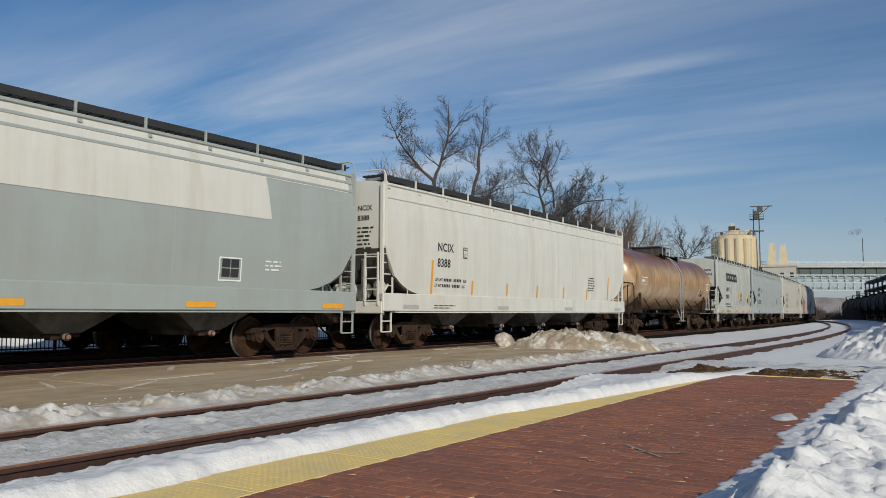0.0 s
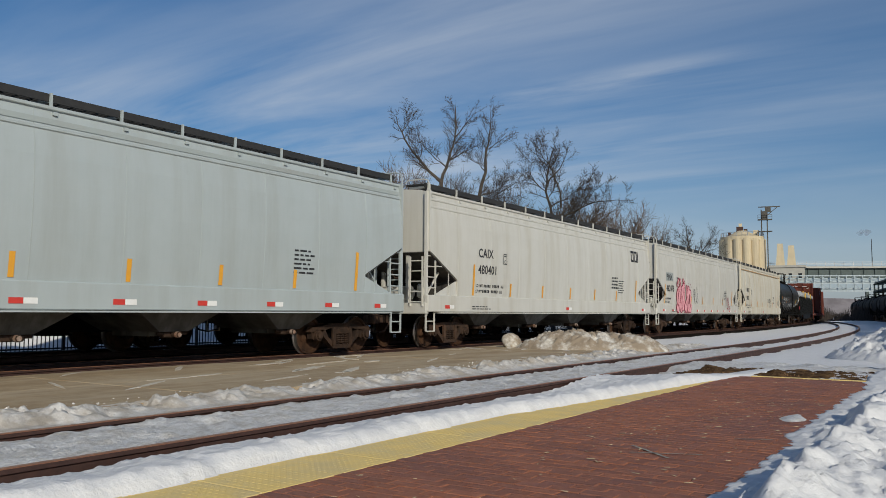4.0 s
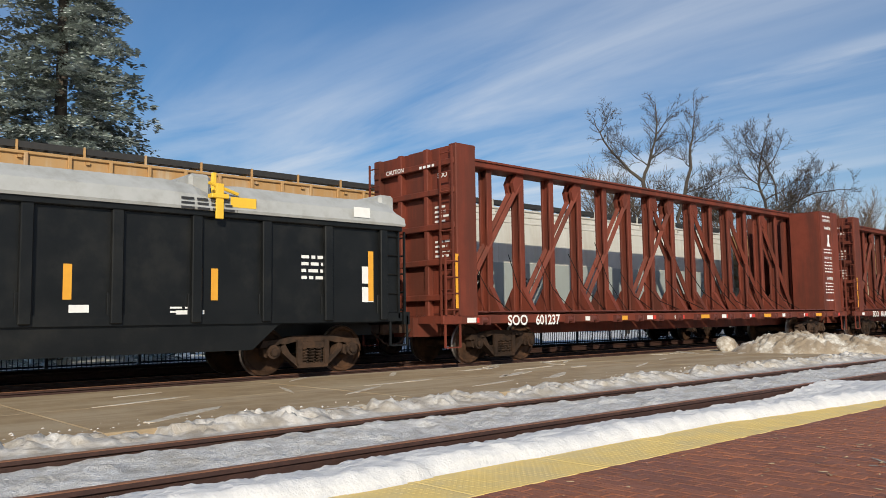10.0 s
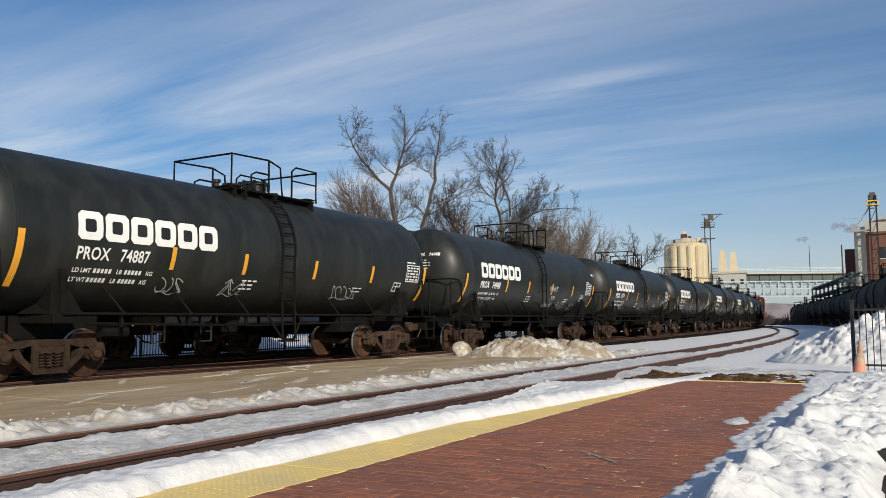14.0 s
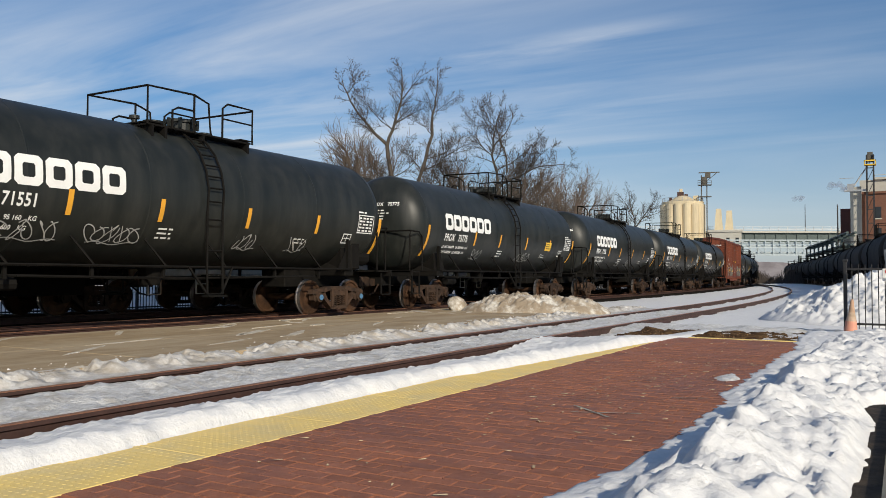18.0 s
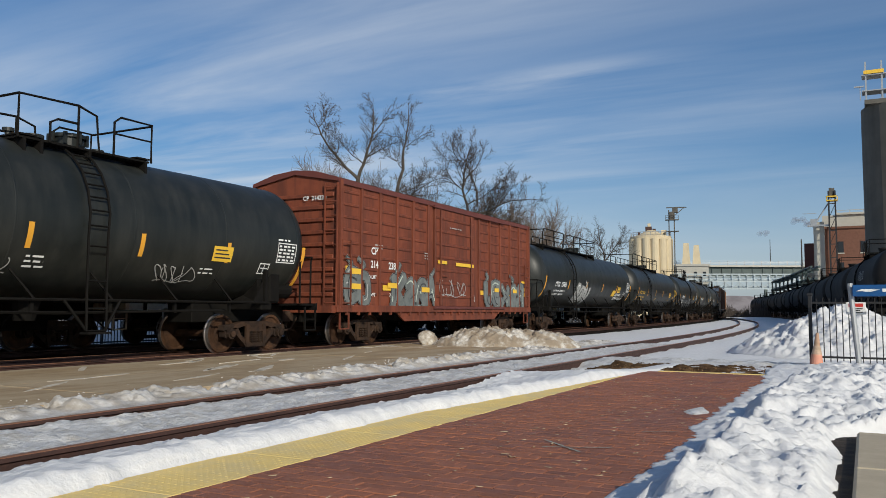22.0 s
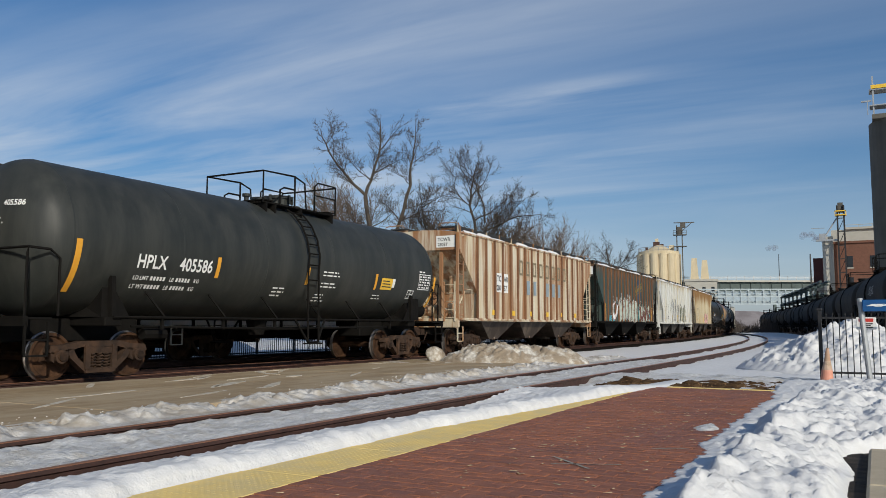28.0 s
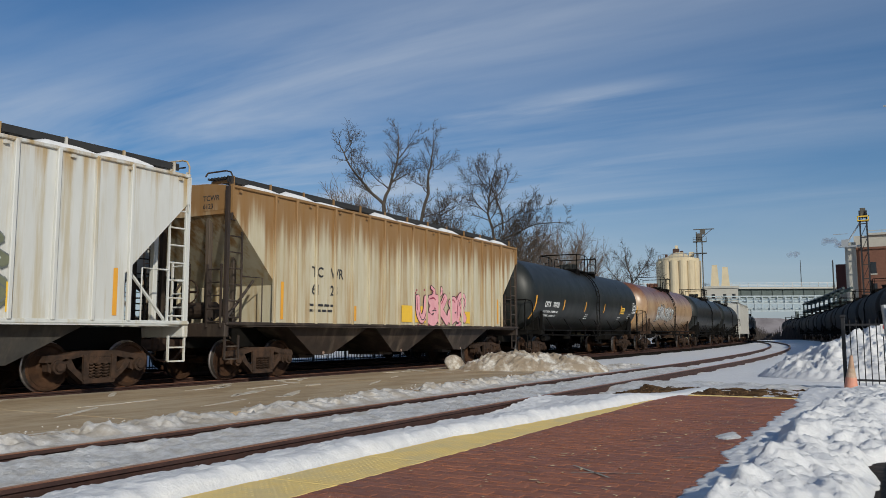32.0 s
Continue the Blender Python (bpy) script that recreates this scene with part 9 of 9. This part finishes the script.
box(bm, 5.0, 6.2, -1.8, -1.0, 24.0, 25.1)
part("elevator_leg", bm, M["darkconc"], silos, "steel bucket elevator tower")
silos.matrix_basis = pose(-44.7, 190.8, 0, 0, 0, 13)

# ---- pale building with two tapered pylons by the bridge ----
hut = thing("pale_building", "pale concrete building with two tapered towers beside the bridge", "building")
bm = bmesh.new(); box(bm, -4.2, 4.4, -4, 4, -1, 13.6); box(bm, -4.5, 4.7, -4.3, 4.3, 13.6, 14.2); part("wall", bm, M["paleconc"], hut)
for x, h in ((-1.6, 6.2), (1.2, 5.6)):
    bm = bmesh.new()
    loft(bm, [[(x + sx * w, sy * w, z) for sx, sy in ((-1, -1), (1, -1), (1, 1), (-1, 1))] for w, z in ((1.15, 14.2), (0.7, 14.2 + h))])
    part("pylon", fixed(bm), M["silo"], hut)
for x in (-2.6, 0.4, 2.8):
    bm = bmesh.new(); box(bm, x, x + 0.9, -4.03, -3.98, 10.5, 12.0); part("window", bm, M["glass_dark"], hut)
hut.matrix_basis = pose(-43.6, 236.0, 0, 0, 0, 10)


# ---- road bridge and pipe bridge across the tracks ----
def across(ob, x, y, turn_deg):
    ob.matrix_basis = pose(x, y, 0, 0, 0, turn_deg)


bridge = thing("road_bridge", "green steel girder road bridge over the railway", "bridge")
bm = bmesh.new(); box(bm, -60, 60, -0.3, 0.3, 11.3, 13.9); box(bm, -60, 60, -0.6, 0.6, 11.2, 11.4); box(bm, -60, 60, -0.6, 0.6, 13.8, 14.0)
for k in range(41):
    box(bm, -60 + 3 * k - 0.08, -60 + 3 * k + 0.08, -0.55, -0.3, 11.3, 13.9)
part("girder", bm, M["bridge"], bridge)
bm = bmesh.new(); box(bm, -60, 60, -1.2, 9, 14.0, 14.5); part("deck", bm, M["paleconc"], bridge)
bm = bmesh.new()
for z in (14.9, 15.3, 15.7):
    box(bm, -60, 60, -1.15, -1.05, z, z + 0.09)
for k in range(49):
    box(bm, -60 + 2.5 * k - 0.06, -60 + 2.5 * k + 0.06, -1.18, -1.02, 14.5, 15.8)
part("parapet_rail", bm, M["steel"], bridge)
for x in (-16, 16.5):
    bm = bmesh.new(); box(bm, x - 0.9, x + 0.9, 0, 7, -1, 11.2); part("pier", bm, M["paleconc"], bridge)
bm = bmesh.new(); tube(bm, [(6.3, 2, 14.5), (6.3, 2, 22.5)], 0.14, 8, 0.08); part("lamp_pole", bm, M["iron"], bridge)
across(bridge, -29.5, 252.5, 27)

pipes = thing("pipe_bridge", "pale blue trussed pipe bridge under the road bridge", "bridge")
bm = bmesh.new()
for z in (6.9, 8.9, 10.9):
    box(bm, -26, 40, -0.25, 0.25, z, z + 0.3)
for k in range(34):
    x = -26 + 2 * k
    box(bm, x - 0.1, x + 0.1, -0.2, 0.2, 6.9, 11.1)
part("truss_frame", bm, M["truss"], pipes)
for k in range(33):
    x = -26 + 2 * k
    bm = bmesh.new()
    tube(bm, [(x, 0, 7.1 if k % 2 else 8.9), (x + 2, 0, 8.9 if k % 2 else 7.1)], 0.09, 5)
    tube(bm, [(x, 0, 9.1 if k % 2 else 10.9), (x + 2, 0, 10.9 if k % 2 else 9.1)], 0.09, 5)
    part("brace", bm, M["truss"], pipes)
for z, r in ((7.6, 0.28), (9.5, 0.35), (10.3, 0.2)):
    bm = bmesh.new(); tube(bm, [(-26, 0.6, z), (40, 0.6, z)], r, 10); part("pipe", bm, M["truss"], pipes)
for x in (-20, 5.0, 7.0, 33):
    bm = bmesh.new(); box(bm, x - 0.35, x + 0.35, -0.4, 0.4, -1, 6.9); part("leg", bm, M["bridge"], pipes)
across(pipes, -28.5, 232.0, 26)

# ---- mill on the other side ----
mill = thing("brick_mill", "red brick mill building with sash windows and a roof gallery", "building")
bm = bmesh.new(); box(bm, -6.4, 26, 166, 196, -1, 16.4); part("wall", bm, M["wallbrick"], mill)
bm = bmesh.new(); box(bm, -6.6, 26.3, 165.7, 196.3, 16.4, 16.8); part("cornice", bm, M["wallbrick"], mill)
bm = bmesh.new(); box(bm, -7.0, 26, 172, 190, 16.8, 19.6); part("upper_storey", bm, M["paleconc"], mill)
bm = bmesh.new(); box(bm, -4.5, 26, 171.5, 172.5, 19.6, 20.0); box(bm, -4.5, 26, 171.5, 171.6, 20.4, 20.5)
for k in range(14):
    box(bm, -4.5 + k * 2.3, -4.4 + k * 2.3, 171.5, 171.6, 20.0, 20.5)
part("roof_gallery", bm, M["paleconc"], mill)
for k in range(7):
    for z in (4.0, 8.0, 11.9):
        x = -4.4 + k * 3.9
        bm = bmesh.new(); box(bm, x, x + 1.1, 165.94, 166.02, z, z + 2.1); part("window", bm, M["glass_dark"], mill)
        bm = bmesh.new(); box(bm, x - 0.1, x + 1.2, 165.85, 166.0, z - 0.2, z); part("sill", bm, M["paleconc"], mill)
for k in range(6):
    for z in (4.0, 8.0, 11.9):
        y = 168.5 + k * 4.4
        bm = bmesh.new(); box(bm, -6.43, -6.35, y, y + 1.1, z, z + 2.1); part("window", bm, M["glass_dark"], mill)
leg = thing("elevator_tower", "grey steel elevator tower with a yellow head platform", "tower")
bm = bmesh.new()
for x in (-6.1, -5.0):
    for y in (163.5, 164.6):
        box(bm, x - 0.12, x + 0.12, y - 0.12, y + 0.12, -1, 24.5)
for k in range(9):
    z = 2 + k * 2.5
    box(bm, -6.1, -5.0, 163.4, 163.6, z, z + 0.15)
    tube(bm, [(-6.1, 163.5, z), (-5.0, 163.5, z + 2.5)], 0.05, 4)
part("frame", bm, M["iron"], leg)
bm = bmesh.new(); box(bm, -6.5, -4.6, 163.1, 165.0, 22.6, 22.75); box(bm, -6.5, -4.6, 163.1, 163.2, 23.3, 23.5); box(bm, -6.5, -6.4, 163.1, 165.0, 22.7, 23.5); box(bm, -4.7, -4.6, 163.1, 165.0, 22.7, 23.5); part("head_platform", bm, M["sticker"], leg, "yellow platform railing")
bm = bmesh.new(); box(bm, -6.0, -5.1, 163.6, 164.5, 23.2, 25.0); part("head", bm, M["darkconc"], leg)
bm = bmesh.new(); box(bm, -9.8, -6.0, 163.8, 164.4, 18.0, 18.3); box(bm, -9.3, -8.2, 163.8, 164.4, 18.3, 19.4); box(bm, -10.6, -8.2, 163.9, 164.0, 20.4, 20.5); tube(bm, [(-8.2, 164, 19.0), (-6.2, 164, 22.2)], 0.14, 6); part("conveyor", bm, M["steel"], leg, "steel conveyor arm")
bins = thing("grey_bins", "grey steel storage bin beside the brick mill", "silo")
bm = bmesh.new(); box(bm, -8.3, -6.45, 165.5, 169, -1, 17.8); part("bin", bm, M["paleconc"], bins)
annex = thing("dark_annex", "dark brick annex behind the mill", "building")
bm = bmesh.new(); box(bm, -10.6, -8.4, 176, 192, -1, 14.6); part("wall", bm, M["darkred"], annex)
bm = bmesh.new(); box(bm, -10.3, -8.35, 170, 175.5, -1, 9.4); part("lean_to", bm, M["paleconc"], annex)
leg.location = (0.6, 0, -1.2)
pole_far = thing("utility_pole", "dark utility pole beside the track", "pole")
bm = bmesh.new(); tube(bm, [(-10.4, 165, -1), (-10.4, 165, 14.6)], 0.16, 8, 0.11); part("shaft", bm, M["iron"], pole_far)

elevator = thing("grain_elevator", "tall dark concrete grain elevator bins", "silo")
for k in range(4):
    bm = bmesh.new(); tube(bm, [(0, 0, -1), (0, 0, 24.0)], 4.1, 32)
    o = part("bin", fixed(bm), M["darkconc"], elevator); o.location = (4.3 + 7.6 * (k % 2), 103 + 7.6 * (k // 2), 0)
bm = bmesh.new(); box(bm, 0.6, 16, 99.4, 114, 24.0, 24.5); part("cap_slab", bm, M["darkconc"], elevator)
bm = bmesh.new()
for x in (0.8, 2.4):
    for y in (100.2, 101.8):
        box(bm, x - 0.08, x + 0.08, y - 0.08, y + 0.08, 24.5, 29.0)
for z in (25.6, 27.4):
    box(bm, 0.4, 2.8, 100.0, 102.0, z, z + 0.12)
tube(bm, [(0.2, 100, 24.6), (0.2, 100, 26.2)], 0.05, 5)
box(bm, -0.4, 0.6, 99.9, 100.1, 26.1, 26.25)
part("head_frame", bm, M["steel"], elevator, "steel head frame")
bm = bmesh.new(); box(bm, 0.6, 2.6, 99.9, 102.1, 27.55, 27.95); part("head_platform", bm, M["sticker"], elevator, "yellow platform")

# pipe racks beside the mill
rack = thing("pipe_rack", "blue-grey pipe rack along the siding", "pipe rack")
for k in range(9):
    y = 150 + k * 8
    x = on_side(y)[0] + 3.4
    bm = bmesh.new()
    box(bm, x - 0.15, x + 0.15, y - 0.15, y + 0.15, -1, 8.2); box(bm, x - 0.3, x + 2.0, y - 0.15, y + 0.15, 6.0, 6.3); box(bm, x - 0.3, x + 2.0, y - 0.15, y + 0.15, 7.9, 8.2)
    part("frame", bm, M["bridge"], rack)
for dx, z in ((0.3, 6.5), (1.2, 6.5), (0.6, 8.5), (1.8, 8.5)):
    bm = bmesh.new(); tube(bm, [(on_side(y)[0] + 3.4 + dx, y, z) for y in range(148, 220, 10)], 0.22, 8); part("pipe", bm, M["bridge"], rack)

# ---- far woods and hills ----
hills = bmesh.new()
rng = random.Random(4)
top, foot = [], []
for k in range(200):
    a = radians(-60 + 190 * k / 199)       # left of the track's line
    r = 620
    h = 10 + 4 * lump(k * 0.05, 0, 1.0, 70) + 2.0 * lump(k * 0.4, 0, 1.0, 71) + rng.uniform(-1.0, 1.0)
    x, y = -math.sin(a) * r, math.cos(a) * r
    top.append(hills.verts.new((x * 1.04, y * 1.04, max(5, h)))); foot.append(hills.verts.new((x, y, -3)))
for k in range(199):
    hills.faces.new((foot[k], foot[k + 1], top[k + 1], top[k]))
tagged(part("far_woods", hills, M["haze"], None), "hazy far hills covered in bare woods", "woods", kind="stuff")

# drifting grey smoke over the mill, in thin see-through puffs
smoke = bmesh.new()
rng = random.Random(21)
for cx, cz, rx, rz, n_ in ((-10.6, 21.0, 1.3, 0.5, 13), (-12.9, 21.4, 1.1, 0.45, 11), (-8.8, 19.9, 1.2, 0.35, 9), (-20.3, 18.8, 0.9, 0.4, 8)):
    for k in range(n_):
        c = Vector((cx + rx * rng.uniform(-1, 1), 195 + 0.3 * k, cz + rz * rng.uniform(-1, 1)))
        r = rng.uniform(0.35, 0.75)
        ring = [r * (1 + 0.35 * noise.noise(Vector((math.cos(q) * 1.5 + k + cx, math.sin(q) * 1.5, 2.0)))) for q in (i * 0.3927 for i in range(16))]
        smoke.faces.new([smoke.verts.new(c + Vector((math.cos(i * 0.3927) * q, 0, math.sin(i * 0.3927) * q * 0.75))) for i, q in enumerate(ring)])
M["steam"].node_tree.nodes["Principled BSDF"].inputs["Alpha"].default_value = 0.26
tagged(part("smoke", smoke, M["steam"], None), "thin grey smoke drifting over the mill roof", "smoke", kind="stuff")


# ---- brick pavers: the nearest as pieces of their own, the rest joined ----
def paver_cells():
    """Running bond, long side across the platform; rows lie along the track."""
    for r in range(int((14.0 + 3.0) / 0.108)):
        y = -3.0 + r * 0.108
        for c in range(-1, 33):
            x = -3.435 + c * 0.212 + (0.106 if r % 2 else 0)
            x0, x1 = max(x, -3.435), min(x + 0.206, 3.2)
            if x1 - x0 > 0.03 and x0 < -1.15:
                yield x0, x1, y, y + 0.102


brick_me = bpy.data.meshes.new("brick")
bm = bmesh.new()
box(bm, 0, 0.206, 0, 0.102, -0.03, 0.0, 0.004)
bm.to_mesh(brick_me); bm.free()
brick_me.materials.append(M["brick"])
rng = random.Random(5)
loose, picked = bmesh.new(), 0
rest_v, rest_f = [], []
for x0, x1, y0, y1 in paver_cells():
    dz = rng.uniform(-0.004, 0.002)
    if picked < 300 and 3.3 < y0 < 6.3 and -3.2 < x0 < -1.3 and x1 - x0 > 0.2 and rng.random() < 0.66:
        ob = part_of("brick", brick_me, platform)
        ob.location = (x0, y0, dz)
        picked += 1
    else:
        k = len(rest_v)
        b = 0.004
        rest_v += [(x0, y0, dz - 0.012), (x1, y0, dz - 0.012), (x1, y1, dz - 0.012), (x0, y1, dz - 0.012),
                   (x0 + b, y0 + b, dz), (x1 - b, y0 + b, dz), (x1 - b, y1 - b, dz), (x0 + b, y1 - b, dz)]
        rest_f += [(k + 4, k + 5, k + 6, k + 7)] + [(k + i, k + (i + 1) % 4, k + 4 + (i + 1) % 4, k + 4 + i) for i in range(4)]
me = bpy.data.meshes.new("paver_field")
me.from_pydata(rest_v, [], rest_f)
me.materials.append(M["bricks"])
tagged(part_of("paver_field", me, platform, "many worn red brick pavers in running bond"), kind="stuff")


# ---- what moves ----
SPEED = ((0.0, 16.336), (8.0, 16.485), (16.0, 16.446), (24.0, 15.829), (32.0, 15.529))


def run_length(t):
    """Metres the train has gone by t seconds."""
    d = 0.0
    for (t0, v0), (t1, v1) in zip(SPEED, SPEED[1:]):
        if t <= t0:
            break
        e = min(t, t1) - t0
        d += v0 * e + (v1 - v0) / (t1 - t0) * e * e / 2
    return d


def motions():
    for car, mid in TRAIN:
        rows = []
        for k in range(33):
            x, y, a = on_main(mid - run_length(k))
            rows.append((k, pose(x, y, 0, 0, 0, math.degrees(a))))
        walk(car, rows)
    for e in (-1, 1):
        first, *others = ROLLING[e]
        rows = []
        for k in range(961):
            turn_deg = math.degrees(run_length(k / 30) / 0.455)
            rows.append((k / 30, Matrix.Translation((0, 0.89 * e, 0.455)) @ Matrix.Rotation(radians(turn_deg % 360), 4, "X")))
        walk(first, rows)
        for w in others:
            w.rotation_mode = "QUATERNION"
            w.animation_data_create()
            w.animation_data.action = first.animation_data.action
            w.animation_data.action_slot = first.animation_data.action_slot


motions()
